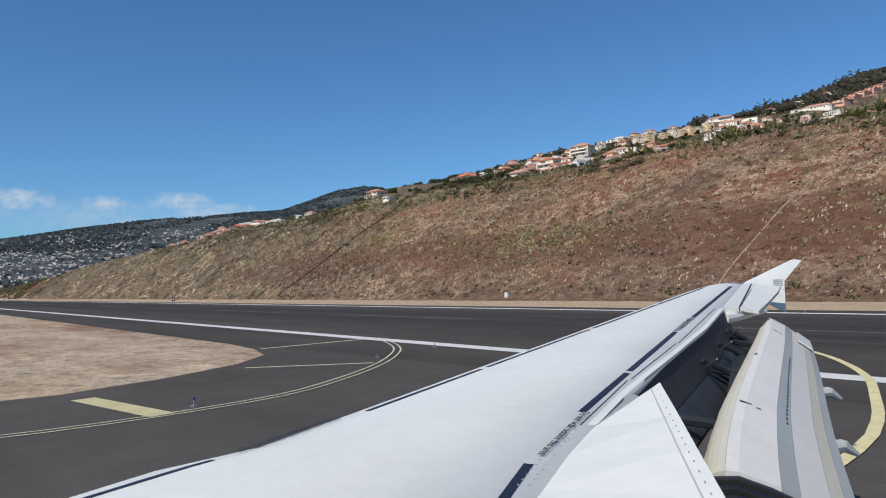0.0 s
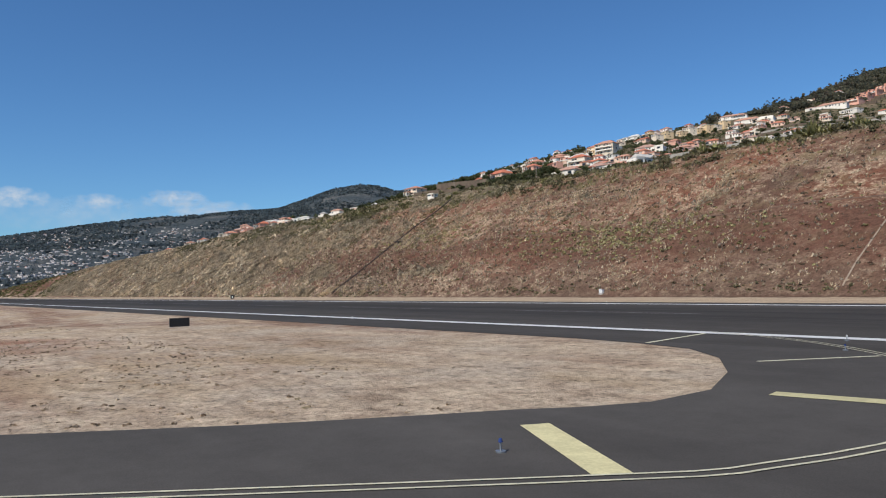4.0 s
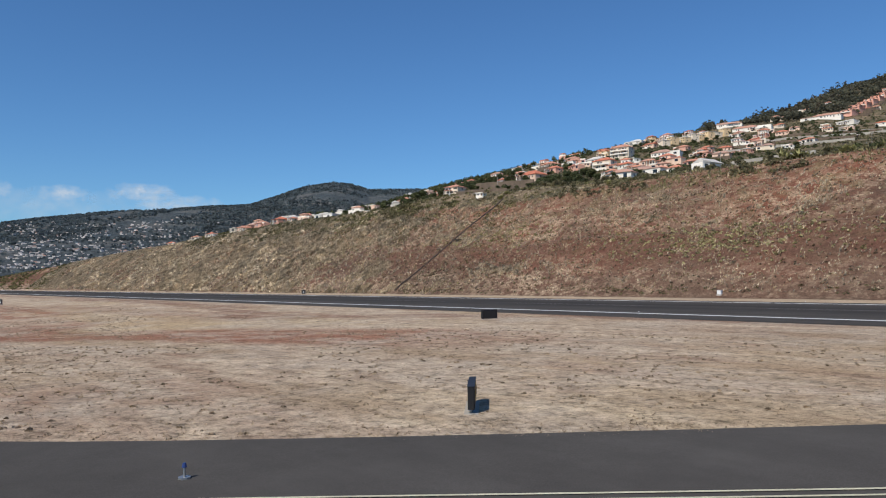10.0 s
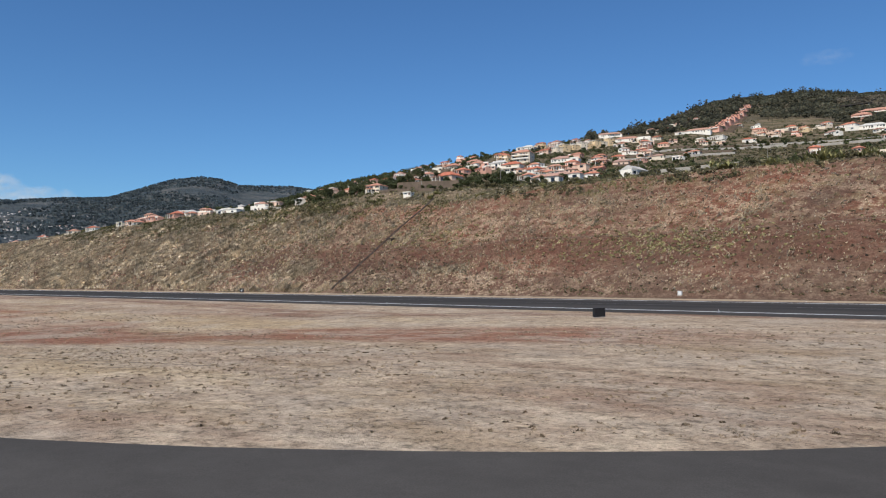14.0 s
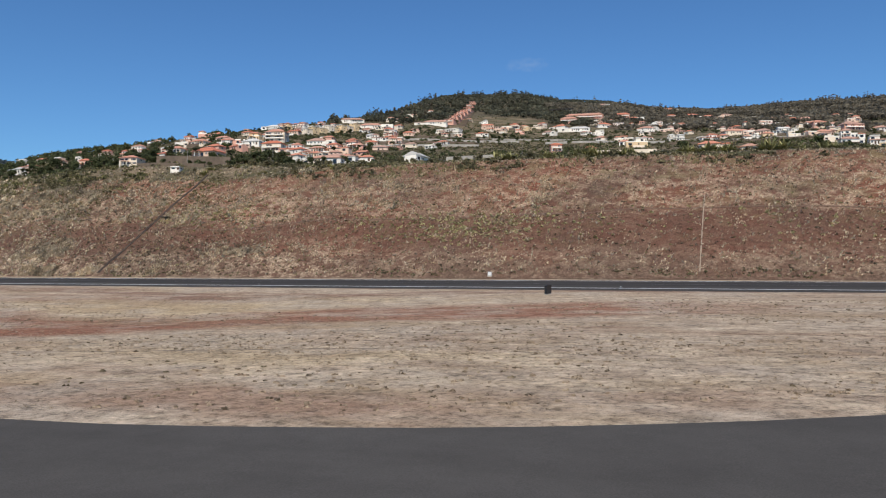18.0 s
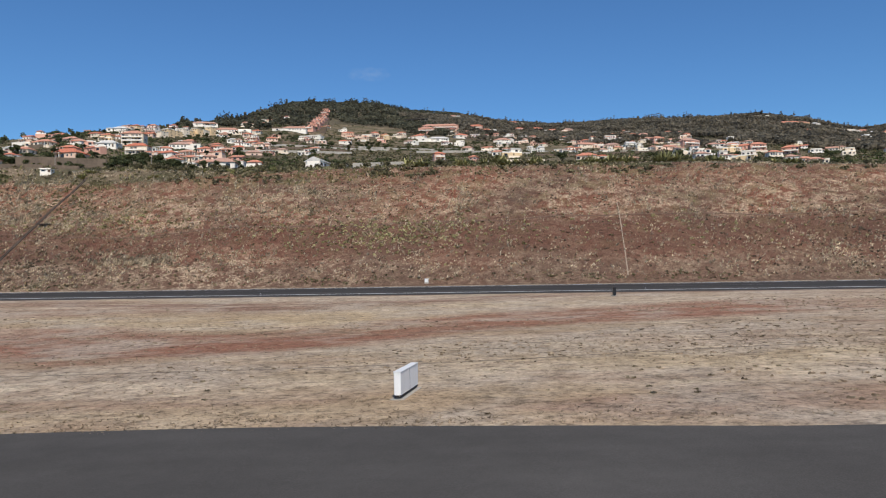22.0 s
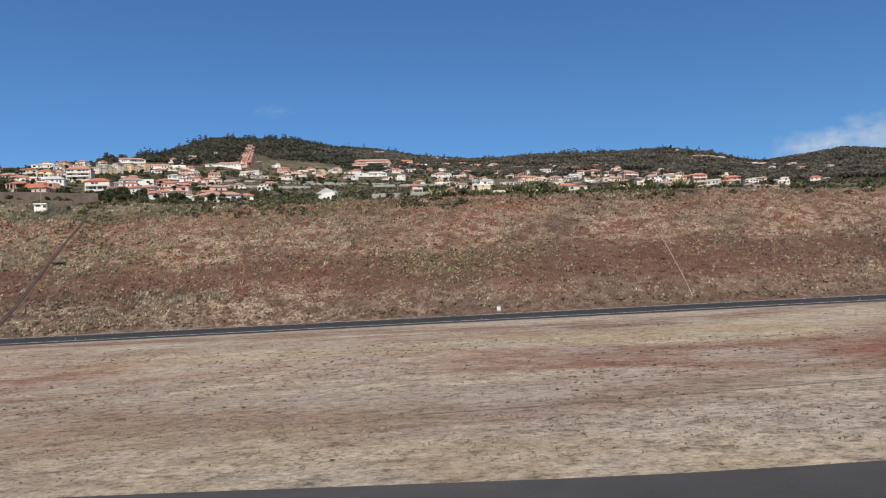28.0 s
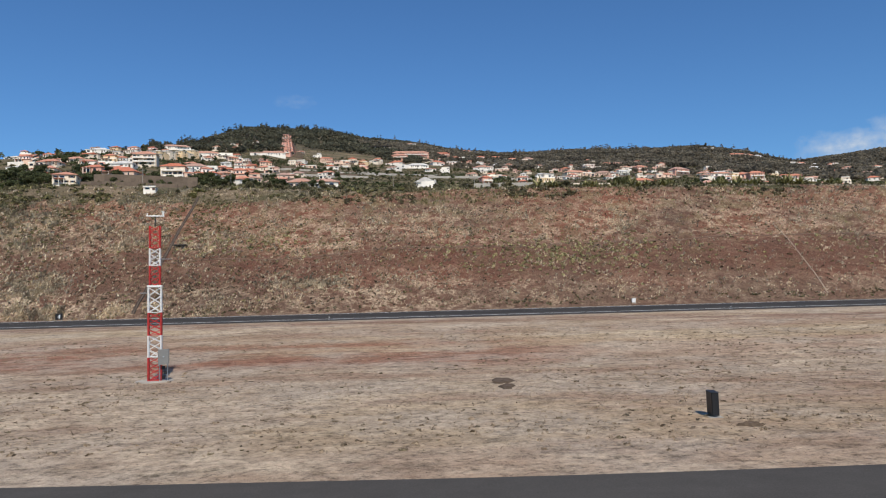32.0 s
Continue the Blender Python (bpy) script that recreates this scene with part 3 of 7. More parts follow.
def guidance_sign(x, y, turn, label, body_mat, w=2.6, h=1.0, t=0.26, lift=0.2, legs=4, z=None):
    """A boxed guidance sign on short legs; its front looks along local -y."""
    s = thing("guidance_sign", label, "airfield sign", "guidance signs beside the taxiway", pose(x, y, ground_z(x, y) if z is None else z, 0, 0, turn))
    part("sign_box", rounded_panel(w, t, lift, lift + h), body_mat, s)
    part("top_cap", rounded_panel(w + 0.03, t + 0.03, lift + h + 0.002, lift + h + 0.03), body_mat, s)
    for i in range(legs):
        q = -w / 2 + 0.25 + i * (w - 0.5) / max(legs - 1, 1)
        leg = part("leg", Build().bar((q, 0, -0.15), (q, 0, lift + 0.01), 0.035), STEEL, s)
        part("base_plate", Build().box(q - 0.1, q + 0.1, -0.1, 0.1, 0.0, 0.025), STEEL, leg)
    part("footing", Build().box(-w / 2 - 0.1, w / 2 + 0.1, -0.25, 0.25, -0.3, 0.012), CONCRETE, s)
    return s


# black and yellow sign, seen obliquely from the taxiway
s = guidance_sign(-65.4, -64.05, 135.0, "black and yellow taxiway sign on short steel legs", BLACK, 2.62, 0.78, 0.24, 0.14, 6)
panel = part("yellow_panel", face(-0.02, 1.29, 0.16, 0.90, -0.122), SIGN_YELLOW, s, "yellow panel with a black letter and arrow")
dark = part("black_panel", face(-1.29, -0.035, 0.16, 0.90, -0.122), BLACK, s)


def sign_letter(char, x, z, size, y, mat, parent):
    text = bpy.data.curves.new("letter", "FONT")
    text.body, text.size, text.extrude, text.align_x = char, size, 0.003, "CENTER"
    text.materials.append(mat)
    ob = new("letter", text)
    ob.parent, ob.matrix_basis = parent, pose(x, y, z, 90, 0, 0)
    return ob


sign_letter("A", 0.42, 0.36, 0.50, -0.134, BLACK, panel)
sign_letter("B", -0.62, 0.36, 0.50, -0.134, SIGN_YELLOW, dark)
part("arrow", Build().bar((0.82, -0.134, 0.38), (1.04, -0.134, 0.66), 0.022, 4).bar((1.04, -0.134, 0.66), (0.86, -0.134, 0.66), 0.02, 4).bar((1.04, -0.134, 0.66), (1.04, -0.134, 0.48), 0.02, 4), BLACK, panel)

# black sign seen from behind in the grass island
s = guidance_sign(-107.8, -20.9, 84, "black rectangular sign near the runway edge", BLACK, 2.3, 1.0, 0.3, 0.08, 3)
part("back_sheet", face(-1.13, 1.13, 0.1, 1.06, 0.160), OLIVE, s, "faded olive back sheet")

# blank white sign
s = guidance_sign(-126.2, -87.9, 82.7, "blank white boxed sign on a low dark frame", SIGN_WHITE, 2.66, 0.80, 0.26, 0.15, 4)
part("panel_joint", face(-0.008, 0.008, 0.16, 0.94, 0.137), STEEL, s)
part("panel_joint", face(-0.008, 0.008, 0.16, 0.94, -0.131), STEEL, s)
part("lower_rail", Build().box(-1.32, 1.32, -0.10, 0.10, 0.06, 0.146), BLACK, s, "dark lower rail")

# small black sign with an outlined yellow mark
s = guidance_sign(-197.1, -82.8, 81, "small black sign with an outlined letter", BLACK, 0.80, 0.80, 0.26, 0.06, 2)
part("pale_outline", face(-0.24, 0.24, 0.17, 0.76, -0.132), SIGN_YELLOW, s)
part("black_inner", face(-0.205, 0.205, 0.205, 0.725, -0.139), BLACK, s)
sign_letter("A", 0.0, 0.30, 0.46, -0.149, SIGN_WHITE, s)


def distance_board(x, y, turn):
    b = thing("distance_board", "square black board with a white numeral four", "airfield sign", "distance boards along the runway", pose(x, y, ground_z(x, y), 0, 0, turn))
    part("board", rounded_panel(1.5, 0.16, 0.25, 1.65), BLACK, b)
    for q in (-0.5, 0.5):
        part("leg", Build().bar((q, 0, -0.15), (q, 0, 0.27), 0.04), STEEL, b)
    text = bpy.data.curves.new("numeral", "FONT")
    text.body, text.size, text.align_x, text.extrude = "4", 1.35, "CENTER", 0.004
    text.materials.append(SIGN_WHITE)
    n = new("numeral", text)
    n.parent, n.matrix_basis = b, pose(0, -0.088, 0.45, 90, 0, 0)
    return b


distance_board(-287.4, 59.6, 38)
distance_board(-281.0, -40.8, 38)

# white box at the foot of the slope
s = thing("junction_box", "small white junction box at the foot of the slope", "junction box", m=pose(-143.2, 100.6, ground_z(-143.2, 100.6)))
part("housing", rounded_panel(1.1, 0.8, 0.1, 1.1), SIGN_WHITE, s)
part("lid", rounded_panel(1.2, 0.9, 1.102, 1.18), SIGN_WHITE, s)
part("plinth", Build().box(-0.65, 0.65, -0.5, 0.5, -0.3, 0.1), CONCRETE, s)


def edge_lamp(x, y, glass, name, label, group):
    e = thing(name, label, "airfield light", group, pose(x, y, ground_z(x, y) + 0.03))
    part("base", Build().prism([(0.15 * math.cos(a), 0.15 * math.sin(a)) for a in np.linspace(0, 2 * math.pi, 9)[:-1]], -0.04, 0.04), STEEL, e)
    part("stem", Build().bar((0, 0, 0.04), (0, 0, 0.26), 0.03), STEEL, e)
    part("dome", Build().bar((0, 0, 0.26), (0, 0, 0.36), 0.065, 8, 0.04), glass, e)
    return e


first = edge_lamp(-40, -1.6, LAMP_GLASS, "runway_lamp", "small white runway edge lamp on a stub", "runway edge lamps")
for k in range(1, 9):
    copy_thing(first, pose(-40 - 60 * k, -1.6, ground_z(-40 - 60 * k, -1.6) + 0.03))
for k in range(0, 9):
    copy_thing(first, pose(-40 - 60 * k, 49.0, ground_z(-40 - 60 * k, 49.0) + 0.03))
BLUE_GLASS = plain("blue_lamp_glass", (0.03, 0.05, 0.16), 0.2, vary=0.02)
first = edge_lamp(-27.9, -21.7, BLUE_GLASS, "taxiway_lamp", "small taxiway edge lamp with a dark cap", "taxiway edge lamps")
for x, y in ((-33.6, -37.6), (-37.6, -7.6), (-48.4, -57.2), (-63.0, -75.6)):
    copy_thing(first, pose(x, y, 0.03 + ground_z(x, y)))


def lattice_mast(x, y):
    """Square lattice mast in red and white sections, with a cabinet at its foot."""
    m = thing("lattice_mast", "red and white lattice mast with a grey cabinet", "antenna mast", m=pose(x, y, ground_z(x, y), 0, 0, 14))
    part("foundation", Build().prism([(1.1 * math.cos(a), 1.1 * math.sin(a)) for a in np.linspace(0.3, 2 * math.pi + 0.3, 13)[:-1]], -0.4, 0.06), CONCRETE, m, "pale concrete foundation pad")
    z = 0.06
    for i, h in enumerate((1.40, 1.30, 1.36, 1.52, 1.30, 1.06, 1.36)):
        r = 0.36 if i < 4 else 0.29
        mat, word = (MAST_RED, "red") if i % 2 == 0 else (MAST_WHITE, "white")
        sec = part("section", Build().box(-r, r, -r, r, z, z + 0.035), mat, m, word + " painted lattice section")
        corner = [(-r, -r), (r, -r), (r, r), (-r, r)]
        for cx, cy in corner:
            part("leg", Build().bar((cx, cy, z), (cx, cy, z + h - 0.005), 0.042, 5), mat, sec)
        for k in range(4):
            (ax, ay), (bx, by) = corner[k], corner[(k + 1) % 4]
            n = 3 if i % 2 else 4
            for q in range(n):
                z0, z1 = z + q * h / n, z + (q + 1) * h / n - 0.01
                part("brace", Build().bar((ax, ay, z0), (bx, by, z1), 0.026, 4), mat, sec)
                part("brace", Build().bar((bx, by, z0), (ax, ay, z1), 0.026, 4), mat, sec)
        z += h
        if i == 3:
            part("platform", rounded_panel(0.86, 0.86, z, z + 0.12), MAST_WHITE, m, "white platform ring")
    part("top_pole", Build().bar((0, 0, z), (0, 0, z + 0.62), 0.035), BLACK, m)
    arm = part("crossarm", Build().bar((-0.52, 0, z + 0.62), (0.52, 0, z + 0.62), 0.045), MAST_WHITE, m, "white instrument crossarm")
    part("wind_cup", Build().bar((0.45, 0, z + 0.62), (0.45, 0, z + 0.92), 0.05, 6, 0.1), MAST_WHITE, arm)
    part("wind_vane", Build().bar((-0.45, 0, z + 0.62), (-0.45, 0, z + 0.78), 0.04), MAST_WHITE, arm)
    part("side_arm", Build().bar((-0.3, 0, 5.3), (-0.85, 0, 5.3), 0.03), STEEL, m)
    part("side_arm", Build().bar((0.3, 0, 7.35), (0.95, 0, 7.35), 0.03), STEEL, m)
    box = part("cabinet", rounded_panel(0.62, 0.42, 1.02, 1.92), CABINET, m, "grey equipment cabinet", pose(0.52, -0.42, 0))
    part("cabinet_latch", Build().box(-0.04, 0.04, -0.24, -0.21, 1.45, 1.52), STEEL, box)
    for q in (0.3, 0.74):
        part("cabinet_post", Build().bar((q, -0.42, 0.0), (q, -0.42, 1.03), 0.035), STEEL, m)
    for q in range(3):
        part("cable_box", rounded_panel(0.2, 0.16, 0.15 + 0.28 * q, 0.36 + 0.28 * q), BLACK, m, m=pose(0.5 + 0.12 * (q % 2), -0.3, 0))
    return m


lattice_mast(-223.5, -64.4)


# ---- drains and tracks on the cut slope ----
def slope_line(name, label, xs, ys, width, mat, rail=0.35, cat="drain", kerb=None):
    """A low channel that runs up the slope: two kerbs and a stepped floor."""
    d = thing(name, label, cat, m=pose(xs[0], ys[0], 0))
    pts = [(x, y, ground_z(x, y)) for x, y in zip(xs, ys)]
    for (ax, ay, az_), (bx, by, bz) in zip(pts, pts[1:]):
        t = Vector((bx - ax, by - ay)).normalized()
        o = Vector((t.y, -t.x)) * width / 2
        for piece, lo, hi, up in (("channel_slab", -1, 1, 0.12), ("kerb", -1.25, -0.8, rail), ("kerb", 0.8, 1.25, rail)):
            p = [(ax + o.x * lo, ay + o.y * lo, az_ - 0.6), (ax + o.x * hi, ay + o.y * hi, az_ - 0.6), (bx + o.x * hi, by + o.y * hi, bz - 0.6), (bx + o.x * lo, by + o.y * lo, bz - 0.6)]
            q = [(x, y, z + 0.6 + up) for x, y, z in p]
            part(piece, Build().add([(x - xs[0], y - ys[0], z) for x, y, z in p + q], [(0, 3, 2, 1), (4, 5, 6, 7), (0, 1, 5, 4), (1, 2, 6, 5), (2, 3, 7, 6), (3, 0, 4, 7)]), kerb if piece == "kerb" and kerb else mat, d)
    return d


ys = np.arange(102.5, 170, 2.2)
slope_line("drain_channel", "dark concrete drain channel running up the slope", np.interp(ys, [102, 135, 170], [-287.0, -287.0, -287.4]), ys, 0.7, DRAIN, 0.34, kerb=DARK_CONCRETE)
ys = np.arange(102.5, 140, 2.2)
slope_line("cable_duct", "thin pale cable duct running up the slope", np.interp(ys, [102, 140], [-84.0, -80.4]), ys, 0.30, WALL_DUST, 0.12, "duct")
s = thing("slope_platform", "dark flat drain platform on the slope", "platform", m=pose(-283.6, 134.4, ground_z(-283.6, 134.4)))
part("slab", Build().box(-2.2, 2.2, -1.0, 1.4, 0.9, 1.2), DARK_CONCRETE, s)
part("pier", Build().box(0.6, 1.3, -0.6, 1.2, -0.8, 0.9), DARK_CONCRETE, s)


# narrow footpath half way up the cut slope
def slope_path():
    line = [(x, float(np.interp(x, [-300, -214, -166, -128, -52, -16, 40], [126.5, 128.0, 130.2, 129.8, 132.3, 132.3, 133])) + 0.5 * math.sin(x / 9)) for x in range(-300, 41, 3)]
    v, f = [], []
    for x, y in line:
        z = ground_z(x, y)
        v += [(x, y - 0.40, z - 0.26 + 0.02), (x, y - 0.32, z - 0.06), (x, y + 0.30, z + 0.20), (x, y + 0.36, z + 0.15)]
    for i in range(len(line) - 1):
        k = 4 * i
        f += [(k + j, k + 4 + j, k + 5 + j, k + 1 + j) for j in range(3)]
    tagged(part("slope_path", Build().add(v, f), plain("trodden_red_soil", (0.20, 0.125, 0.088), 0.95, vary=0.4, scale=0.4)), "narrow trodden footpath across the cut slope", "path", kind="structure")


slope_path()


# shallow dark heaps in the grass beside the small sign: dug soil and shadow
DUG_AND_SHADOW = plain("dark_dug_soil_and_shadow", (0.15, 0.105, 0.070), 0.95, vary=0.4, scale=1.5)


def soil_heap(x, y, rx, ry, turn, seed):
    rnd = random.Random(seed)
    n = 14
    edge = [rnd.uniform(0.65, 1.15) for _ in range(n)]
    verts, faces = [(0, 0, 0.10)], []
    for k, (f, z) in enumerate(((0.45, 0.11), (0.8, 0.05), (1.0, -0.03))):
        for i in range(n):
            a = 2 * math.pi * i / n
            verts.append((rx * f * edge[i] * math.cos(a), ry * f * edge[i] * math.sin(a), z + (rnd.uniform(-0.03, 0.04) if k < 2 else 0)))
    faces += [(0, 1 + i, 1 + (i + 1) % n) for i in range(n)]
    for k in range(2):
        faces += [(1 + k * n + i, 1 + (k + 1) * n + i, 1 + (k + 1) * n + (i + 1) % n, 1 + k * n + (i + 1) % n) for i in range(n)]
    ob = thing("soil_heap", "low dark heap in the dry grass, dug soil and sign shadow", "soil heap", "soil heaps", pose(x, y, ground_z(x, y), 0, 0, turn))
    part("soil", Build().add(verts, faces), DUG_AND_SHADOW, ob)


soil_heap(-203.3, -72.2, 0.5, 1.1, -10, 1)
soil_heap(-203.2, -69.6, 0.7, 1.5, -6, 2)
# dark heap shaped in place of the shadow cast by the small sign
soil_heap(-196.7, -84.9, 0.5, 0.35, 0, 3)
# shallow cable trench along the mown grass
trench = curve_through([(-106, -75.2), (-112, -76.2), (-128, -79.4), (-145, -80.0), (-164, -81.3), (-172, -81.4)], 2.0)
soil = plain("dark_trench_soil", (0.30, 0.225, 0.16), 0.95, vary=0.35, scale=0.6)
ribbon("cable_trench", trench, 0.22, soil, "shallow dark cable trench in the dry grass", 0.012)


# ---- the village on the terraces ----
def tile_material():
    m, n, l, b = material("terracotta_roof_tiles", 0.85)
    p = place_node(n, l, (1, 1, 1))
    o = n.new("ShaderNodeObjectInfo")
    c = ramp_node(n, l, o.outputs["Random"], [(0.0, (0.58, 0.19, 0.11)), (0.4, (0.63, 0.26, 0.165)), (0.75, (0.57, 0.31, 0.22)), (1.0, (0.47, 0.30, 0.235))])
    w = n.new("ShaderNodeTexWave")
    w.inputs["Scale"].default_value, w.inputs["Distortion"].default_value = 1.1, 0.6
    l.new(p, w.inputs["Vector"])
    c = mix_node(n, l, 1.0, c, ramp_node(n, l, noise_node(n, l, p, 0.9, 6), [(0.3, grey(0.7)), (0.7, grey(1.1))]), "MULTIPLY")
    c = mix_node(n, l, 1.0, c, ramp_node(n, l, w.outputs["Fac"], [(0.0, grey(0.82)), (0.6, grey(1.05))]), "MULTIPLY")
    l.new(c, b.inputs["Base Color"])
    bump_node(n, l, b, w.outputs["Fac"], 0.5, 0.1)
    return m


TILES = tile_material()
FLAT_ROOF = plain("grey_white_flat_roof", (0.68, 0.65, 0.60), 0.85, vary=0.2, scale=0.4)
WALLS = {
    "white": plain("white_render", (0.93, 0.86, 0.75), 0.8, vary=0.10, scale=0.35),
    "cream": plain("cream_render", (0.88, 0.74, 0.57), 0.8, vary=0.10, scale=0.35),
    "yellow": plain("pale_yellow_render", (0.84, 0.62, 0.37), 0.8, vary=0.12, scale=0.35),
    "peach": plain("peach_render", (0.84, 0.59, 0.44), 0.8, vary=0.10, scale=0.35),
    "pink": plain("salmon_pink_render", (0.76, 0.42, 0.31), 0.8, vary=0.12, scale=0.35),
    "stone": plain("brown_stone_wall", (0.20, 0.15, 0.11), 0.9, vary=0.35, scale=0.5),
}
PANE, pn, plk, pb = material("dark_window_glass", 0.08)
pb.inputs["Base Color"].default_value = (0.02, 0.024, 0.03, 1)
pb.inputs["Specular IOR Level"].default_value = 0.5
FRAME = plain("white_window_frame", (0.75, 0.74, 0.70), 0.6, vary=0.05)
SHUTTER = plain("brown_shutter", (0.10, 0.052, 0.03), 0.7, vary=0.2)
WOOD_DOOR = plain("brown_door_paint", (0.12, 0.07, 0.045), 0.6, vary=0.2)

PANE_MESH = Build().box(-0.5, 0.5, -0.05, 0.02, 0, 1).mesh("pane", PANE)
b_ = Build()
for q in ((-0.56, -0.48, 0, 1), (0.48, 0.56, 0, 1), (-0.56, 0.56, -0.06, 0.02), (-0.56, 0.56, 0.98, 1.05)):
    b_.box(q[0], q[1], -0.09, 0.03, q[2], q[3])
FRAME_MESH = b_.mesh("window_frame", FRAME)
SHUTTER_MESH = Build().box(-0.24, 0.24, -0.1, -0.04, 0, 1).mesh("shutter", SHUTTER)
DOOR_MESH = Build().box(-0.5, 0.5, -0.08, 0.02, 0, 1).mesh("door", WOOD_DOOR)


def opening(parent, x, y, z, w, h, turn=0, framed=False, shutters=False, name="window"):
    """A window or door on a wall that looks along -y."""
    k = pose(x, y, z, 0, 0, turn) @ Matrix.Diagonal((w, 1, h, 1))
    ob = part(name, PANE_MESH if name == "window" else DOOR_MESH, None, parent, m=k)
    if framed:
        part("window_frame", FRAME_MESH, None, ob)
    if shutters:
        for q in (-0.76, 0.76):
            part("shutter", SHUTTER_MESH, None, ob, m=pose(q, 0, 0))
    return ob


def hip_roof(w, d, z, rise, over=0.32, gable=False):
    x, y = w / 2 + over, d / 2 + over
    b = Build()
    if gable:
        b.add([(-x, -y, z), (x, -y, z), (x, y, z), (-x, y, z), (-x, 0, z + rise), (x, 0, z + rise), (-x, -y, z - 0.2), (x, -y, z - 0.2), (x, y, z - 0.2), (-x, y, z - 0.2)],
              [(0, 1, 5, 4), (2, 3, 4, 5), (0, 4, 3), (1, 2, 5), (6, 7, 1, 0), (7, 8, 2, 1), (8, 9, 3, 2), (9, 6, 0, 3), (9, 8, 7, 6)])
        return b
    r = max(x - y, 0.25)
    b.add([(-x, -y, z), (x, -y, z), (x, y, z), (-x, y, z), (-r, 0, z + rise), (r, 0, z + rise), (-x, -y, z - 0.18), (x, -y, z - 0.18), (x, y, z - 0.18), (-x, y, z - 0.18)],
          [(0, 1, 5, 4), (2, 3, 4, 5), (0, 4, 3), (1, 2, 5), (6, 7, 1, 0), (7, 8, 2, 1), (8, 9, 3, 2), (9, 6, 0, 3), (9, 8, 7, 6)])
    return b


NUMBER_WORD = {1: "single-storey", 2: "two-storey", 3: "three-storey"}


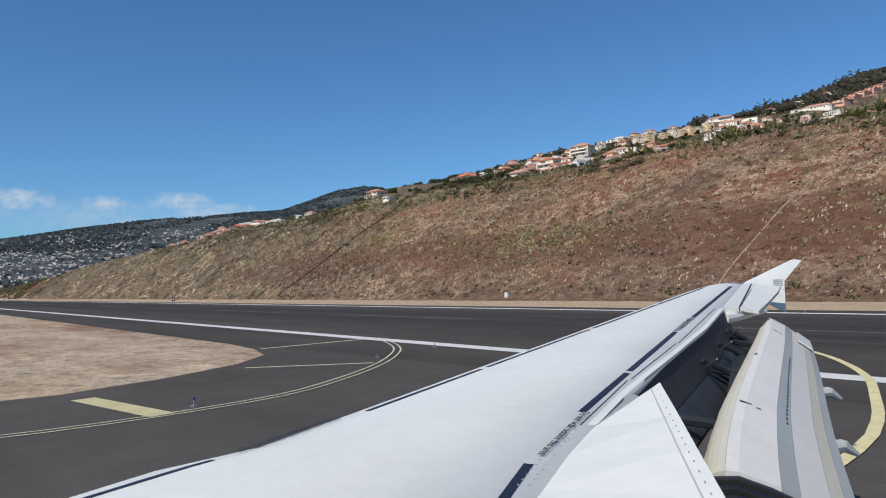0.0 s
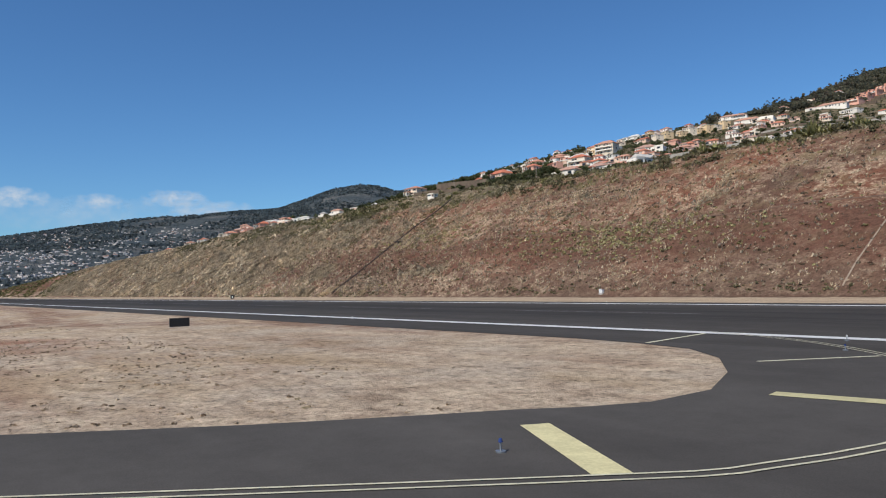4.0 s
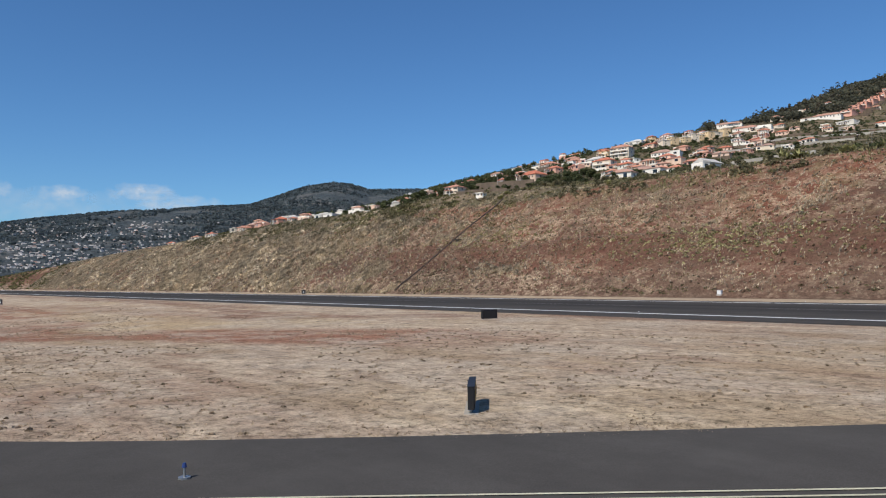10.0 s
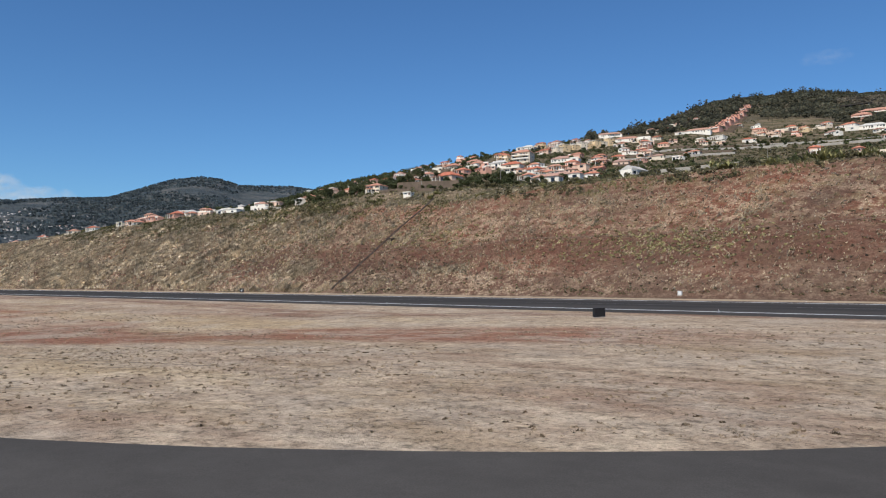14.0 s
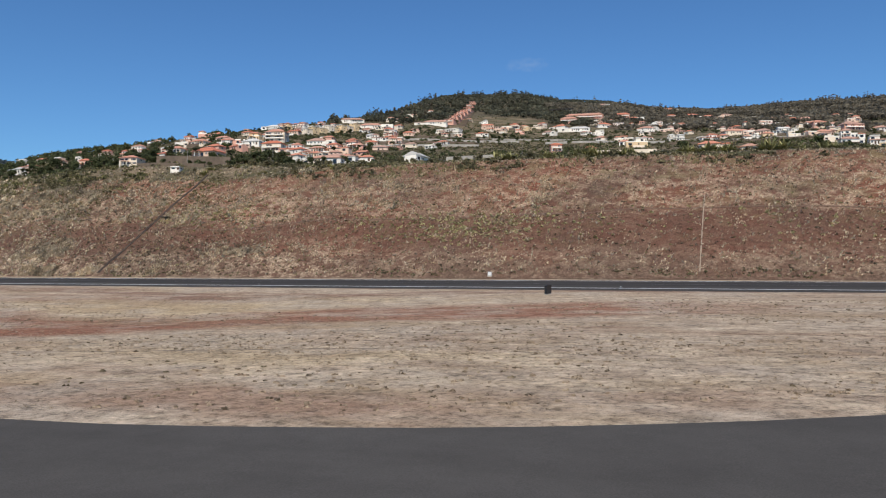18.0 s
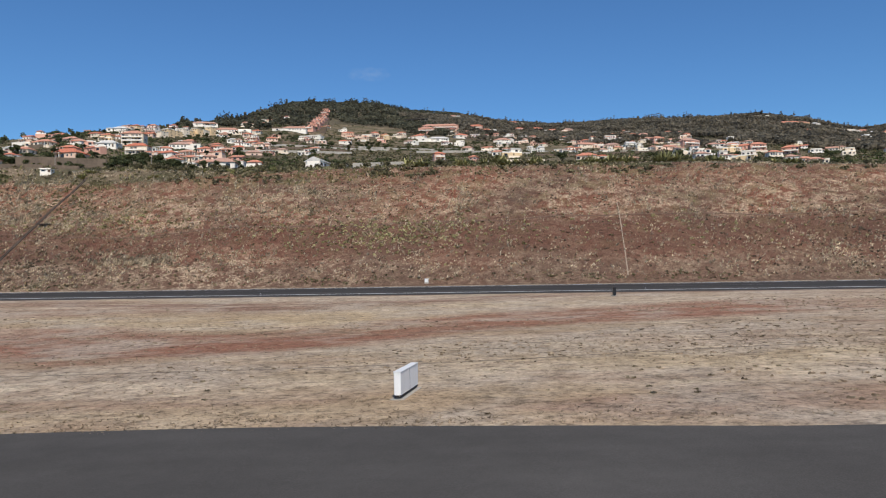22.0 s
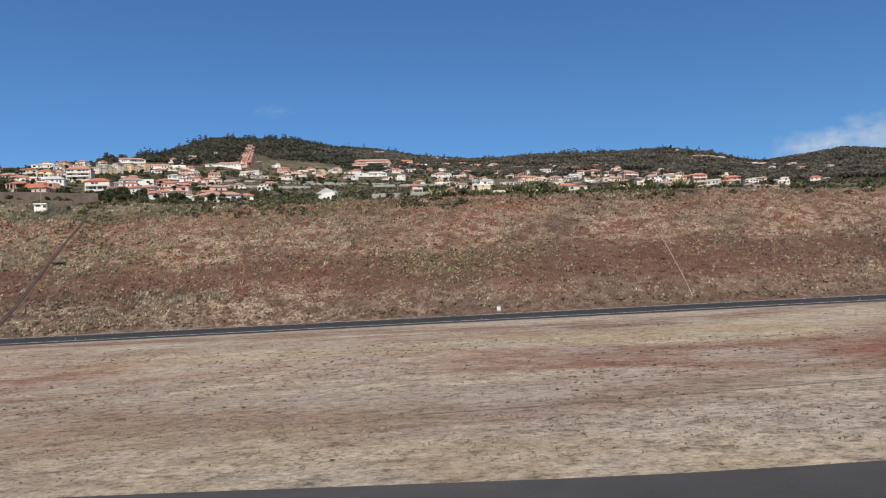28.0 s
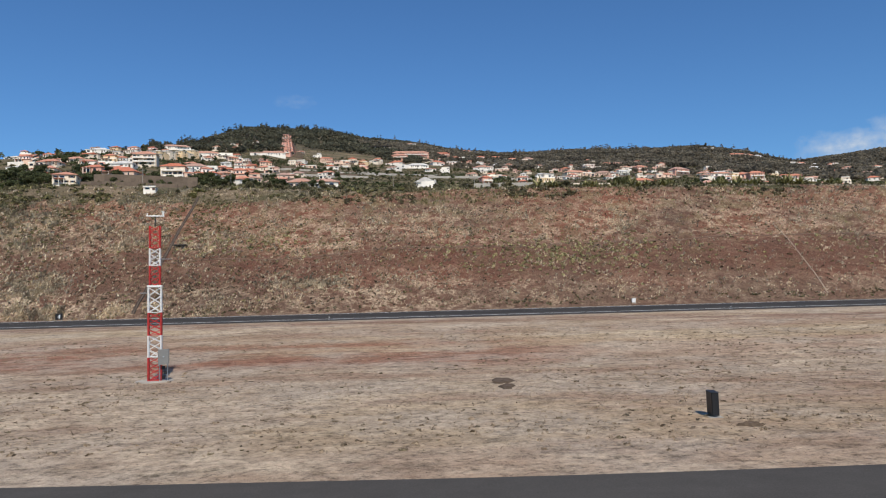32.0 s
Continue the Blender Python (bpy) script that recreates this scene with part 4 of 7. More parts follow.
def house(x, y, w, wall, storeys, roof, near=False, balconies=0, turn=None, depth=None, extra="", top_mat=None):
    """A village house: lower block, set-back upper floor, side wing, terraces, balconies and openings."""
    rnd = random.Random(int(x * 13 + y * 7))
    w *= 0.93
    d = depth or min(max(w * 0.62, 5.0), 11.0)
    sh = min(2.8, max(2.2, w * 0.29))
    h = storeys * sh
    turn = rnd.uniform(-24, 24) if turn is None else turn
    corners = [ground_z(x + q, y + p) for q in (-w / 2, w / 2) for p in (-d / 2, d / 2)]
    z = ground_z(x, y) + 0.2
    drop = z - min(corners) + 1.2
    kind = {"hip": "orange tiled hip roof", "gable": "tiled gable roof", "flat": "flat roof"}[roof]
    if top_mat is not None:
        kind = "white gable roof"
    ob = thing("house", f"{wall if wall != 'pink' else 'salmon pink'} {NUMBER_WORD[storeys]} house with {kind}{extra}", "house", "houses of the hillside village", pose(x, y, z, 0, 0, turn))
    tiles = top_mat or (TILES if wall != "white" or rnd.random() < 0.75 else FLAT_ROOF)
    side = rnd.choice((-1, 1))
    stacked = storeys > 1 and not balconies and not extra and w > 6.5
    low_h = h - sh if stacked else h
    part("wall", Build().box(-w / 2, w / 2, -d / 2, d / 2, -drop, low_h), WALLS[wall], ob)

    def roof_over(parent, rw, rd, rz, cx=0.0, cy=0.0):
        if roof == "flat":
            r = Build().box(-rw / 2 - 0.25, rw / 2 + 0.25, -rd / 2 - 0.4, rd / 2 + 0.25, 0, 0.22)
            r.box(-rw / 2 - 0.1, rw / 2 + 0.1, -rd / 2 - 0.15, -rd / 2 + 0.1, 0.22, 0.7)
            return part("roof", r, WALLS["white"] if rnd.random() < 0.6 else FLAT_ROOF, parent, m=pose(cx, cy, rz))
        rise = min(rd, rw) * (0.29 if roof == "hip" else 0.27)
        return part("roof", hip_roof(rw, rd, 0.18, rise, 0.55, roof == "gable"), tiles, parent, m=pose(cx, cy, rz))

    def holes(parent, x0, x1, yf, z0, level, doors):
        """Openings along a front: windows of several widths, wide glazed doors, and blanks."""
        q = x0 + rnd.uniform(0.5, 1.2)
        while q < x1 - 0.8:
            ww = rnd.choice((0.8, 0.9, 1.1, 1.2, 1.8))
            ww = min(ww, x1 - q - 0.3)
            if ww > 0.6 and rnd.random() < 0.72:
                if doors and rnd.random() < 0.3:
                    opening(parent, q + ww / 2, yf, z0 + 0.05, max(ww, 1.0), level * 0.76, name="door" if ww < 1.3 else "window")
                else:
                    opening(parent, q + ww / 2, yf, z0 + level * 0.33, ww, level * rnd.uniform(0.38, 0.5), framed=near, shutters=near and wall == "cream" and ww < 1.3)
            q += ww + rnd.uniform(0.9, 2.2)

    if stacked:
        # upper floor set back behind a terrace
        uw, ud = w * rnd.uniform(0.55, 0.82), d * rnd.uniform(0.62, 0.8)
        ux, uy = side * (w - uw) / 2 * rnd.uniform(0.3, 1.0), (d - ud) / 2
        upper = part("upper_floor", Build().box(ux - uw / 2, ux + uw / 2, uy - ud / 2, uy + ud / 2, low_h, h), WALLS[wall if rnd.random() < 0.8 else "white"], ob)
        roof_over(upper, uw, ud, h, ux, uy)
        holes(upper, ux - uw / 2, ux + uw / 2, uy - ud / 2, low_h, sh, True)
        if rnd.random() < 0.55:
            part("parapet", Build().box(-w / 2, w / 2, -d / 2, -d / 2 + 0.2, low_h + 0.003, low_h + 0.75), WALLS["white"], ob)
        else:
            # tiled lean-to over the front of the lower floor
            y0, y1 = -d / 2 - 0.5, uy - ud / 2
            part("lean_to_roof", Build().add([(-w / 2 - 0.4, y0, low_h + 0.02), (w / 2 + 0.4, y0, low_h + 0.02), (w / 2 + 0.4, y1, low_h + 0.75), (-w / 2 - 0.4, y1, low_h + 0.75),
                                              (-w / 2 - 0.4, y0, low_h - 0.14), (w / 2 + 0.4, y0, low_h - 0.14), (w / 2 + 0.4, y1, low_h - 0.14), (-w / 2 - 0.4, y1, low_h - 0.14)],
                                             [(0, 1, 2, 3), (7, 6, 5, 4), (4, 5, 1, 0), (5, 6, 2, 1), (6, 7, 3, 2), (7, 4, 0, 3)]), tiles, ob)
    else:
        top = roof_over(ob, w, d, h)
        if roof != "flat" and rnd.random() < 0.6:
            cx = rnd.uniform(-0.25, 0.25) * w
            part("chimney", Build().box(cx - 0.3, cx + 0.3, 0.2, 0.8, 0.3, 0.5 + d * 0.22).box(cx - 0.4, cx + 0.4, 0.1, 0.9, 0.5 + d * 0.22, 0.62 + d * 0.22), WALLS["white"], top)
    # a lower wing against one side
    if w > 6.5 and not balconies and not extra and rnd.random() < 0.7:
        aw, ad, ah = w * rnd.uniform(0.3, 0.6), d * rnd.uniform(0.5, 0.85), sh * rnd.uniform(0.8, 1.0)
        ax, ay = -side * (w / 2 + aw / 2 - 0.05), d * rnd.uniform(-0.35, 0.1)
        annex = part("annex", Build().box(ax - aw / 2, ax + aw / 2, ay - ad / 2, ay + ad / 2, -drop - 1.5, ah), WALLS[wall], ob)
        if rnd.random() < 0.6:
            part("roof", hip_roof(aw, ad, 0.18, min(aw, ad) * 0.2, 0.3), tiles, annex, m=pose(ax, ay, ah))
        else:
            part("parapet", Build().box(ax - aw / 2 - 0.1, ax + aw / 2 + 0.1, ay - ad / 2 - 0.1, ay - ad / 2 + 0.15, ah + 0.004, ah + 0.8), WALLS["white"], annex)
        opening(annex, ax, ay - ad / 2, ah * 0.15, min(2.4, aw * 0.5), ah * 0.62)
    # covered veranda with posts
    if w > 8 and not balconies and rnd.random() < 0.5:
        vw, vx = w * rnd.uniform(0.35, 0.6), side * w * 0.18
        slab = part("veranda_roof", Build().box(vx - vw / 2, vx + vw / 2, -d / 2 - 2.2, -d / 2 + 0.02, sh - 0.02, sh + 0.16), tiles if roof == "hip" else WALLS["white"], ob)
        for q in np.linspace(-0.46, 0.46, 3):
            part("post", Build().box(vx + q * vw - 0.13, vx + q * vw + 0.13, -d / 2 - 2.1, -d / 2 - 1.84, -drop, sh - 0.02), WALLS["white"], slab)
    # walled terrace in front
    if w > 7.5 and rnd.random() < 0.45:
        tw = w * rnd.uniform(0.7, 1.3)
        tx, ty = w * rnd.uniform(-0.25, 0.25), -d / 2 - rnd.uniform(2.6, 4.5)
        part("terrace_wall", Build().box(tx - tw / 2, tx + tw / 2, ty, ty + 0.3, -drop - 2.2, -0.1 + 0.5 * rnd.random()), WALLS[rnd.choice(("white", "cream", "stone", "stone"))], ob)
    for s in range(storeys - (1 if stacked else 0)):
        holes(ob, -w / 2, w / 2, -d / 2, s * sh, sh, s == 0 or balconies > 0)
        for sx, tn in ((w / 2, 90), (-w / 2, -90)):
            opening(ob, sx, rnd.uniform(-0.15, 0.15) * d, s * sh + sh * 0.32, 1.1, sh * 0.45, tn, framed=near)
    for s in range(balconies):
        bal = part("balcony", Build().box(-w * 0.46, w * 0.46, -d / 2 - 1.5, -d / 2 + 0.05, (s + 1) * sh - 0.12, (s + 1) * sh + 0.06), WALLS["white"], ob)
        part("railing", Build().box(-w * 0.46, w * 0.46, -d / 2 - 1.5, -d / 2 - 1.42, (s + 1) * sh + 0.06, (s + 1) * sh + 0.85), WALLS["white"], bal)
        for q in (-0.44, 0.0, 0.44):
            part("pillar", Build().box(q * w - 0.15, q * w + 0.15, -d / 2 - 1.45, -d / 2 - 1.15, s * sh, (s + 1) * sh - 0.12), WALLS["white"], bal)
    return ob


# x, y and front width of the houses, by kind
WHITE_COTTAGES = [(-509, 615, 16.2), (-436, 477, 11.4), (-297, 269, 9.8), (-276, 258, 8.7), (-203, 1357, 18.7), (-133, 1034, 16.3), (-226, 785, 14.2), (-167, 882, 18.9), (-111, 834, 20.9), (-79, 919, 16.3), (-119, 450, 9.8), (-14, 1218, 21.1), (76, 707, 16), (12, 368, 10.3), (90, 607, 13.1), (72, 405, 10.5), (63, 354, 8), (446, 1211, 16), (357, 1034, 11.8), (464, 1051, 18.5), (381, 893, 14.2), (412, 966, 19.4), (351, 809, 15.2), (331, 715, 17), (222, 541, 11), (-324, 323, 11.3), (-753, 187, 8.1), (-440, 287, 7.6), (-457, 334, 7.3)]
WHITE_VILLAS = [(-487, 637, 18.3), (-281, 842, 18.3), (24, 803, 19.1), (-50, 575, 12), (7, 402, 9.2), (25, 425, 10.6), (474, 1143, 28.5), (453, 977, 15.6), (395, 789, 13.5), (-478, 671, 12.2), (-455, 844, 13.6), (-359, 551, 11), (-250, 872, 17.2)]
LONG_HOUSES = [(-435, 720, 29.4), (-403, 397, 16.3), (-446, 421, 14.7), (-454, 400, 16.7), (-365, 434, 17.7), (-373, 788, 32.4), (-68, 319, 12.4), (-54, 256, 7.7), (103, 591, 14), (58, 308, 8.7), (-300, 299, 9.9), (-418, 322, 13.3), (-663, 188, 9.5), (-696, 188, 9.0), (-807, 186, 9.9), (-524, 190, 7.6)]
FLAT_HOUSES = [(-490, 788, 34.5), (-415, 717, 13.8), (-260, 245, 12.5), (-266, 243, 7.1), (-246, 253, 7.8), (-335, 740, 20.7), (-222, 869, 18.7), (-194, 838, 28.6), (-80, 1443, 22.2), (-61, 1417, 21.8), (-18, 702, 29.8), (372, 1137, 36.2), (359, 1262, 25.4), (-256, 216, 9.5), (-615, 189, 13.0)]
PEACH_HOUSES = [(-330, 329, 11.4), (-323, 349, 11), (-314, 357, 13.4), (-66, 889, 14.3), (-73, 1188, 20.6), (11, 1196, 25), (84, 1053, 16.9), (72, 844, 18.5), (2, 660, 16.1), (59, 323, 8.3), (511, 1175, 24.9), (380, 831, 15.6), (446, 979, 13.9), (37, 565, 14.6), (-510, 191, 8.3)]
ORANGE_ROOFS = [(-429, 403, 12.2), (-352, 262, 19.0), (-397, 337, 13.0), (-325, 424, 12.5), (-135, 346, 5.1), (106, 565, 13.6), (-543, 190, 12.8), (-571, 189, 12.5), (-587, 188, 11.0), (-267, 273, 8.3), (-308, 827, 28.7)]
TERRACE_ROW = [(-433, 546, 8), (-436, 567, 8.2), (-448, 611, 8.7), (-446, 624, 8.8), (-446, 641, 9), (-441, 647, 9.1), (-439, 660, 9.2), (-437, 674, 9.3)]
YELLOW_HOUSES = [(-108, 406, 10.6), (-41, 1245, 23.7), (50, 1122, 29.6), (59, 849, 17), (409, 1170, 17.6), (80, 517, 13), (-503, 630, 13.1), (-433, 450, 13.0), (-265, 842, 15.2), (30, 334, 12)]
PINK_HOUSES = [(-151, 1057, 25.9), (-158, 353, 7.4), (62, 718, 14.8), (71, 623, 20.5), (102, 522, 13.9), (110, 473, 13)]
APARTMENTS = [(-203, 996, 59.8), (-219, 935, 24.9)]
for x, y, w in WHITE_COTTAGES:
    house(x, y, w, "white", 1 if w > 9 and y > 300 else 2 if w < 8 else 1, "hip", near=y < 450)
for x, y, w in WHITE_VILLAS:
    house(x, y, w, "white" if int(y) % 2 else "cream", 2, "hip" if (int(x) % 3) else "flat", near=y < 450)
for x, y, w in LONG_HOUSES:
    house(x, y, w, "white" if int(x) % 2 else "cream", 1, "hip", near=y < 450, turn=(int(x) % 7) * 4 - 12)
for x, y, w in FLAT_HOUSES:
    house(x, y, w, "white" if int(y) % 3 else "cream", 1, "flat" if int(x) % 2 else "hip", near=y < 450)
for x, y, w in PEACH_HOUSES:
    house(x, y, w, "peach", 1 + (int(x + y) % 2), "hip", near=y < 450)
for x, y, w in ORANGE_ROOFS:
    house(x, y, w, "peach" if w > 16 else "pink", 1 + (w > 25), "hip", near=y < 450)
for x, y, w in YELLOW_HOUSES:
    house(x, y, w, "yellow", 1 + (w < 16), "hip" if int(x) % 2 else "flat")
for x, y, w in PINK_HOUSES:
    house(x, y, w, "pink", 2, "hip", near=y < 450, balconies=1)
for k, (x, y, w) in enumerate(TERRACE_ROW):
    house(x, y, w, "yellow" if k % 3 else "cream", 3 if k % 2 else 2, "flat", turn=-18, depth=9, extra=" in a stepped terrace")
house(-399, 427, 18, "cream", 3, "hip", near=True, balconies=2, turn=8, extra=" and long balconies")
house(-349, 334, 15, "cream", 2, "hip", near=True, balconies=1, turn=6, extra=" and a terrace")
house(-148, 879, 20, "white", 2, "flat", turn=4)
house(-163, 760, 12.4, "white", 2, "flat", turn=-6)
house(27, 367, 9, "white", 2, "flat", near=True, turn=3)
house(-200, 200, 9, "white", 1, "gable", near=True, turn=80, depth=7.8, top_mat=FLAT_ROOF)
house(-243, 203, 10.8, "white", 1, "hip", near=True, turn=8, extra=" on the rim")
house(15, 638, 17, "white", 2, "gable", turn=10)
cream = house(-347, 192, 9.6, "cream", 2, "hip", near=True, turn=12, depth=8.5, extra=" and brown shutters")
cream.scale.z = 0.72
hut = house(-306.6, 172.5, 4.8, "white", 1, "flat", near=True, turn=4, depth=3.0, extra=" at the top of the slope")
hut.scale.z = 0.6
# the peach and white cluster on the spur above the slope
house(-601, 188, 9.5, "peach", 1, "hip", turn=18)
house(-586, 193, 10, "peach", 2, "hip", turn=6)
house(-574, 178, 9.5, "cream", 1, "hip", turn=-8)
house(-544, 198, 11, "white", 1, "flat", turn=14)
house(-531, 194, 9.5, "white", 1, "hip", turn=-4)
house(-516, 198, 9, "cream", 1, "hip", turn=20)
house(-489, 200, 13, "white", 1, "flat", turn=10)
# small houses along the ridge towards the coast
ridge = random.Random(8)
for k in range(34):
    a, r = radians(ridge.uniform(-50, -33)), ridge.uniform(470, 720)
    x, y = -138 + r * math.sin(a), -115 + r * math.cos(a)
    if any((o.location.x - x) ** 2 + (o.location.y - y) ** 2 < 14 ** 2 for o in scene.objects if o.name.startswith("house")):
        continue
    house(x, y, ridge.uniform(7.5, 13), ridge.choice(("white", "white", "cream", "peach")), ridge.choice((1, 1, 2)), ridge.choice(("hip", "hip", "flat")))
# smaller houses that fill the village between the known ones
fill = random.Random(21)
known = [(o.location.x, o.location.y) for o in scene.objects if o.name.startswith("house")]
made = 0
while made < 105:
    r, a = fill.uniform(330, 1080), radians(fill.choice((fill.uniform(-36, -16), fill.uniform(-24, 4), fill.uniform(-4, 30))))
    x, y = -138 + r * math.sin(a), -115 + r * math.cos(a)
    if y < 196 or (y < 560 and x > -262) or (y < 305 and -432 < x < -262) or float(waves(x, y, 60, 2.0)) < -0.25 or any((x - p) ** 2 + (y - q) ** 2 < 15 ** 2 for p, q in known):
        continue
    known.append((x, y))
    made += 1
    house(x, y, fill.uniform(7.5, 12.5), fill.choice(("white", "white", "cream", "cream", "peach", "peach", "pink")), fill.choice((1, 1, 2)), fill.choice(("hip", "hip", "hip", "gable", "flat")), near=False)
# many small houses higher on the hillside
made = 0
while made < 46:
    r, a = fill.uniform(640, 1180), radians(fill.uniform(-6, 29))
    x, y = -138 + r * math.sin(a), -115 + r * math.cos(a)
    if float(waves(x, y, 80, 0.6)) < -0.2 or any((x - p) ** 2 + (y - q) ** 2 < 17 ** 2 for p, q in known):
        continue
    known.append((x, y))
    made += 1
    house(x, y, fill.uniform(7, 11), fill.choice(("white", "white", "cream", "cream", "peach", "yellow")), fill.choice((1, 1, 2)), fill.choice(("hip", "hip", "flat")), near=False)
# long salmon apartment rows above the village
for x, y, w in APARTMENTS:
    house(x, y, w, "pink", 2, "hip", balconies=1, turn=4, depth=13)


SALMON = plain("salmon_apartment_render", (0.82, 0.44, 0.32), 0.8, vary=0.12, scale=0.35)


def stepped_block():
    """Salmon apartments that climb the hill in staggered, roofed steps."""
    x0, y0, n = -360.0, 822.0, 15
    ob = thing("stepped_apartments", "salmon apartment block stepping up the wooded hill", "apartment block", m=pose(x0, y0, ground_z(x0, y0)))
    zb = ground_z(x0, y0)
    for k in range(n):
        t = k / (n - 1)
        x, y = -57 * t + (2.0 if k % 2 else -2.0), 345 * t
        g = ground_z(x0 + x, y0 + y) - zb
        w = 6.2 - 1.2 * t
        z1 = g + 4.6
        step = part("terrace", Build().box(x - w, x + w, y - 10, y + 10, min(g - 3, z1 - 4), z1), SALMON, ob)
        part("roof", hip_roof(2 * w, 20, 0.18, 2.2, 0.4), SALMON, step, m=pose(x, y, z1))
        part("balcony", Build().box(x - w * 0.8, x + w * 0.8, y - 11.6, y - 9.98, z1 - 2.7, z1 - 1.7), WALLS["white"] if k % 3 == 0 else SALMON, step)
        for q in (-0.45, 0.45):
            opening(step, x + q * w, y - 10.02, z1 - 1.75, 1.9, 1.35)
    # bare stone banks on either side of the steps
    for q in (-1, 1):
        bank = Build()
        for k in range(11):
            t = k / 10
            x, y = -57 * t * 0.8 + q * (13 - 5 * t), 260 * t
            g = ground_z(x0 + x, y0 + y) - zb
            bank.box(x - 6 + 2 * t, x + 6 - 2 * t, y - 1.2, y + 1.2, g - 4, g + 2.6)
        part("stone_bank", bank, WALLS["stone"], ob, "grey stone bank beside the steps")


stepped_block()


def long_wall(name, label, x0, y0, x1, y1, h, mat, thick=0.6, posts=0):
    n = max(2, int(math.hypot(x1 - x0, y1 - y0) / 4))
    ob = thing(name, label, "wall", m=pose(x0, y0, 0))
    u = Vector((x1 - x0, y1 - y0)).normalized()
    o = Vector((-u.y, u.x)) * thick
    for k in range(n):
        ax, ay = x0 + (x1 - x0) * k / n, y0 + (y1 - y0) * k / n
        bx, by = x0 + (x1 - x0) * (k + 1) / n, y0 + (y1 - y0) * (k + 1) / n
        za = max(ground_z(ax, ay), ground_z(ax + 3 * o.x, ay + 3 * o.y)) + h
        zb = max(ground_z(bx, by), ground_z(bx + 3 * o.x, by + 3 * o.y)) + h
        p = [(ax, ay), (bx, by), (bx + o.x, by + o.y), (ax + o.x, ay + o.y)]
        lo = min(za, zb) - h - 3
        b = Build().add([(x - x0, y - y0, lo) for x, y in p] + [(p[i][0] - x0, p[i][1] - y0, (za, zb, zb, za)[i]) for i in range(4)],
                        [(0, 3, 2, 1), (4, 5, 6, 7), (0, 1, 5, 4), (1, 2, 6, 5), (2, 3, 7, 6), (3, 0, 4, 7)])
        part("wall_panel", b, mat, ob)
    return ob


long_wall("retaining_wall", "long pale grey-green concrete retaining wall", -184, 184, -152, 188, 2.0, CONCRETE)
long_wall("retaining_wall", "brown stone retaining wall beside the cream house", -340, 201, -297, 201, 4.2, WALLS["stone"])
long_wall("retaining_wall", "low brown stone wall in front of the trees", -338, 184, -300, 184, 1.2, WALLS["stone"])
long_wall("garden_wall", "pale plastered garden wall below the villas", -128, 262, -96, 266, 2.2, WALLS["cream"])
long_wall("road_parapet", "pale road parapet across the terraces", -240, 640, -60, 655, 1.2, CONCRETE)
long_wall("road_parapet", "pale road parapet below the upper houses", -40, 560, 60, 590, 1.2, CONCRETE)
long_wall("road_parapet", "pale road parapet at the end of the village", 120, 330, 190, 372, 1.4, CONCRETE)
for k, (x0, x1, y) in enumerate(((-360, -240, 470), (-340, -250, 505), (-330, -220, 545), (-350, -260, 590), (-300, -180, 610), (-90, 20, 470), (-190, -90, 520))):
    long_wall("terrace_wall", "dry stone terrace wall on the hillside", x0, y, x1, y + 12, 1.6, WALLS["stone"] if k % 2 else CONCRETE)

# viaduct deck on the wooded hill
s = thing("viaduct", "dark low viaduct deck on the wooded hill", "viaduct", m=pose(-262, 1130, ground_z(-262, 1130) + 6))
part("deck", Build().box(-28, 28, -3, 3, 0, 1.6), DARK_CONCRETE, s)
for q in range(-24, 25, 8):
    part("pier", Build().box(q - 0.8, q + 0.8, -1.5, 1.5, -16, 0), CONCRETE, s)
# slender lamp posts between the houses
POLE = plain("weathered_pole", (0.32, 0.29, 0.25), 0.8)
for x, y, h in ((-352, 770, 16), (-290, 230, 8), (-268, 232, 8), (-215, 240, 8), (-30, 700, 14), (70, 640, 12), (-170, 300, 8), (-318, 196, 7)):
    p = thing("utility_pole", "slender weathered utility pole among the houses", "pole", "utility poles", pose(x, y, ground_z(x, y)))
    part("shaft", Build().bar((0, 0, -1), (0, 0, h), 0.16, 6, 0.1), POLE, p)
    part("crossarm", Build().box(-0.8, 0.8, -0.06, 0.06, h - 0.6, h - 0.45), POLE, p)


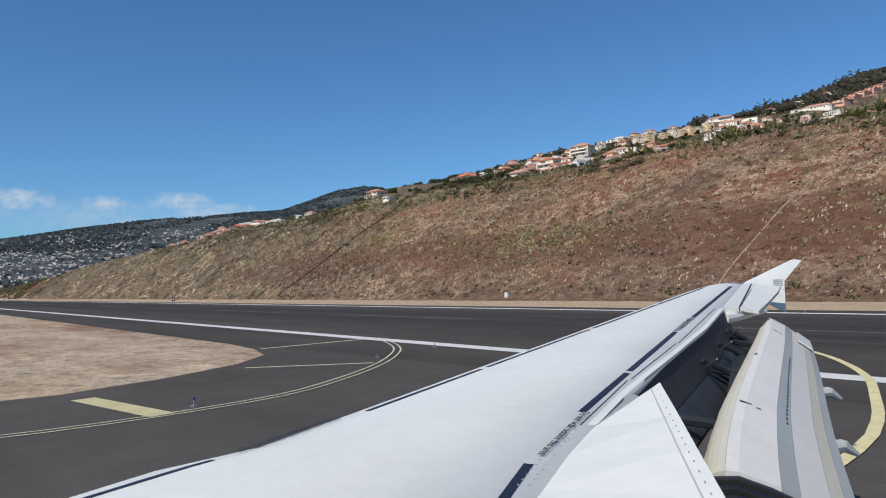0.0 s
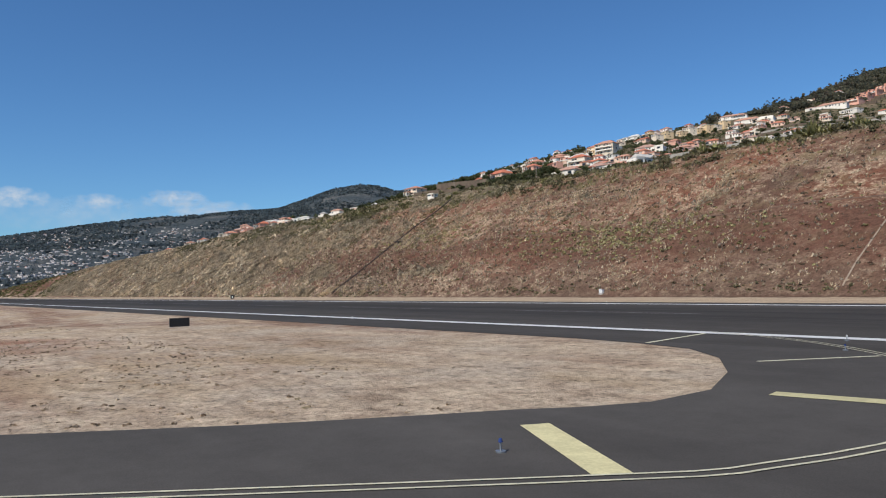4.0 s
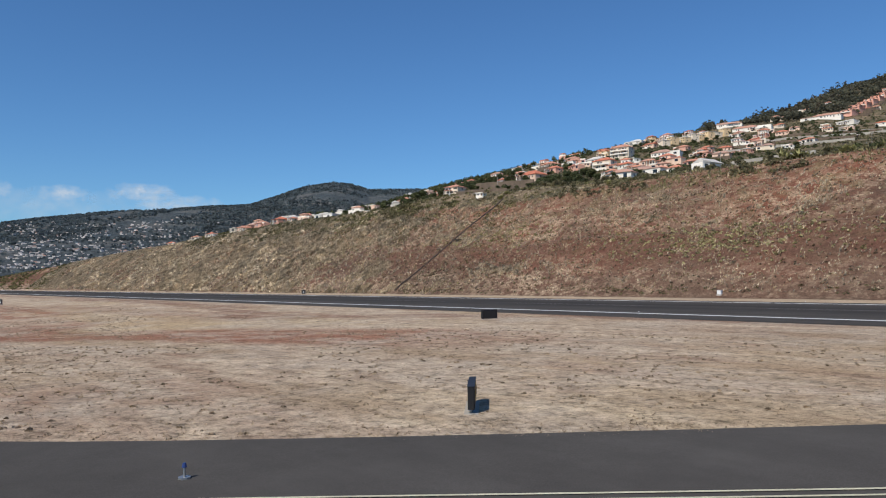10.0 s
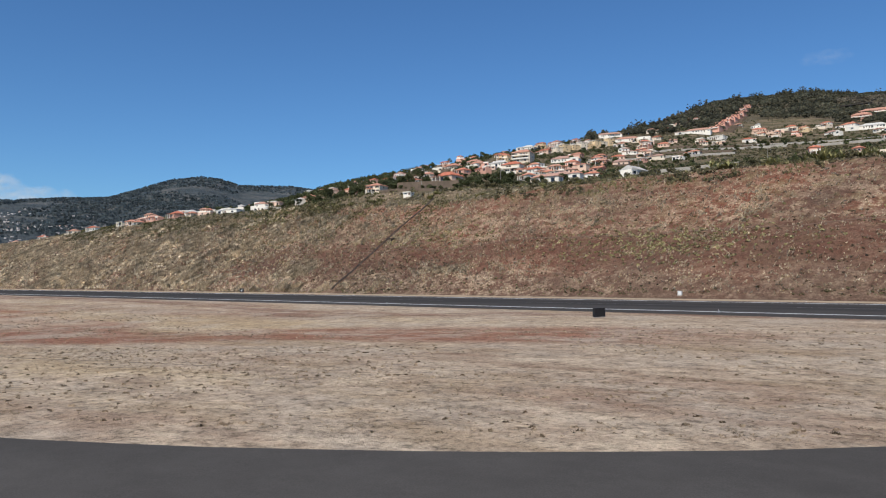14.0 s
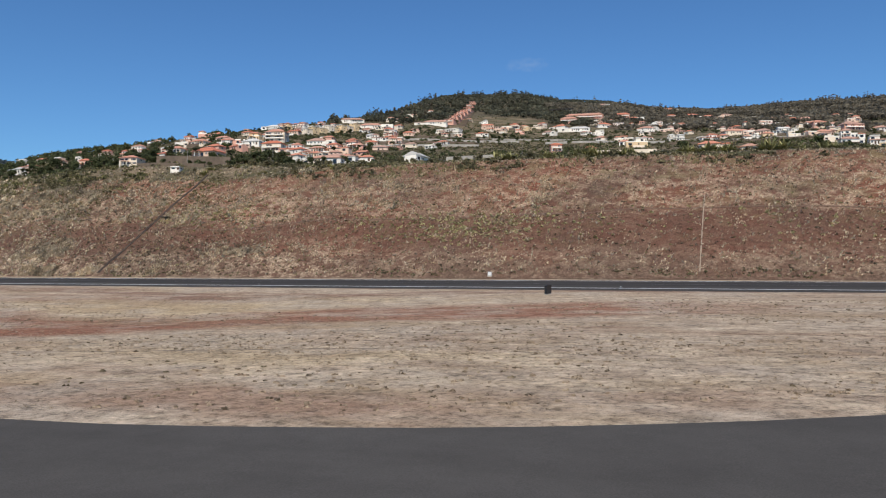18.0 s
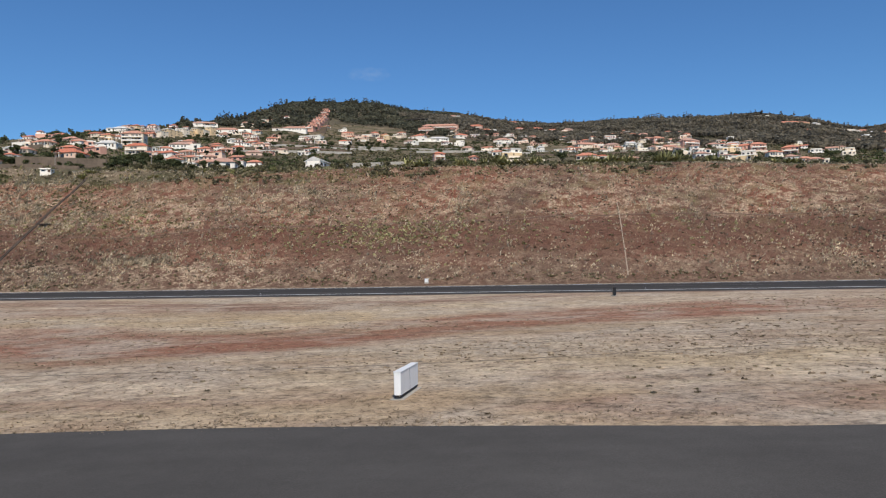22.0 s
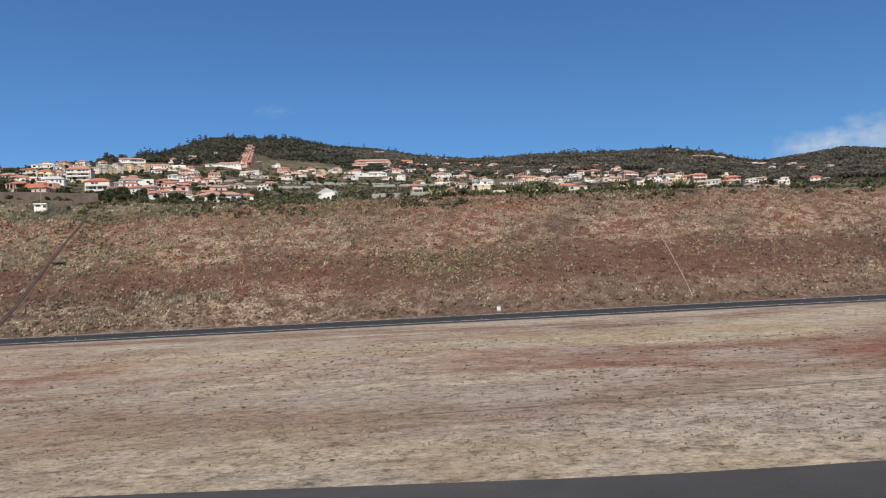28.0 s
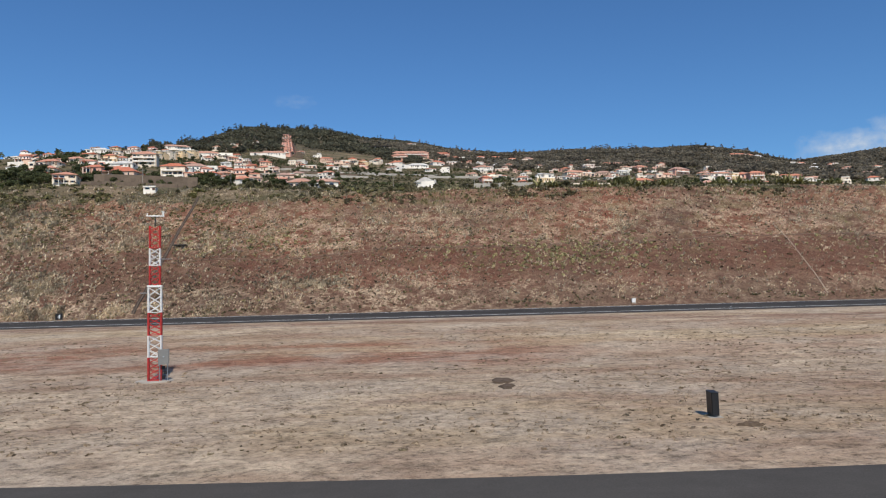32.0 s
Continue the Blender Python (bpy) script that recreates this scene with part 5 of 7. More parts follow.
def far_town():
    """Hundreds of small houses on the far coast, too far to tell apart."""
    rnd = random.Random(5)
    walls, roofs = Build(), Build()
    knots = [(rnd.uniform(-92, -50), rnd.uniform(1750, 3500)) for _ in range(110)]
    while len(walls.v) < 8 * 2200:
        ka, kr = knots[rnd.randrange(len(knots))]
        a, r = ka + rnd.gauss(0, 1.5), kr + rnd.gauss(0, 38)
        if rnd.random() < 0.12:
            a, r = rnd.uniform(-92, -50), rnd.uniform(1750, 3400)
        x, y = -60 + r * math.sin(radians(a)), -90 + r * math.cos(radians(a))
        z = ground_z(x, y)
        limit = float(np.interp(a, [-92, -80, -70, -66, -62, -50], [190, 300, 290, 240, 200, 180]))
        if z > limit * rnd.uniform(0.6, 1.1) or z < 4:
            continue
        w, d, h = rnd.uniform(3, 7) * rnd.choice((1, 1, 1.9)), rnd.uniform(4, 7), rnd.uniform(1.8, 4.2)
        m = pose(x, y, z, 0, 0, -a + rnd.gauss(0, 25))
        walls.box(-w / 2, w / 2, -d / 2, d / 2, -6, h, m)
        if rnd.random() < 0.12:
            roofs.add([m @ Vector(q) for q in ((-w / 2 - 0.6, -d / 2 - 0.6, h), (w / 2 + 0.6, -d / 2 - 0.6, h), (w / 2 + 0.6, d / 2 + 0.6, h), (-w / 2 - 0.6, d / 2 + 0.6, h), (-w / 4, 0, h + 2.6), (w / 4, 0, h + 2.6))],
                      [(0, 1, 5, 4), (2, 3, 4, 5), (0, 4, 3), (1, 2, 5)])
    wm = plain("far_white_walls", (0.88, 0.80, 0.74), 0.85, vary=0.4, scale=0.05, per="island")
    tagged(part("far_town_walls", walls, wm), "pale houses of a distant coastal town", "houses", kind="stuff")
    tagged(part("far_town_roofs", roofs, TILES), "orange roofs of a distant coastal town", "roofs", kind="stuff")


far_town()


# ---- plants ----
STRAW = plant("dry_straw_grass", (0.51, 0.405, 0.275), (0.81, 0.69, 0.50), clump=0.25, thin=0.15)
FIELD_STRAW = plant("field_straw", (0.29, 0.215, 0.145), (0.50, 0.39, 0.27), clump=1.2)
WEED = plant("dark_weed_leaves", (0.11, 0.105, 0.056), (0.29, 0.25, 0.145), thin=0.45)
SCRUB = plant("grey_brown_scrub", (0.085, 0.070, 0.048), (0.20, 0.155, 0.105))
FIELD_WEED = plant("brown_weed_leaves", (0.26, 0.21, 0.13), (0.44, 0.355, 0.235), thin=0.5)
# far leaves are lightened and blued to show haze
HAZY_COAST_LEAF = plant("hazy_far_woodland_leaves", (0.098, 0.126, 0.134), (0.150, 0.176, 0.178), clump=0.02, thin=0.5)
SUCCULENT = plant("yellow_green_succulents", (0.26, 0.235, 0.11), (0.47, 0.415, 0.22))
AGAVE = plant("yellow_green_agave_blades", (0.30, 0.285, 0.12), (0.46, 0.43, 0.20))
OLIVE_SCRUB = plant("olive_scrub_leaves", (0.085, 0.085, 0.038), (0.24, 0.215, 0.10), clump=0.6)
LEAF = plant("dark_green_leaves", (0.072, 0.086, 0.040), (0.170, 0.182, 0.085), thin=0.5)
PLOT = plant("bright_garden_leaves", (0.07, 0.10, 0.028), (0.17, 0.20, 0.06), clump=0.1)
PINE = plant("dark_pine_needles", (0.040, 0.048, 0.026), (0.100, 0.108, 0.055), thin=0.5)
HILL_LEAF = plant("dark_hill_pine_leaves", (0.105, 0.105, 0.070), (0.180, 0.170, 0.115), clump=0.02, thin=0.5)
EUCALYPT = plant("grey_eucalyptus_leaves", (0.175, 0.152, 0.110), (0.275, 0.235, 0.172), clump=0.02, thin=0.5)
BARK = plain("grey_brown_bark", (0.11, 0.08, 0.06), 0.9, vary=0.3, scale=2)
rng = np.random.default_rng(11)


def tufts(name, label, cat, pos, size, blades, mat, spread=0.7, width=0.16, lean=0.0, rise=1.0):
    """Clumps of pointed blades on the ground; pos is an array of points, size one number each."""
    n = len(pos)
    a = rng.uniform(0, 2 * np.pi, (n, blades))
    up = rng.uniform(0.45, 1.0, (n, blades)) * rise
    s = size[:, None] * rng.uniform(0.6, 1.15, (n, blades))
    out = spread * s * rng.uniform(0.25, 1.0, (n, blades))
    root = pos[:, None, :] + np.stack([np.cos(a), np.sin(a), 0 * a], -1) * (0.25 * out)[..., None]
    tip = pos[:, None, :] + np.stack([np.cos(a) * out + lean * s, np.sin(a) * out, up * s], -1)
    side = np.stack([-np.sin(a), np.cos(a), 0 * a], -1) * (width * s)[..., None]
    root[..., 2] -= 0.05 * s
    v = np.stack([root - side, root + side, tip], 2).reshape(-1, 3)
    f = np.arange(len(v)).reshape(-1, 3)
    return tagged(new(name, big_mesh(name, v, f, [mat], flat=True)), label, cat, kind="stuff")


def balls(name, label, cat, pos, size, leaves, mat, tall=1.0, leaf=0.42):
    """Leafy clumps: loose shells of small tilted leaf faces, uneven in outline."""
    n = len(pos)
    d = rng.normal(size=(n, leaves, 3))
    d /= np.linalg.norm(d, axis=-1, keepdims=True)
    d[..., 2] = np.abs(d[..., 2]) * 1.0 - 0.12
    r = size[:, None] * rng.uniform(0.45, 1.05, (n, leaves))
    c = pos[:, None, :] + d * r[..., None] * np.array([1, 1, tall])
    face = d + 0.45 * rng.normal(size=d.shape)
    face /= np.linalg.norm(face, axis=-1, keepdims=True)
    u = np.cross(face, rng.normal(size=d.shape))
    u /= np.linalg.norm(u, axis=-1, keepdims=True)
    w = np.cross(face, u)
    k = (leaf * size)[:, None, None]
    v = np.stack([c - u * k, c + w * k, c + u * k, c - w * k], 2).reshape(-1, 3)
    f = np.arange(len(v)).reshape(-1, 4)
    return tagged(new(name, big_mesh(name, v, f, [mat], flat=True)), label, cat, kind="stuff")


def on_ground(x, y):
    return np.stack([x, y, height(x, y)], -1)


def scatter(n, x0, x1, y0, y1, keep):
    """About n random places in a box where keep(x, y) is more than a random number, clear of the drain and the yard."""
    x, y = rng.uniform(x0, x1, n), rng.uniform(y0, y1, n)
    k = keep(x, y) > rng.uniform(0, 1, n)
    k &= (np.abs(x - np.interp(y, [102, 135, 170], [-287.0, -287.0, -287.4])) > 1.5) | (y > 172)
    # open dry ground in front of the cream house and its wall
    k &= (x < -362) | (x > -296) | (y < 171) | (y > 201.5) | (rng.uniform(0, 1, n) < 0.12)
    return x[k], y[k]


def lattice(x, y, seed):
    """Smooth random field between 0 and 1 on a unit grid."""
    i, j = np.floor(x), np.floor(y)
    u, v = x - i, y - j
    u, v = u * u * (3 - 2 * u), v * v * (3 - 2 * v)
    pick = lambda a, b: np.modf(np.abs(np.sin(a * 127.1 + b * 311.7 + seed * 74.7) * 43758.5453))[0]
    return (pick(i, j) * (1 - u) + pick(i + 1, j) * u) * (1 - v) + (pick(i, j + 1) * (1 - u) + pick(i + 1, j + 1) * u) * v


def patches(x, y, s, seed):
    """Uneven patches about s metres across, 0 to 1."""
    return sum(lattice(x / s * 2 ** k, y / s * 2 ** k, seed + k) / 2 ** k for k in range(4)) / 1.875


# the cut slope
def pale(x, y):
    bench = np.interp(y + 16 * (patches(x, y, 40, 3) - 0.5), [100, 103, 111, 116, 128, 134, 148, 158, 164, 172], [0.6, 1, 0.9, 0.3, 0.25, 0.85, 0.8, 0.35, 0.7, 0.6])
    more = (1.0 - 0.5 * smooth(-380, -190, x)) * (1 - 0.45 * np.exp(-((x + 255) / 55) ** 2) * smooth(126, 140, y))
    more = more * (1 - 0.6 * smooth(-215, -140, x) * (1 - smooth(110, 118, y)))
    left = 1 - smooth(-460, -300, x)
    clump = smooth(0.46, 0.58, patches(x * 0.8, y, 4.5, 77)) * (0.9 + 0.5 * left) + 0.12
    return np.clip(clump * smooth(0.44 - 0.08 * left, 0.58 - 0.06 * left, patches(x * 0.7, y, 14, 9)) * (0.55 + 0.55 * smooth(0.42, 0.56, patches(x * 0.6, y, 36, 61))) * np.maximum(bench, 0.8 * left) * more + 0.05 + 0.03 * left, 0, 1)


x, y = scatter(520000, -950, 60, 101.5, 178, pale)
tufts("slope_dry_grass", "pale dry grass tufts on the cut slope", "dry grass", on_ground(x, y), rng.uniform(0.35, 1.0, len(x)) * (1 + 0.75 * (1 - smooth(-400, -240, x))), 5, STRAW, 1.1, 0.22, 0.3)
x, y = scatter(60000, -950, -320, 102, 176, lambda x, y: smooth(0.51, 0.60, patches(x * 0.7, y, 10, 19)) * (1 - smooth(-480, -330, x)) * (0.35 + 0.65 * pale(x, y)))
balls("slope_straw_mounds", "pale mounds of tall dry grass on the far slope", "dry grass", on_ground(x, y), rng.uniform(0.5, 1.25, len(x)), 8, STRAW, 0.75, 0.5)
# denser pale stands low on the slope
STANDS = ((-238, 114, 15, 3.6), (-325, 118, 12, 4.0), (-369, 121, 16, 4.5), (-408, 118, 11, 4.0), (-435, 137, 13, 4.0))
x, y = scatter(60000, -465, -205, 104, 148, lambda x, y: sum(np.exp(-((x - a) / p) ** 2 - ((y - b) / q) ** 2) for a, b, p, q in STANDS) * smooth(0.42, 0.56, patches(x * 0.7, y, 6, 83)))
tufts("slope_pale_stands", "dense pale stands of dry grass low on the slope", "dry grass", on_ground(x, y), rng.uniform(0.5, 1.15, len(x)), 6, STRAW, 1.0, 0.24, 0.3)
x, y = scatter(34000, -620, 80, 102, 180, lambda x, y: np.clip(0.30 + 0.5 * waves(x, y, 23, 2.2), 0.10, 1) * (1 - 0.5 * smooth(-190, -130, x)))
balls("slope_scrub", "low grey-brown scrub on the cut slope", "scrub", on_ground(x, y), rng.uniform(0.22, 0.58, len(x)), 7, SCRUB, 0.8, 0.5)
x, y = scatter(8000, -420, 80, 102, 180, lambda x, y: np.clip(0.15 + 0.4 * waves(x, y, 41, 0.8), 0.08, 1) * (1 - 0.65 * smooth(-190, -130, x)))
balls("slope_olive_bushes", "small olive bushes dotted over the slope", "bushes", on_ground(x, y), rng.uniform(0.2, 0.5, len(x)), 8, OLIVE_SCRUB, 0.8, 0.45)
x, y = scatter(52000, -950, -180, 118, 180, lambda x, y: smooth(0.48, 0.6, patches(x, y, 22, 31)) * np.clip((y - 118) / 45, 0.1, 1) * (1 - 0.75 * smooth(-330, -200, x)))
balls("slope_olive_scrub", "olive green scrub on the upper slope", "scrub", on_ground(x, y), rng.uniform(0.25, 0.8, len(x)), 8, OLIVE_SCRUB, 0.8)
x, y = scatter(30000, -420, 40, 104, 170, lambda x, y: 0.005 + np.exp(-((x + 158) / 28) ** 2 - ((y - 125) / 7) ** 2) + 0.6 * np.exp(-((x + 262) / 26) ** 2 - ((y - 136) / 6) ** 2) + 0.10 * np.exp(-((x + 60) / 40) ** 2 - ((y - 128) / 8) ** 2) + 0.5 * np.exp(-((x + 460) / 90) ** 2 - ((y - 160) / 10) ** 2))
balls("slope_succulents", "yellow-green succulents in patches on the slope", "succulents", on_ground(x, y), rng.uniform(0.3, 0.8, len(x)), 9, SUCCULENT, 0.8, 0.5)
x, y = scatter(6000, -520, 120, 158, 186, lambda x, y: smooth(0.5, 0.68, patches(x, y, 18, 5)) * (1 - 0.4 * smooth(-160, -100, x)))
tufts("rim_cactus", "prickly pear and agave along the top of the slope", "cactus", on_ground(x, y), rng.uniform(0.6, 1.7, len(x)), 11, SUCCULENT, 0.75, 0.13)
x, y = scatter(6500, -900, 140, 160, 196, lambda x, y: smooth(0.42, 0.62, patches(x, y, 24, 8)) * (1 - 0.6 * smooth(-190, -110, x)))
balls("rim_bushes", "dark green bushes along the top of the slope", "bushes", on_ground(x, y), rng.uniform(0.7, 2.0, len(x)), 22, WEED, 0.9, 0.3)
x, y = scatter(6800, -1000, -320, 166, 205, lambda x, y: smooth(0.36, 0.56, patches(x, y, 26, 12)))
balls("ridge_scrub", "olive and green bushes along the ridge", "bushes", on_ground(x, y), rng.uniform(0.6, 2.0, len(x)), 18, OLIVE_SCRUB, 0.9, 0.3)
x, y = scatter(9000, -900, -400, 146, 178, lambda x, y: smooth(0.44, 0.58, patches(x, y, 30, 37)) * smooth(146, 166, y))
balls("slope_green_bushes", "green bushes crowding the top of the far slope", "bushes", on_ground(x, y), rng.uniform(0.7, 1.7, len(x)), 16, WEED, 0.9, 0.34)
x, y = scatter(5500, -1450, -880, 101, 200, lambda x, y: 0.15 + 0.85 * smooth(0.40, 0.55, patches(x, y, 34, 29)))
balls("far_bank_bushes", "olive bushes on the far end of the slope", "bushes", on_ground(x, y), rng.uniform(0.8, 2.2, len(x)), 12, OLIVE_SCRUB, 0.8, 0.4)
x, y = scatter(900, -420, 60, 100.5, 103.5, lambda x, y: np.clip(0.5 + waves(x, y, 9), 0.1, 1))
balls("verge_weeds", "low green weeds at the foot of the slope", "weeds", on_ground(x, y), rng.uniform(0.25, 0.7, len(x)), 10, WEED, 0.8)


# the grass island and field
def off_pavement(x, y):
    line = np.array([(q.x, q.y) for q in TAXI])
    d = np.full(len(x), 1e9)
    for q in line:
        d = np.minimum(d, np.hypot(x - q[0], y - q[1]))
    edge = np.interp(y, [-62, -59, -41, -32.6, -28.6, -24.8, -19.8, -14.8, -11.4, -9.9], [-57, -55.8, -42.8, -37.8, -36.0, -36.0, -38.2, -41.6, -45.6, -50.6])
    return (d > 21.2) & (y < -9.8) & ((x < edge) | (y < -62))


def edge_gap(x, y):
    """Metres from the taxiway's grass edge."""
    d = np.full(len(x), 1e9)
    for q in grass_side:
        d = np.minimum(d, np.hypot(x - q.x, y - q.y))
    return np.maximum(d - 1.0, 0)


def field_keep(x, y):
    near = np.clip(0.8 - edge_gap(x, y) / 2.5, 0.0, 1) + 0.28 * np.clip((-50 - y) / 25, 0, 1)
    return near * np.clip(0.5 + 0.6 * waves(x * 0.3, y, 3.5, 0.5) + 0.3 * waves(x, y, 1.4), 0.05, 1)


x, y = scatter(330000, -260, -34, -97, -50, field_keep)
k = off_pavement(x, y)
x, y = x[k], y[k]
tufts("field_grass", "mown straw-coloured grass tufts on the airfield", "dry grass", on_ground(x, y), rng.uniform(0.06, 0.17, len(x)), 5, FIELD_STRAW, 1.3, 0.2, 0.0, 0.45)
x, y = scatter(9000, -330, -30, -96, -10, lambda x, y: smooth(0.48, 0.66, patches(x * 0.6, y, 6, 27)) * (0.12 + 0.26 * (y < -60)))
k = off_pavement(x, y)
balls("field_weeds", "small dark weeds in the dry airfield grass", "weeds", on_ground(x[k], y[k]), rng.uniform(0.05, 0.20, int(k.sum())) * rng.uniform(0.4, 1.0, int(k.sum())), 9, FIELD_WEED, 0.2, 0.5)


x, y = scatter(15000, -290, -34, -96, -30, lambda x, y: smooth(0.42, 0.60, patches(x * 0.6, y, 9, 41)))
k = off_pavement(x, y)
balls("field_straw_hummocks", "low pale hummocks of straw in the airfield grass", "dry grass", on_ground(x[k], y[k]), rng.uniform(0.05, 0.17, int(k.sum())), 8, FIELD_STRAW, 0.3, 0.5)


# ---- trees ----
def crown_mesh(name, lobes, leaves, leaf, mat, seed):
    """Leaf faces gathered in lobes (x, y, z, radius, flatness)."""
    r = np.random.default_rng(seed)
    out = []
    for x, y, z, rad, flat in lobes:
        n = int(leaves * rad * rad)
        d = r.normal(size=(n, 3))
        d /= np.linalg.norm(d, axis=1, keepdims=True)
        c = np.array([x, y, z]) + d * (rad * r.uniform(0.5, 1.08, (n, 1))) * np.array([1, 1, flat])
        face = d + 0.5 * r.normal(size=(n, 3))
        face /= np.linalg.norm(face, axis=1, keepdims=True)
        u = np.cross(face, r.normal(size=(n, 3)))
        u /= np.linalg.norm(u, axis=1, keepdims=True)
        w = np.cross(face, u)
        s = leaf * r.uniform(0.6, 1.3, (n, 1))
        out.append(np.stack([c - u * s, c + w * s, c + u * s, c - w * s], 1).reshape(-1, 3))
    v = np.concatenate(out)
    return big_mesh(name, v, np.arange(len(v)).reshape(-1, 4), [mat], flat=True)


def trunk(h, r, limbs, seed):
    rnd = random.Random(seed)
    b = Build().bar((0, 0, -1.0), (0.1, 0, h * 0.5), r, 6, r * 0.75).bar((0.1, 0, h * 0.5), (0, 0.1, h), r * 0.75, 6, r * 0.35)
    for k in range(limbs):
        a = rnd.uniform(0, 6.28)
        z = h * rnd.uniform(0.45, 0.85)
        L = h * rnd.uniform(0.22, 0.36)
        b.bar((0, 0, z), (L * math.cos(a), L * math.sin(a), z + L * 0.7), r * 0.35, 5, r * 0.12)
    return b


def make_tree(kind, seed):
    rnd = random.Random(seed)
    if kind == "broad":
        label, mat, h = "dark green broadleaf tree with a rounded crown", LEAF, 4.0
        lobes = [(rnd.uniform(-1.9, 1.9), rnd.uniform(-1.9, 1.9), rnd.uniform(3.0, 5.4), rnd.uniform(1.2, 2.1), 0.8) for _ in range(7)]
        leaves, leaf = 34, 0.36
    elif kind == "pine":
        label, mat, h = "dark pine with an uneven spreading crown", PINE, 8.5
        lobes = [(rnd.uniform(-2.2, 2.2), rnd.uniform(-2.2, 2.2), rnd.uniform(5.5, 10.5), rnd.uniform(1.0, 1.9), 0.6) for _ in range(9)]
        leaves, leaf = 30, 0.38
    elif kind == "eucalyptus":
        label, mat, h = "tall thin eucalyptus with a ragged open crown", EUCALYPT, 13.0
        lobes = [(rnd.uniform(-1.7, 1.7), rnd.uniform(-1.7, 1.7), rnd.uniform(3.5, 13.5), rnd.uniform(1.1, 2.0), 1.3) for _ in range(13)]
        leaves, leaf = 40, 0.5
    else:
        label, mat, h = "large round evergreen shrub beside the houses", WEED, 1.4
        lobes = [(rnd.uniform(-1.2, 1.2), rnd.uniform(-1.2, 1.2), rnd.uniform(0.6, 1.8), rnd.uniform(0.8, 1.3), 0.8) for _ in range(5)]
        leaves, leaf = 40, 0.28
    t = thing("tree" if kind != "shrub" else "shrub", label, "tree" if kind != "shrub" else "shrub", "trees of the hillside")
    part("trunk", trunk(h, {"broad": 0.22, "pine": 0.25, "eucalyptus": 0.28, "shrub": 0.08}[kind], 5, seed), BARK, t)
    part("crown", crown_mesh("crown", lobes, leaves, leaf, mat, seed), None, t)
    return t


TREES = {k: [make_tree(k, 20 + i) for i in range(3)] for k in ("broad", "pine", "eucalyptus", "shrub")}
used = set()


def plant_tree(kind, x, y, size=1.0):
    rnd = random.Random(int(x * 31 + y * 17))
    i = rnd.randrange(3)
    m = pose(x, y, ground_z(x, y), 0, 0, rnd.uniform(0, 360))
    src = TREES[kind][i]
    if (kind, i) not in used:
        used.add((kind, i))
        src.matrix_basis = m @ Matrix.Scale(size, 4)
        return
    c = copy_thing(src, m)
    c.scale = (size * rnd.uniform(0.85, 1.15), size * rnd.uniform(0.85, 1.15), size)


HOMES = [(o.location.x, o.location.y, 9.0) for o in scene.objects if o.name.startswith("house")]


def clear_of_homes(x, y, gap=7.0):
    return all((x - a) ** 2 + (y - b) ** 2 > gap * gap for a, b, _ in HOMES)


def agave_clump(x, y, size, seed):
    """Rosettes of long curved blades growing together."""
    rnd = random.Random(seed)
    ob = thing("agave_clump", "large yellow-green agave clump on the rim of the slope", "agave", "agaves along the rim", pose(x, y, ground_z(x, y)))
    for k in range(8):
        cx, cy, s = rnd.gauss(0, 1.1) * size, rnd.gauss(0, 0.8) * size, size * rnd.uniform(0.7, 1.25)
        core = Vector((cx, cy, ground_z(x + cx, y + cy) - ob.location.z))
        verts, faces = [core], []
        for q in range(24):
            a, up = rnd.uniform(0, 6.28), rnd.uniform(0.25, 1.3)
            u, side = Vector((math.cos(a) * math.cos(up), math.sin(a) * math.cos(up), math.sin(up))), Vector((-math.sin(a), math.cos(a), 0))
            L, w, i = s * rnd.uniform(1.2, 2.0), 0.17 * s, len(verts)
            mid = core + u * L * 0.5
            verts += [mid + side * w, mid - side * w, core + u * L - Vector((0, 0, 0.22 * L * math.cos(up))), mid - Vector((0, 0, 0.1 * s))]
            faces += [(0, i, i + 1), (i + 1, i, i + 2), (0, i + 3, i), (0, i + 1, i + 3), (i, i + 3, i + 2), (i + 1, i + 2, i + 3)]
        b = Build().add(verts, faces)
        part("rosette", b, AGAVE, ob)
    return ob


tr = random.Random(3)
for x, y, size in ((-327.5, 190, 0.5), (-313, 191, 0.42), (-306, 192, 0.35)):
    plant_tree("broad", x, y, size)
# big agaves, singly and in groups along the rim
for x, y, size in ((-151, 174, 1.3), (-122, 174, 1.5), (-106, 174, 1.1), (-83, 174, 1.4), (-72, 174, 1.2), (-60, 174, 1.5), (-38, 174, 1.2), (-136, 173, 0.9), (-12, 173, 0.9)):
    agave_clump(x, y, 1.9 * size, int(x * 7))
for k in range(26):
    agave_clump(tr.choice((tr.uniform(-450, -364), tr.uniform(-294, -175))), tr.uniform(166, 178), tr.uniform(0.5, 1.0), k)
# the dark group beside the cream house on the rim
for k in range(22):
    plant_tree("broad", tr.uniform(-392, -338), tr.uniform(206, 230), tr.uniform(0.6, 1.0))
for k in range(22):
    plant_tree("broad", tr.uniform(-294, -236), tr.uniform(182, 214), tr.uniform(0.35, 0.7))
for k in range(16):
    plant_tree("broad", tr.uniform(-322, -288), tr.uniform(216, 262), tr.uniform(0.6, 1.0))
for k in range(30):
    x, y = tr.uniform(-480, -396), tr.uniform(225, 320)
    if clear_of_homes(x, y, 8.5):
        plant_tree("broad", x, y, tr.uniform(0.8, 1.25))
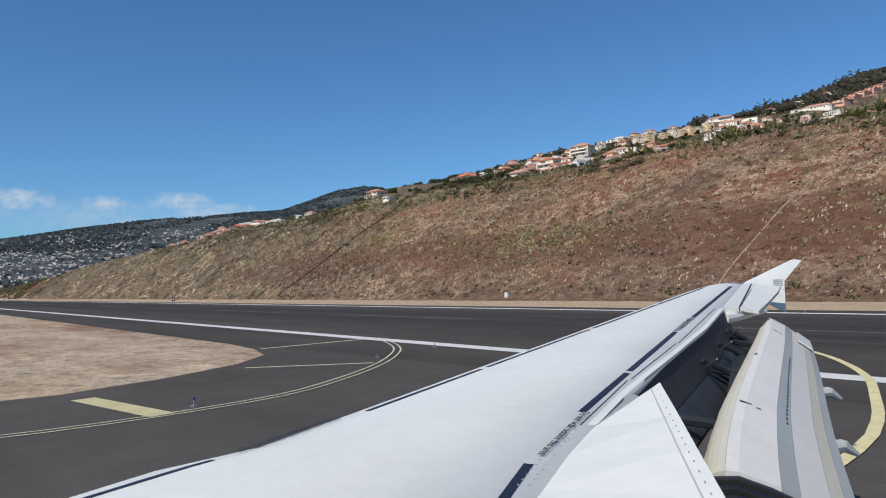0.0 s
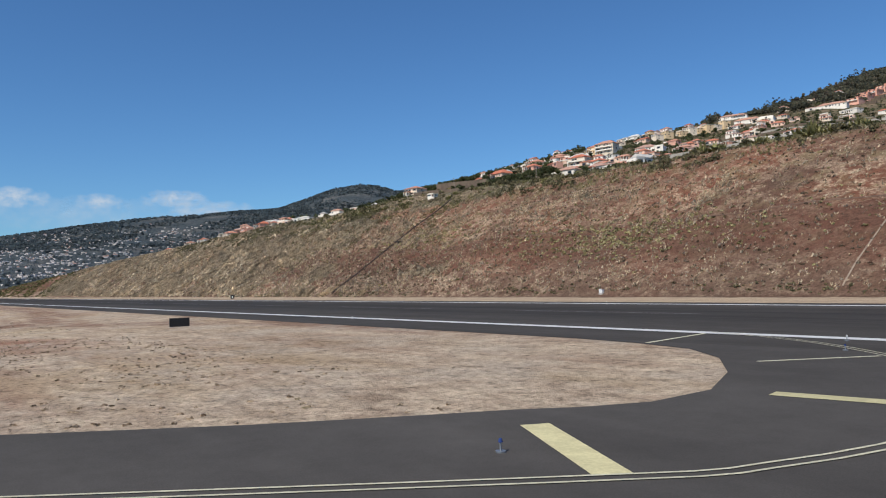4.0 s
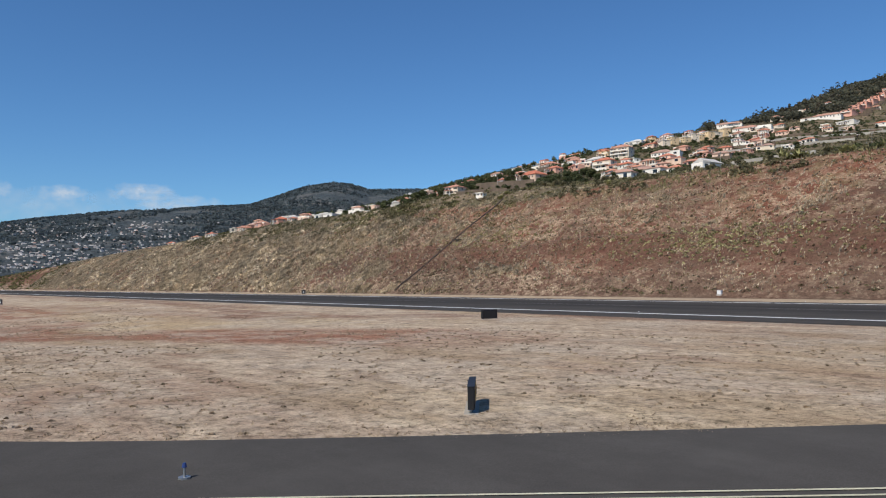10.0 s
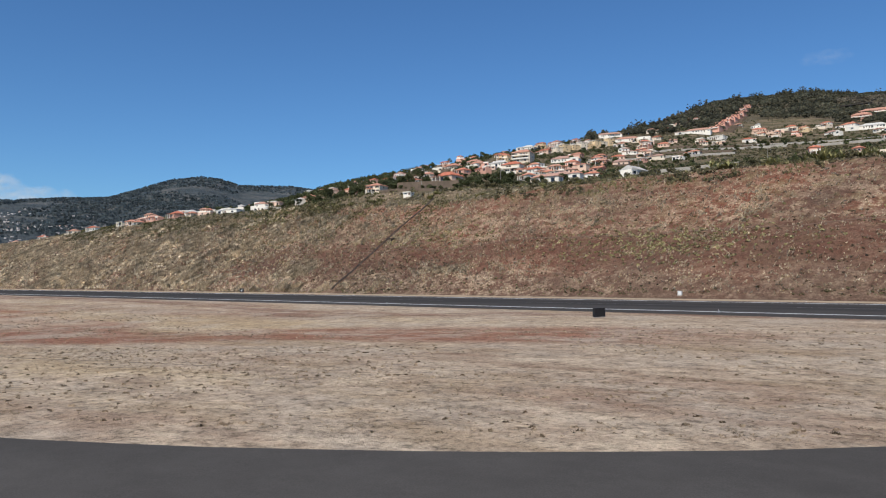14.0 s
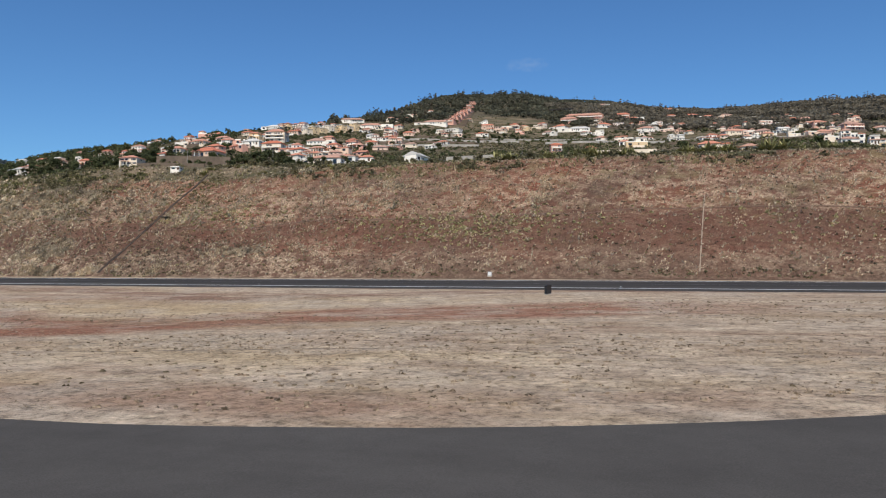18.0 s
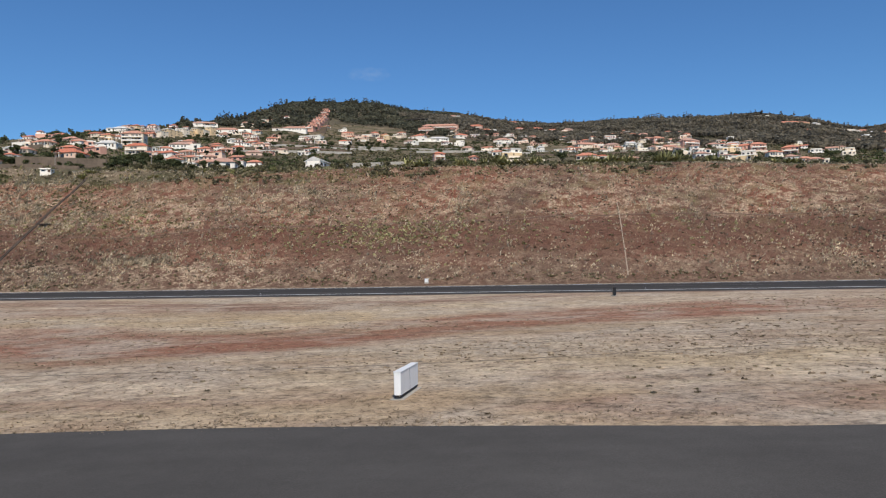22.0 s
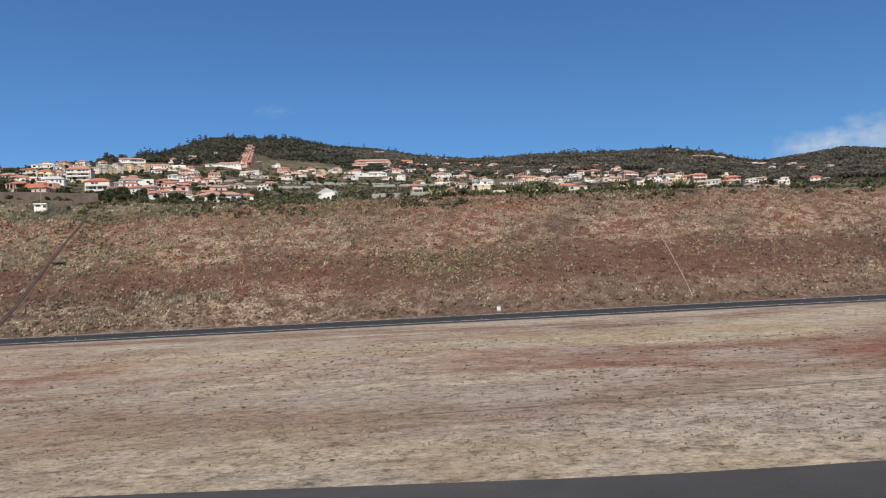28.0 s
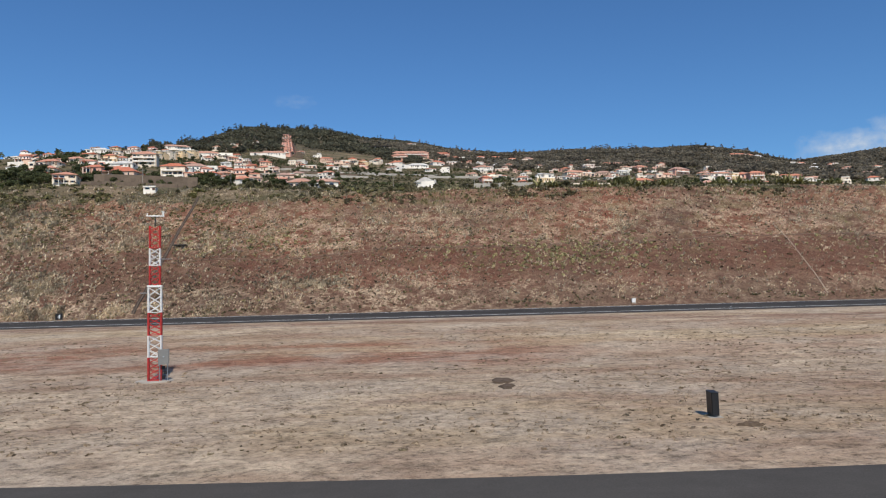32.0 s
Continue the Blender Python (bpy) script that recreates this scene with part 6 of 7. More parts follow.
for k in range(10):
    plant_tree("pine", tr.uniform(-420, -330), tr.uniform(226, 262), tr.uniform(0.4, 0.62))
count = 0
while count < 300:
    x, y = tr.uniform(-520, 330), tr.uniform(190, 760)
    if not clear_of_homes(x, y) or float(waves(x, y, 45, 1.3)) + tr.uniform(-0.4, 0.4) < 0.05:
        continue
    if x > -240 and tr.random() < 0.5:
        continue
    kind = tr.choice(("broad", "broad", "pine", "shrub", "shrub", "shrub") if x < -240 else ("broad", "shrub", "shrub", "shrub"))
    plant_tree(kind, x, y, tr.uniform(0.6, 1.1) * (0.55 if kind == "pine" else 0.85))
    count += 1
for k in range(110):
    x, y = tr.uniform(-420, 110), tr.uniform(170, 205)
    if not -362 < x < -296:
        plant_tree("shrub", x, y, tr.uniform(0.5, 1.2))
# thin trees on the skyline of the hills
for k in range(70):
    a = radians(tr.choice((tr.uniform(-20, -12), tr.uniform(-19, -13), tr.uniform(-20, -5), tr.uniform(14, 25))))
    r = (tr.uniform(1380, 1690) if a > radians(-14) else tr.uniform(1000, 1330))
    plant_tree("eucalyptus", -138 + r * math.sin(a), -115 + r * math.cos(a), tr.uniform(0.4, 0.85))

# the woods: crowns past counting
a = np.radians(rng.uniform(-34, 36, 34000))
r = rng.uniform(760, 1720, 34000)
x, y = -138 + r * np.sin(a), -115 + r * np.cos(a)
jig = waves(x, y, 37, 0.4) + 0.5 * waves(x, y, 13, 1.1)
k = (r + 130 * jig + 0.5 * np.abs(x + 330) > 1090) & (np.abs(x + 380) + 0.3 * np.abs(y - 1000) > 26)
for hx, hy, _ in HOMES:
    k &= np.hypot(x - hx, y - hy) > 15
x, y = x[k], y[k]
p = on_ground(x, y)
p[:, 2] += 2.0 + 3.0 * patches(x, y, 40, 71)
west = np.degrees(np.arctan2(x + 138, y + 115)) + 3.0 * waves(x, y, 90, 0.3) < -4
for side, leaf, label in ((west, HILL_LEAF, "dense dark woodland covering the hill"), (~west, EUCALYPT, "grey-brown open woodland on the hill")):
    balls("hill_woods", label, "woods", p[side], rng.uniform(1.9, 4.1, int(side.sum())), 8, leaf, 0.85, 0.6)
# the ragged line of tall trees along the hill's crest
a = np.concatenate([rng.uniform(-23, -6, 900), rng.uniform(8, 27, 640), rng.uniform(-6, 8, 220)])
far = np.interp(a, [-60, -30, -24, -17, -10], [700, 800, 950, 1400, 1700])
r = far - rng.uniform(-20, 120, len(a))
x, y = -138 + r * np.sin(np.radians(a)), -115 + r * np.cos(np.radians(a))
k = patches(x, y, 60, 91) > 0.47
a, x, y = a[k], x[k], y[k]
tall = (0.32 + 1.7 * patches(x, y, 45, 57) ** 2) * rng.uniform(0.6, 1.4, len(x))
for lift, wide in ((2.5, 1.2), (6.5, 1.0), (10.0, 0.7)):
    for west, leaf in ((True, HILL_LEAF), (False, EUCALYPT)):
        q = (a < -4) == west
        p = on_ground(x[q], y[q])
        p[:, 2] += lift * tall[q]
        balls("crest_trees", "tall ragged trees along the crest of the hill", "trees", p, wide * rng.uniform(2.0, 3.4, int(q.sum())), 16, leaf, 1.3, 0.36)
# dark trees along the ridge towards the coast
a = np.radians(rng.uniform(-51, -29, 1500))
r = rng.uniform(520, 770, 1500)
x, y = -138 + r * np.sin(a), -115 + r * np.cos(a)
k = patches(x, y, 55, 23) > 0.47
for hx, hy, _ in HOMES:
    k &= np.hypot(x - hx, y - hy) > 11
p = on_ground(x[k], y[k])
p[:, 2] += rng.uniform(0.8, 3.6, len(p))
balls("ridge_trees", "dark trees along the ridge towards the coast", "trees", p, rng.uniform(1.4, 3.4, len(p)), 34, LEAF, 1.15, 0.27)
# garden trees past counting
x, y = scatter(5200, -560, 420, 186, 900, lambda x, y: smooth(0.42, 0.62, patches(x, y, 60, 17)) * (1 - 0.55 * smooth(-300, -200, x)))
k = np.ones(len(x), bool)
for hx, hy, _ in HOMES:
    k &= np.hypot(x - hx, y - hy) > 8
p = on_ground(x[k], y[k])
p[:, 2] += 1.0
balls("garden_trees", "dark green garden trees among the houses", "trees", p, rng.uniform(1.1, 2.6, int(k.sum())), 36, LEAF, 0.9, 0.28)
x, y = scatter(16000, -420, 260, 186, 620, lambda x, y: smooth(0.55, 0.64, patches(x, y, 45, 44)))
k = np.ones(len(x), bool)
for hx, hy, _ in HOMES:
    k &= np.hypot(x - hx, y - hy) > 6
tufts("garden_plots", "bright green garden and banana plots between the houses", "garden plants", on_ground(x[k], y[k]), rng.uniform(0.7, 1.8, int(k.sum())), 8, PLOT, 0.8, 0.22)
# scrub and gardens between the houses
x, y = scatter(40000, -640, 420, 168, 1000, lambda x, y: np.clip(0.5 + 0.3 * (y < 300) + 0.8 * waves(x, y, 33, 1.7), 0.05, 1) * np.clip(1.3 - y / 1100, 0.3, 1))
k = np.ones(len(x), bool)
for hx, hy, _ in HOMES:
    k &= np.hypot(x - hx, y - hy) > 7
k &= (x < -346) | (x > -294) | (y < 178) | (y > 202)
x, y = x[k], y[k]
balls("village_scrub", "green and brown scrub between the houses", "scrub", on_ground(x, y), rng.uniform(0.7, 2.2, len(x)), 8, WEED, 0.75, 0.46)
# bushes on the left ridge towards the coast
x, y = scatter(3500, -1500, -420, 172, 330, lambda x, y: np.clip(0.4 + 0.7 * waves(x, y, 40, 0.1), 0.05, 1))
balls("ridge_bushes", "dark bushes on the ridge towards the coast", "bushes", on_ground(x, y), rng.uniform(1.0, 3.2, len(x)), 14, LEAF, 0.8, 0.36)
# woods on the far coast, in leaves tinted for haze
a = np.radians(rng.uniform(-93, -44, 30000))
r = rng.uniform(1800, 3950, 30000)
x, y = -60 + r * np.sin(a), -90 + r * np.cos(a)
k = waves(x, y, 170, 2.6) + 0.6 * waves(x, y, 60, 0.2) + rng.uniform(-0.4, 0.4, len(x)) > -0.15
x, y = x[k], y[k]
p = on_ground(x, y)
p = p[(p[:, 2] > 150) | (rng.uniform(0, 1, len(p)) < 0.12)]
p[:, 2] += 2
balls("coast_woods", "haze-tinted woods on the distant coastal hills", "woods", p, rng.uniform(3, 8, len(p)), 6, HAZY_COAST_LEAF, 0.7, 0.58)


# ---- low clouds far behind the hills ----
def cloud(az, el, wide, tall, seed, thick=0.8):
    """A flat bank of thin cloud beyond the land, facing the airfield."""
    r = 4780
    m, n, l, b = material("thin_cloud", 1.0)
    co = n.new("ShaderNodeTexCoord")
    mp = n.new("ShaderNodeMapping")
    mp.inputs["Location"].default_value = (seed, seed * 0.7, 0)
    mp.inputs["Scale"].default_value = (wide / tall * 0.8, 1.0, 1)
    l.new(co.outputs["UV"], mp.inputs["Vector"])
    puff = noise_node(n, l, mp.outputs[0], 3.4, 10, 0.6)
    sep = n.new("ShaderNodeSeparateXYZ")
    l.new(co.outputs["UV"], sep.inputs[0])
    # fade towards the card's edge
    fade = None
    for axis in (0, 1):
        q = ramp_node(n, l, sep.outputs[axis], [(0.0, grey(0)), (0.25, grey(0.7)), (0.5, grey(1)), (0.75, grey(0.7)), (1.0, grey(0))])
        fade = q if fade is None else mix_node(n, l, 1.0, fade, q, "MULTIPLY")
    body = ramp_node(n, l, mix_node(n, l, 1.0, puff, fade, "MULTIPLY"), [(0.22, grey(0)), (0.40, grey(0.38 * thick)), (0.66, grey(thick))])
    e, t, mx = n.new("ShaderNodeEmission"), n.new("ShaderNodeBsdfTransparent"), n.new("ShaderNodeMixShader")
    e.inputs["Color"].default_value, e.inputs["Strength"].default_value = (0.72, 0.78, 0.85, 1), 0.85
    l.new(body, mx.inputs[0])
    l.new(t.outputs[0], mx.inputs[1])
    l.new(e.outputs[0], mx.inputs[2])
    l.new(mx.outputs[0], n["Material Output"].inputs["Surface"])
    me = bpy.data.meshes.new("cloud")
    me.from_pydata([(-wide / 2, 0, -tall / 2), (wide / 2, 0, -tall / 2), (wide / 2, 0, tall / 2), (-wide / 2, 0, tall / 2)], [], [(0, 1, 2, 3)])
    uv = me.uv_layers.new()
    for i, q in enumerate(((0, 0), (1, 0), (1, 1), (0, 1))):
        uv.data[i].uv = q
    me.materials.append(m)
    ob = new("cloud", me)
    a = radians(az)
    ob.matrix_basis = pose(-100 + r * math.sin(a), -90 + r * math.cos(a), r * math.tan(radians(el)), 0, 0, -az)
    ob.visible_shadow = False
    return tagged(ob, "thin white cloud low over the distant hills", "cloud", kind="structure")


cloud(-81.6, 6.7, 640, 190, 1.3, 0.95)
cloud(-76.0, 6.5, 420, 150, 4.1, 0.8)
cloud(-70.8, 6.8, 620, 170, 7.7, 0.9)
cloud(-68.2, 5.8, 800, 230, 5.2, 0.85)
cloud(-77.0, 5.6, 2000, 330, 2.9, 0.35)
cloud(31.5, 10.0, 1000, 330, 9.2, 0.8)
cloud(38.0, 10.4, 1500, 420, 3.4, 1.0)
cloud(-10.0, 15.4, 420, 150, 5.5, 0.14)


# ---- the airliner's wing, standing where the walk begins ----
WING_PAINT = plain("white_wing_paint", (0.69, 0.70, 0.665), 0.42, vary=0.08, scale=0.8)
FENCE_PAINT = plain("bright_white_fence_paint", (0.90, 0.90, 0.88), 0.35, vary=0.04)
WING_GREY = plain("light_grey_flap_paint", (0.70, 0.69, 0.65), 0.5, vary=0.10, scale=1.2)
BAND_GREY = plain("mid_grey_band", (0.42, 0.45, 0.45), 0.5, vary=0.12, scale=1.5)
NAVY = plain("dark_navy_marking", (0.02, 0.025, 0.045), 0.5, vary=0.1)
# near-black colour stands in for the shade inside the open bay
SHADED_BAY = plain("shaded_wing_bay", (0.035, 0.04, 0.05), 0.6, vary=0.4)
CREAM_NOSE = plain("cream_flap_nose", (0.60, 0.58, 0.48), 0.45, vary=0.1)
ALUMINIUM = plain("bare_aluminium_edge", (0.62, 0.63, 0.64), 0.3, 0.9, vary=0.1)
RUBBER = plain("black_tyre_rubber", (0.02, 0.02, 0.02), 0.85, vary=0.2)


def skin_z(f):
    """Height of the upper skin at f metres out from the cabin window."""
    return 4.1 - 0.0893 * (14.8 - f)


def skin_top(x, f):
    """Height of the upper skin's curved face at a plan point."""
    t = (x - lead_x(f)) / (rear_x(f) - lead_x(f))
    return skin_z(f) + float(np.interp(t, [0.0, 0.012, 0.04, 0.12, 0.45, 1.0], [-0.16, -0.06, 0, 0.012, 0.02, 0.0])) + 0.0035


AIRCRAFT = thing("aircraft_wing", "white airliner wing with lowered flaps and a raised spoiler", "aircraft wing", m=Matrix(((0.6142, -0.7891, 0, -1.297), (0.7891, 0.6142, 0, -30.803), (0, 0, 1, 0), (0, 0, 0, 1))))


def lead_x(f):
    return float(np.interp(f, [1.2, 3.0, 4.1, 4.38, 4.55, 4.75, 14.15, 14.6], [-4.2, -2.9, -2.10, -1.88, -1.62, -1.35, 4.97, 5.55]))


def rear_x(f):
    return float(np.interp(f, [1.2, 3.83, 4.35, 5.0, 5.9, 6.57, 7.52, 9.17, 10.92, 14.6], [-0.6, 0.46, 0.68, 0.97, 1.42, 1.79, 2.34, 3.27, 4.16, 6.0]))


def panel(rows, thick, mat, name, parent, label=""):
    """A plate from rows of (x, f, z) corners, left edge and right edge, with a thickness."""
    v = [p for a, b in rows for p in (a, b)]
    n = len(rows)
    low = [(x, f, z - thick) for x, f, z in v]
    f_ = []
    for i in range(n - 1):
        k = 2 * i
        f_ += [(k, k + 1, k + 3, k + 2), (2 * n + k + 1, 2 * n + k, 2 * n + k + 2, 2 * n + k + 3), (k, k + 2, 2 * n + k + 2, 2 * n + k), (k + 1, 2 * n + k + 1, 2 * n + k + 3, k + 3)]
    f_ += [(0, 2 * n, 2 * n + 1, 1), (2 * n - 2, 2 * n - 1, 4 * n - 1, 4 * n - 2)]
    return part(name, Build().add(v + low, f_), mat, parent, label)


def wing_box():
    """Upper and lower skin with a rounded leading edge."""
    prof = [(0.0, -0.16), (0.012, -0.06), (0.04, 0.0), (0.12, 0.012), (0.45, 0.02), (1.0, 0.0), (1.0, -0.16), (0.5, -0.42), (0.12, -0.34), (0.02, -0.24)]
    v, f = [], []
    stations = [1.2, 2.2, 3.0, 3.6, 4.0, 4.4, 4.8, 5.5, 7, 9, 11, 12.5, 13.6, 14.3, 14.6]
    for s in stations:
        a, b = lead_x(s), rear_x(s)
        sc = 1.2 - 0.055 * s
        v += [(a + (b - a) * t, s, skin_z(s) + h * (sc if h < 0 else 1)) for t, h in prof]
    n = len(prof)
    for i in range(len(stations) - 1):
        f += [(i * n + j, i * n + (j + 1) % n, (i + 1) * n + (j + 1) % n, (i + 1) * n + j) for j in range(n)]
    f += [tuple(range(n))[::-1], tuple((len(stations) - 1) * n + j for j in range(n))]
    me = Build().add(v, f).mesh("wing_skin", WING_PAINT)
    me.polygons.foreach_set("use_smooth", [True] * len(me.polygons))
    return part("wing_skin", me, None, AIRCRAFT)


wing_box()


def stripe(a, b, w, name="marking_line"):
    """A dark painted dash on the skin between two plan points."""
    (x0, f0), (x1, f1) = a, b
    d = Vector((x1 - x0, f1 - f0)).normalized() * w / 2
    rows = []
    for k in np.linspace(0, 1, 9):
        x, f = x0 + (x1 - x0) * k, f0 + (f1 - f0) * k
        rows.append(((x - d.y, f + d.x, skin_top(x - d.y, f + d.x)), (x + d.y, f - d.x, skin_top(x + d.y, f - d.x))))
    panel(rows, 0.003, NAVY, name, AIRCRAFT)


def along(t):
    """Plan point on the rear walkway line, t metres out."""
    return (float(np.interp(t, [3.0, 3.83, 4.35, 5.38, 6.71, 8.89, 10.08, 13.93], [-0.25, 0.20, 0.48, 0.97, 1.66, 2.80, 3.43, 5.48])), t)


for t0, t1 in ((2.4, 4.33), (5.42, 6.68), (6.76, 8.87), (10.02, 13.95)):
    stripe(along(t0), along(t1), 0.06)


def front(t):
    return (lead_x(t) + 0.17, t)


for t0, t1 in ((3.4, 4.55), (5.6, 7.0), (7.1, 9.2), (9.3, 11.4), (11.5, 13.8)):
    stripe(front(t0), front(t1), 0.045)


for t in np.arange(4.0, 5.0, 0.08):
    for off in (0.10, 0.16):
        q = (rear_x(t) - off, t)
        part("rivet", Build().bar((q[0], q[1], skin_top(*q) - 0.004), (q[0], q[1], skin_top(*q) + 0.0015), 0.008, 6), BAND_GREY, AIRCRAFT)


def legend(t0, x, f, size, turn):
    text = bpy.data.curves.new("legend", "FONT")
    text.body, text.size, text.extrude = t0, size, 0.0008
    text.materials.append(NAVY)
    n = new("legend", text)
    n.parent, n.matrix_basis = AIRCRAFT, Matrix.Translation((x, f, skin_top(x, f) + 0.014)) @ Matrix.Rotation(0.0891, 4, "X") @ Matrix.Rotation(radians(turn), 4, "Z")
    return n


legend("Do not walk outside this area", 0.99, 5.38, 0.086, 244)
legend("Do not walk outside this area", -1.31, 4.64, 0.076, 55.5)
# a small worn legend between the outer dashes, too small to read
for t in np.arange(8.98, 9.95, 0.085):
    p = along(float(t))
    stripe((p[0] - 0.05, t - 0.02), (p[0] + 0.05, t + 0.03), 0.028, "legend_bar")
# rear spar behind the spoiler bay with metal lip; its dark is painted shade
panel([((rear_x(t) - 0.01, t, skin_z(t) - 0.03), (rear_x(t) + 0.16, t, skin_z(t) - 0.40)) for t in (4.4, 5.0, 6, 7, 8, 9, 10, 11.0)], 0.06, SHADED_BAY, "spoiler_bay", AIRCRAFT, "dark open spoiler bay")
panel([((rear_x(t) + 0.12, t, skin_z(t) - 0.38), (rear_x(t) + 0.42, t, skin_z(t) - 0.62)) for t in (6.4, 7, 8, 9, 10, 10.9)], 0.04, SHADED_BAY, "bay_floor", AIRCRAFT, "dark floor of the bay")
panel([((rear_x(t) - 0.05, t, skin_z(t) + 0.006), (rear_x(t) + 0.015, t, skin_z(t) + 0.002)) for t in (5.1, 5.9, 6.57, 7.52, 9.17, 10.9)], 0.03, WING_PAINT, "bay_lip", AIRCRAFT, "white lip of the bay")
for t0, t1 in ((5.1, 6.4), (6.45, 8.1), (8.15, 10.9)):
    stripe((rear_x(t0) - 0.10, t0), (rear_x(t1) - 0.12, t1), 0.010, "panel_joint")
for t in (8.3, 9.3, 10.3):
    part("actuator", Build().bar((rear_x(t) + 0.12, t, skin_z(t) - 0.22), (rear_x(t) + 0.42, t + 0.1, skin_z(t) - 0.36), 0.035), SHADED_BAY, AIRCRAFT)
    part("hose", Build().bar((rear_x(t) + 0.1, t - 0.5, skin_z(t) - 0.16), (rear_x(t) + 0.16, t, skin_z(t) - 0.3), 0.012), STEEL, AIRCRAFT)
# hinged slot cover beside the raised spoiler
panel([((1.00, 5.02, 3.235), (1.06, 4.98, 3.225)), ((1.50, 5.95, 3.31), (1.57, 5.90, 3.28))], 0.03, BAND_GREY, "slot_bracket", AIRCRAFT, "grey metal slot bracket")


# fixed outer part and aileron
def hinge_x(t):
    return float(np.interp(t, [11.0, 13.64, 14.55], [4.42, 5.74, 6.12]))


panel([((rear_x(t) - 0.02, t, skin_z(t) + 0.002), (hinge_x(t), t, skin_z(t) - 0.01)) for t in (11.0, 12.5, 13.64, 14.5)], 0.07, WING_PAINT, "fixed_trailing_panel", AIRCRAFT)
panel([((hinge_x(t) + 0.02, t, skin_z(t) - 0.012), (hinge_x(t) + w, t, skin_z(t) - 0.07)) for t, w in ((11.05, 0.30), (12.5, 0.42), (13.64, 0.50), (14.55, 0.58))], 0.05, WING_PAINT, "aileron", AIRCRAFT)
stripe((hinge_x(11.1) + 0.01, 11.1), (hinge_x(14.5) + 0.01, 14.5), 0.02, "panel_joint")
tip = Build().bar((4.15, 10.9, 3.60), (4.75, 11.35, 3.66), 0.09, 10, 0.075).bar((4.75, 11.35, 3.66), (5.10, 11.6, 3.66), 0.075, 10, 0.02)
part("outer_track_fairing", tip, WING_GREY, AIRCRAFT, "pale pointed fairing at the flap's outer end")
# raised inner spoiler, hinged on the skin
sp_rows = [((0.98, 4.98, 3.235), (1.61, 5.55, 3.45)), ((0.72, 4.42, 3.195), (1.46, 4.65, 3.37)), ((0.50, 3.90, 3.145), (1.35, 4.03, 3.32)), ((0.22, 3.25, 3.09), (1.23, 3.30, 3.25)), ((-0.1, 2.5, 3.02), (1.1, 2.5, 3.18))]
sp = panel(sp_rows, 0.035, WING_PAINT, "spoiler", AIRCRAFT, "raised white spoiler panel")
line = [tuple(b[i] - (b[i] - a[i]) * 0.10 / (b[0] - a[0]) + (0.004 if i == 2 else 0) for i in range(3)) for a, b in sp_rows]
panel([(p, (p[0] + 0.008, p[1], p[2] + 0.003)) for p in line], 0.003, BAND_GREY, "rivet_line", sp)
for (ax, ay, az_), (bx, by, bz) in zip(line, line[1:]):
    for q in np.arange(0.1, 1.0, 0.2):
        x, y, z = ax + (bx - ax) * q + 0.045, ay + (by - ay) * q, az_ + (bz - az_) * q + 0.012
        part("rivet", Build().bar((x, y, z - 0.006), (x, y, z + 0.0015), 0.005, 6), BAND_GREY, sp)


def flap_row(t, k):
    """Plan and height across the lowered flap, k from nose (0) to trailing edge (1)."""
    x0 = float(np.interp(t, [4.0, 5.21, 5.7, 6.83, 8.51, 10.33, 12.0], [1.25, 1.77, 1.97, 2.50, 3.37, 4.33, 5.18]))
    x1 = float(np.interp(t, [4.0, 5.84, 6.83, 8.46, 9.62, 11.14, 12.0], [2.36, 3.16, 3.59, 4.345, 4.90, 5.59, 5.96]))
    drop = float(np.interp(k, [0, 0.04, 0.10, 0.2, 0.5, 1.0], [-0.44, -0.36, -0.31, -0.29, -0.42, -0.72]))
    return (x0 + (x1 - x0) * k, t, skin_z(t) + drop)


def flap_strip(name, ks, rows, mat, label="", lift=0.0, thick=0.05, parent=None):
    """A curved strip of the flap between the first and last of ks."""
    top = [tuple(np.add(flap_row(t, k), (0, 0, lift))) for t in rows for k in ks]
    n, c = len(rows), len(ks)
    low = [(x, y, z - thick) for x, y, z in top]
    f = []
    for i in range(n - 1):
        for j in range(c - 1):
            q = (i * c + j, i * c + j + 1, (i + 1) * c + j + 1, (i + 1) * c + j)
            f += [q, tuple(n * c + v for v in q[::-1])]
        f += [(i * c, (i + 1) * c, n * c + (i + 1) * c, n * c + i * c), (i * c + c - 1, n * c + i * c + c - 1, n * c + (i + 1) * c + c - 1, (i + 1) * c + c - 1)]
    for i in (0, n - 1):
        f += [(i * c + j, i * c + j + 1, n * c + i * c + j + 1, n * c + i * c + j) for j in range(c - 1)]
    return part(name, Build().add(top + low, f), mat, parent or AIRCRAFT, label)


flap_rows = [5.0, 5.6, 6.2, 7.0, 8.0, 9.2, 10.4, 11.4, 11.8]
rear_rows = [4.2, 4.7] + flap_rows
flap_strip("flap_nose", [0.0, 0.02, 0.045, 0.08, 0.12, 0.165], flap_rows, CREAM_NOSE, "cream rounded flap nose")
skin = flap_strip("flap_upper_skin", [0.167, 0.25, 0.35, 0.43, 0.505], flap_rows, WING_GREY)
band = flap_strip("flap_grey_band", [0.507, 0.56, 0.62], flap_rows, BAND_GREY, "mid grey walkway band")
flap_strip("flap_rear_skin", [0.622, 0.72, 0.82], rear_rows, WING_GREY)
flap_strip("flap_joint", [0.822, 0.87, 0.92], rear_rows, CREAM_NOSE, "tan joint before the tab")
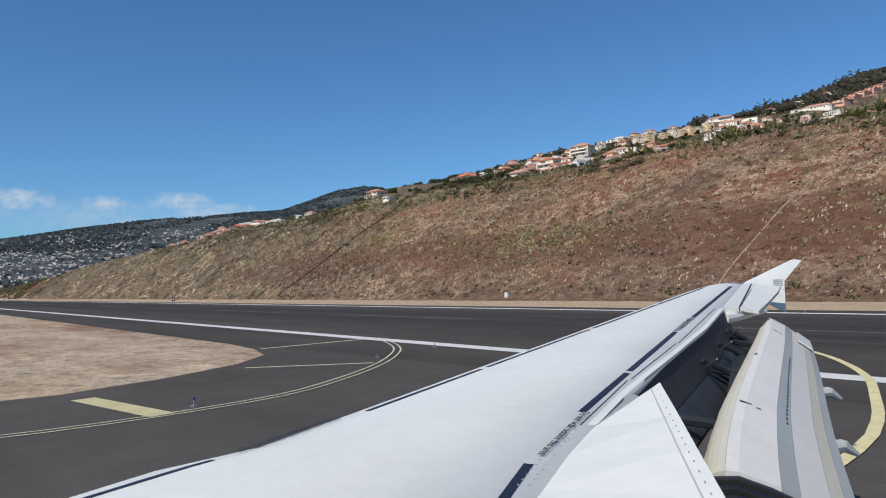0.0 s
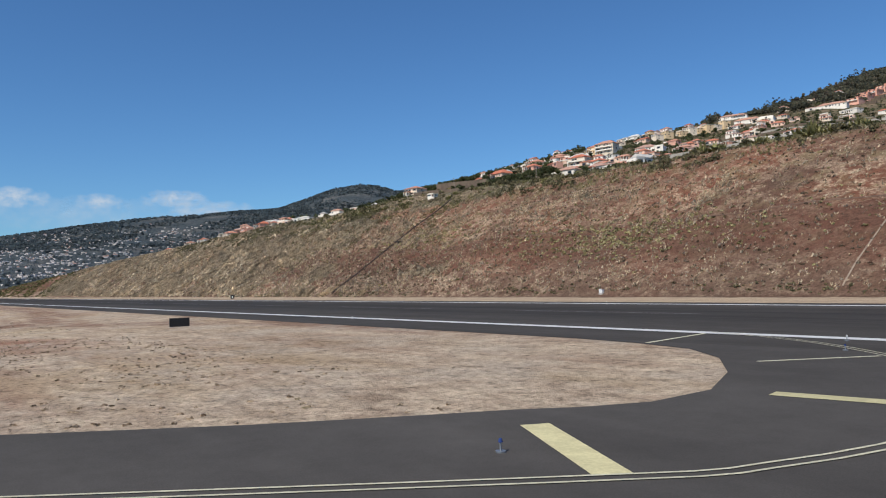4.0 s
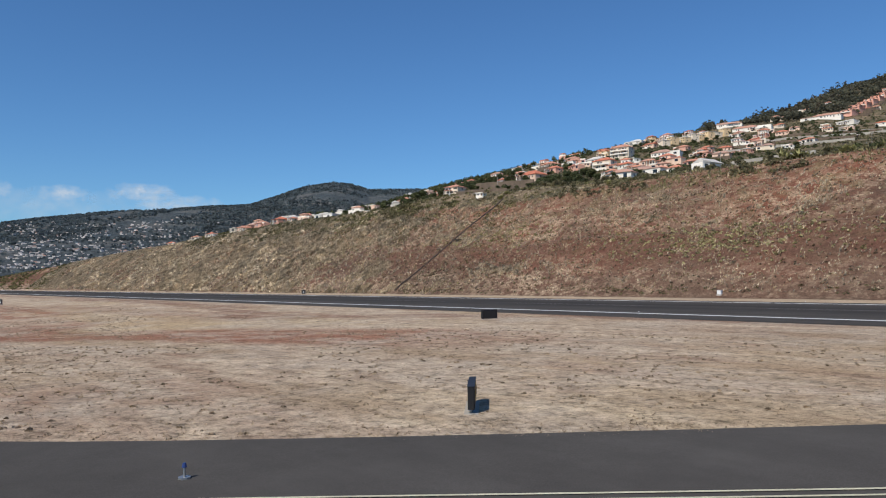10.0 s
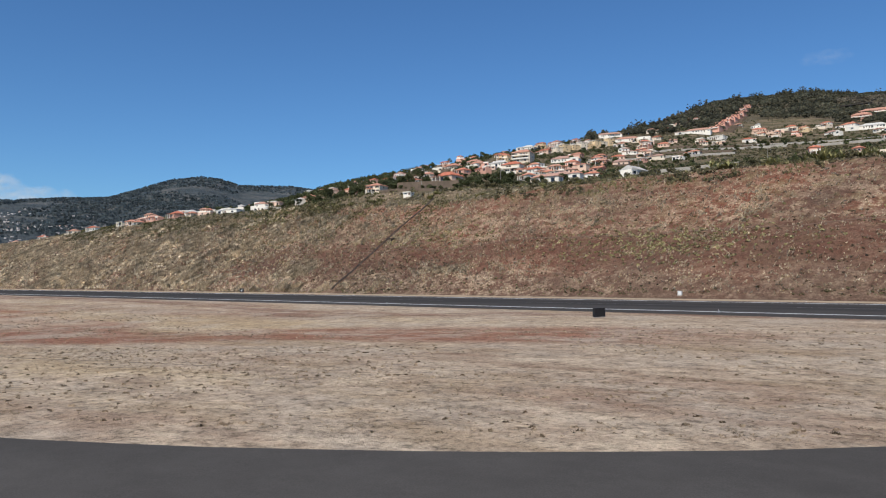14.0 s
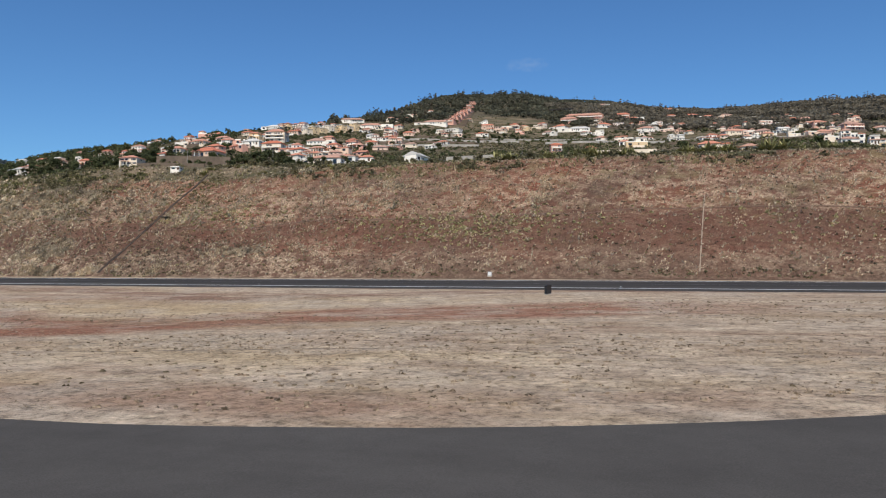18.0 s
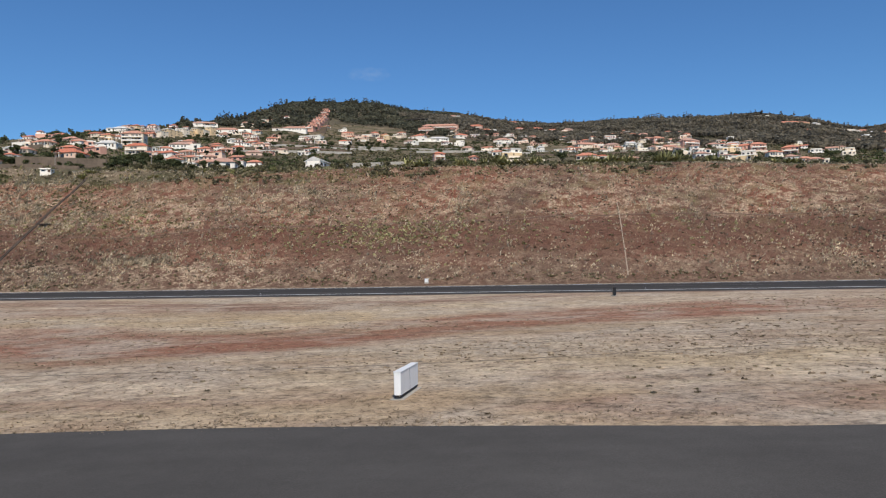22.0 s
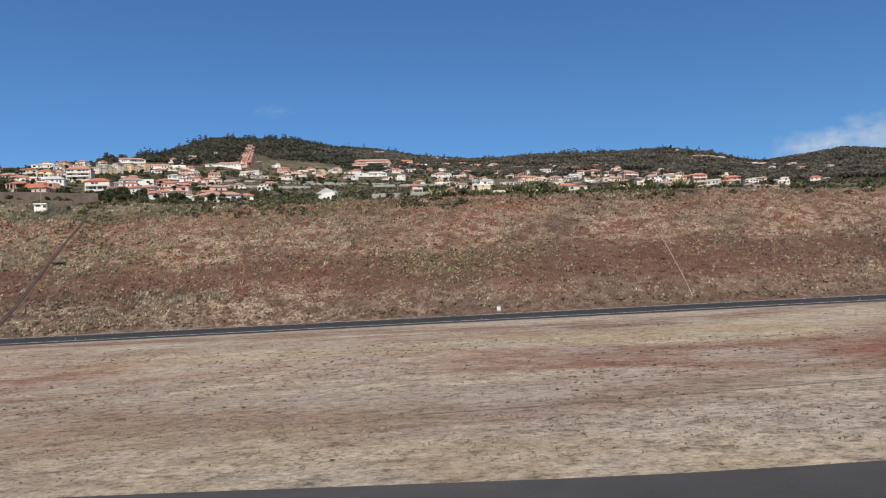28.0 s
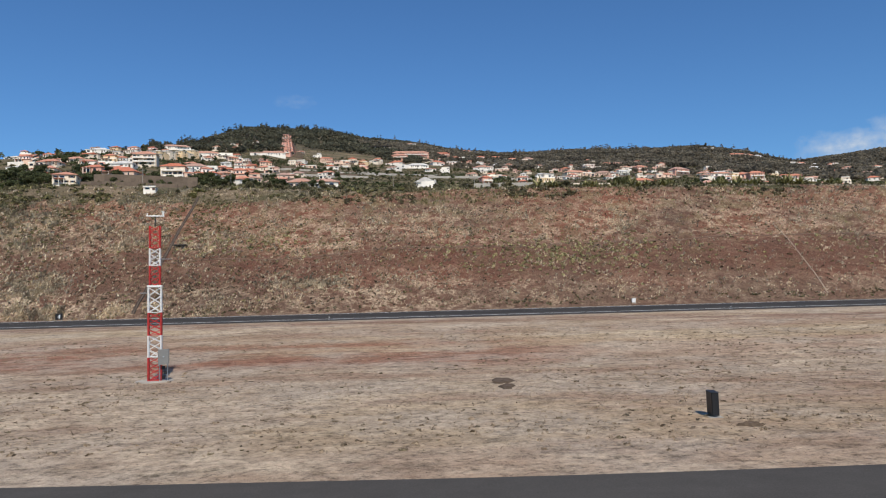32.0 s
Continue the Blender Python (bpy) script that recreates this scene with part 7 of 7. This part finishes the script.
# the band's grey stands in for shade along the trailing edge
flap_strip("flap_trailing_edge", [0.922, 0.96, 1.0], rear_rows, BAND_GREY, "shaded grey trailing edge")
seal = flap_strip("flap_seal", [0.0, 0.1, 0.25, 0.45, 0.62], [4.3, 4.6, 4.985], NAVY, "dark ribbed rubber flap seal", -0.02)
for t in (4.5, 4.66, 4.82):
    flap_strip("seal_rib", [0.1, 0.25, 0.45, 0.6], [t, t + 0.04], RUBBER, "", 0.012, 0.03, seal)
# dark marks on the flap and worn bars of writing on its grey band
for t, k0, k1 in ((8.9, 0.06, 0.2), (6.75, 0.20, 0.30), (6.7, 0.34, 0.38), (10.9, 0.30, 0.38), (10.85, 0.42, 0.45)):
    flap_strip("dark_mark", [k0, k1], [t, t + 0.05 * (1 if k1 - k0 > 0.1 else 0.5)], NAVY, "", 0.006, 0.004, skin)
for t in np.arange(6.6, 9.4, 0.14):
    flap_strip("legend_bar", [0.585, 0.60], [float(t), float(t) + 0.07], NAVY, "", 0.006, 0.004, band)
flap_strip("flap_end_rib", [0.05, 0.2, 0.5, 0.8], [11.8, 11.86], ALUMINIUM, "", 0.0, 0.14)
flap_strip("flap_tab", [0.72, 0.98], [11.0, 11.7], WING_PAINT, "white tab at the flap's outer corner", 0.05, 0.03)
for t in (6.9, 8.9):
    a = Vector(flap_row(t, 0.95))
    fairing = Build().bar(a - Vector((0.5, 0, 0.12)), a + Vector((0.12, 0, -0.08)), 0.07, 8, 0.06).bar(a + Vector((0.12, 0, -0.08)), a + Vector((0.26, 0, -0.17)), 0.06, 8, 0.02)
    part("flap_track_fairing", fairing, BAND_GREY, AIRCRAFT, "grey pointed flap track fairing")
for t in (6.6, 8.6, 10.4):
    p0, p1 = (rear_x(t) + 0.14, t, skin_z(t) - 0.38), flap_row(t, 0.03)
    part("flap_link", Build().bar(p0, (p1[0], p1[1], p1[2] - 0.08), 0.05), SHADED_BAY, AIRCRAFT)
# door between the bay and the flap, its shade painted dark
panel([((rear_x(8.0) + 0.28, 7.6, 3.02), (flap_row(7.9, 0.02)[0] + 0.05, 7.9, 2.92)), ((rear_x(9.6) + 0.2, 9.4, 3.24), (flap_row(9.7, 0.02)[0] + 0.05, 9.7, 3.14))], 0.05, SHADED_BAY, "flap_door", AIRCRAFT, "dark panel between wing and flap")


# wing tip fence, above and below the tip
def plate(outline, f0, f1):
    n = len(outline)
    return Build().add([(x, f0, z) for x, z in outline] + [(x, f1, z) for x, z in outline], [tuple(range(n)), tuple(range(2 * n - 1, n - 1, -1))] + [(i, n + i, n + (i + 1) % n, (i + 1) % n) for i in range(n)])


fence = part("winglet", plate([(6.02, 4.05), (7.06, 4.515), (7.13, 4.535), (7.27, 4.51), (6.90, 4.10), (6.90, 3.93), (6.20, 3.92)], 14.80, 14.87), FENCE_PAINT, AIRCRAFT, "white wing tip fence")
part("lower_fence", plate([(6.30, 3.915), (6.90, 3.925), (6.90, 3.47), (6.55, 3.66)], 14.80, 14.86), FENCE_PAINT, fence, "lower blade of the fence")
for q in range(4):
    part("louvre", Build().box(6.66, 6.86, 14.792, 14.797, 4.02 + 0.035 * q, 4.032 + 0.035 * q), BAND_GREY, fence)
# main gear leg under the inner wing
leg = part("gear_leg", Build().bar((-0.9, 2.4, 0.55), (-0.9, 2.2, 2.9), 0.13, 8), STEEL, AIRCRAFT, "steel landing gear leg")
part("gear_door", Build().box(-1.5, -0.3, 2.62, 2.68, 0.9, 2.6), WING_PAINT, leg)
for q in (2.05, 2.75):
    wheel = part("wheel", Build().bar((-0.9, q - 0.19, 0.61), (-0.9, q + 0.19, 0.61), 0.575, 20), RUBBER, AIRCRAFT)
    part("hub", Build().bar((-0.9, q - 0.21, 0.61), (-0.9, q + 0.21, 0.61), 0.27, 12), STEEL, wheel)
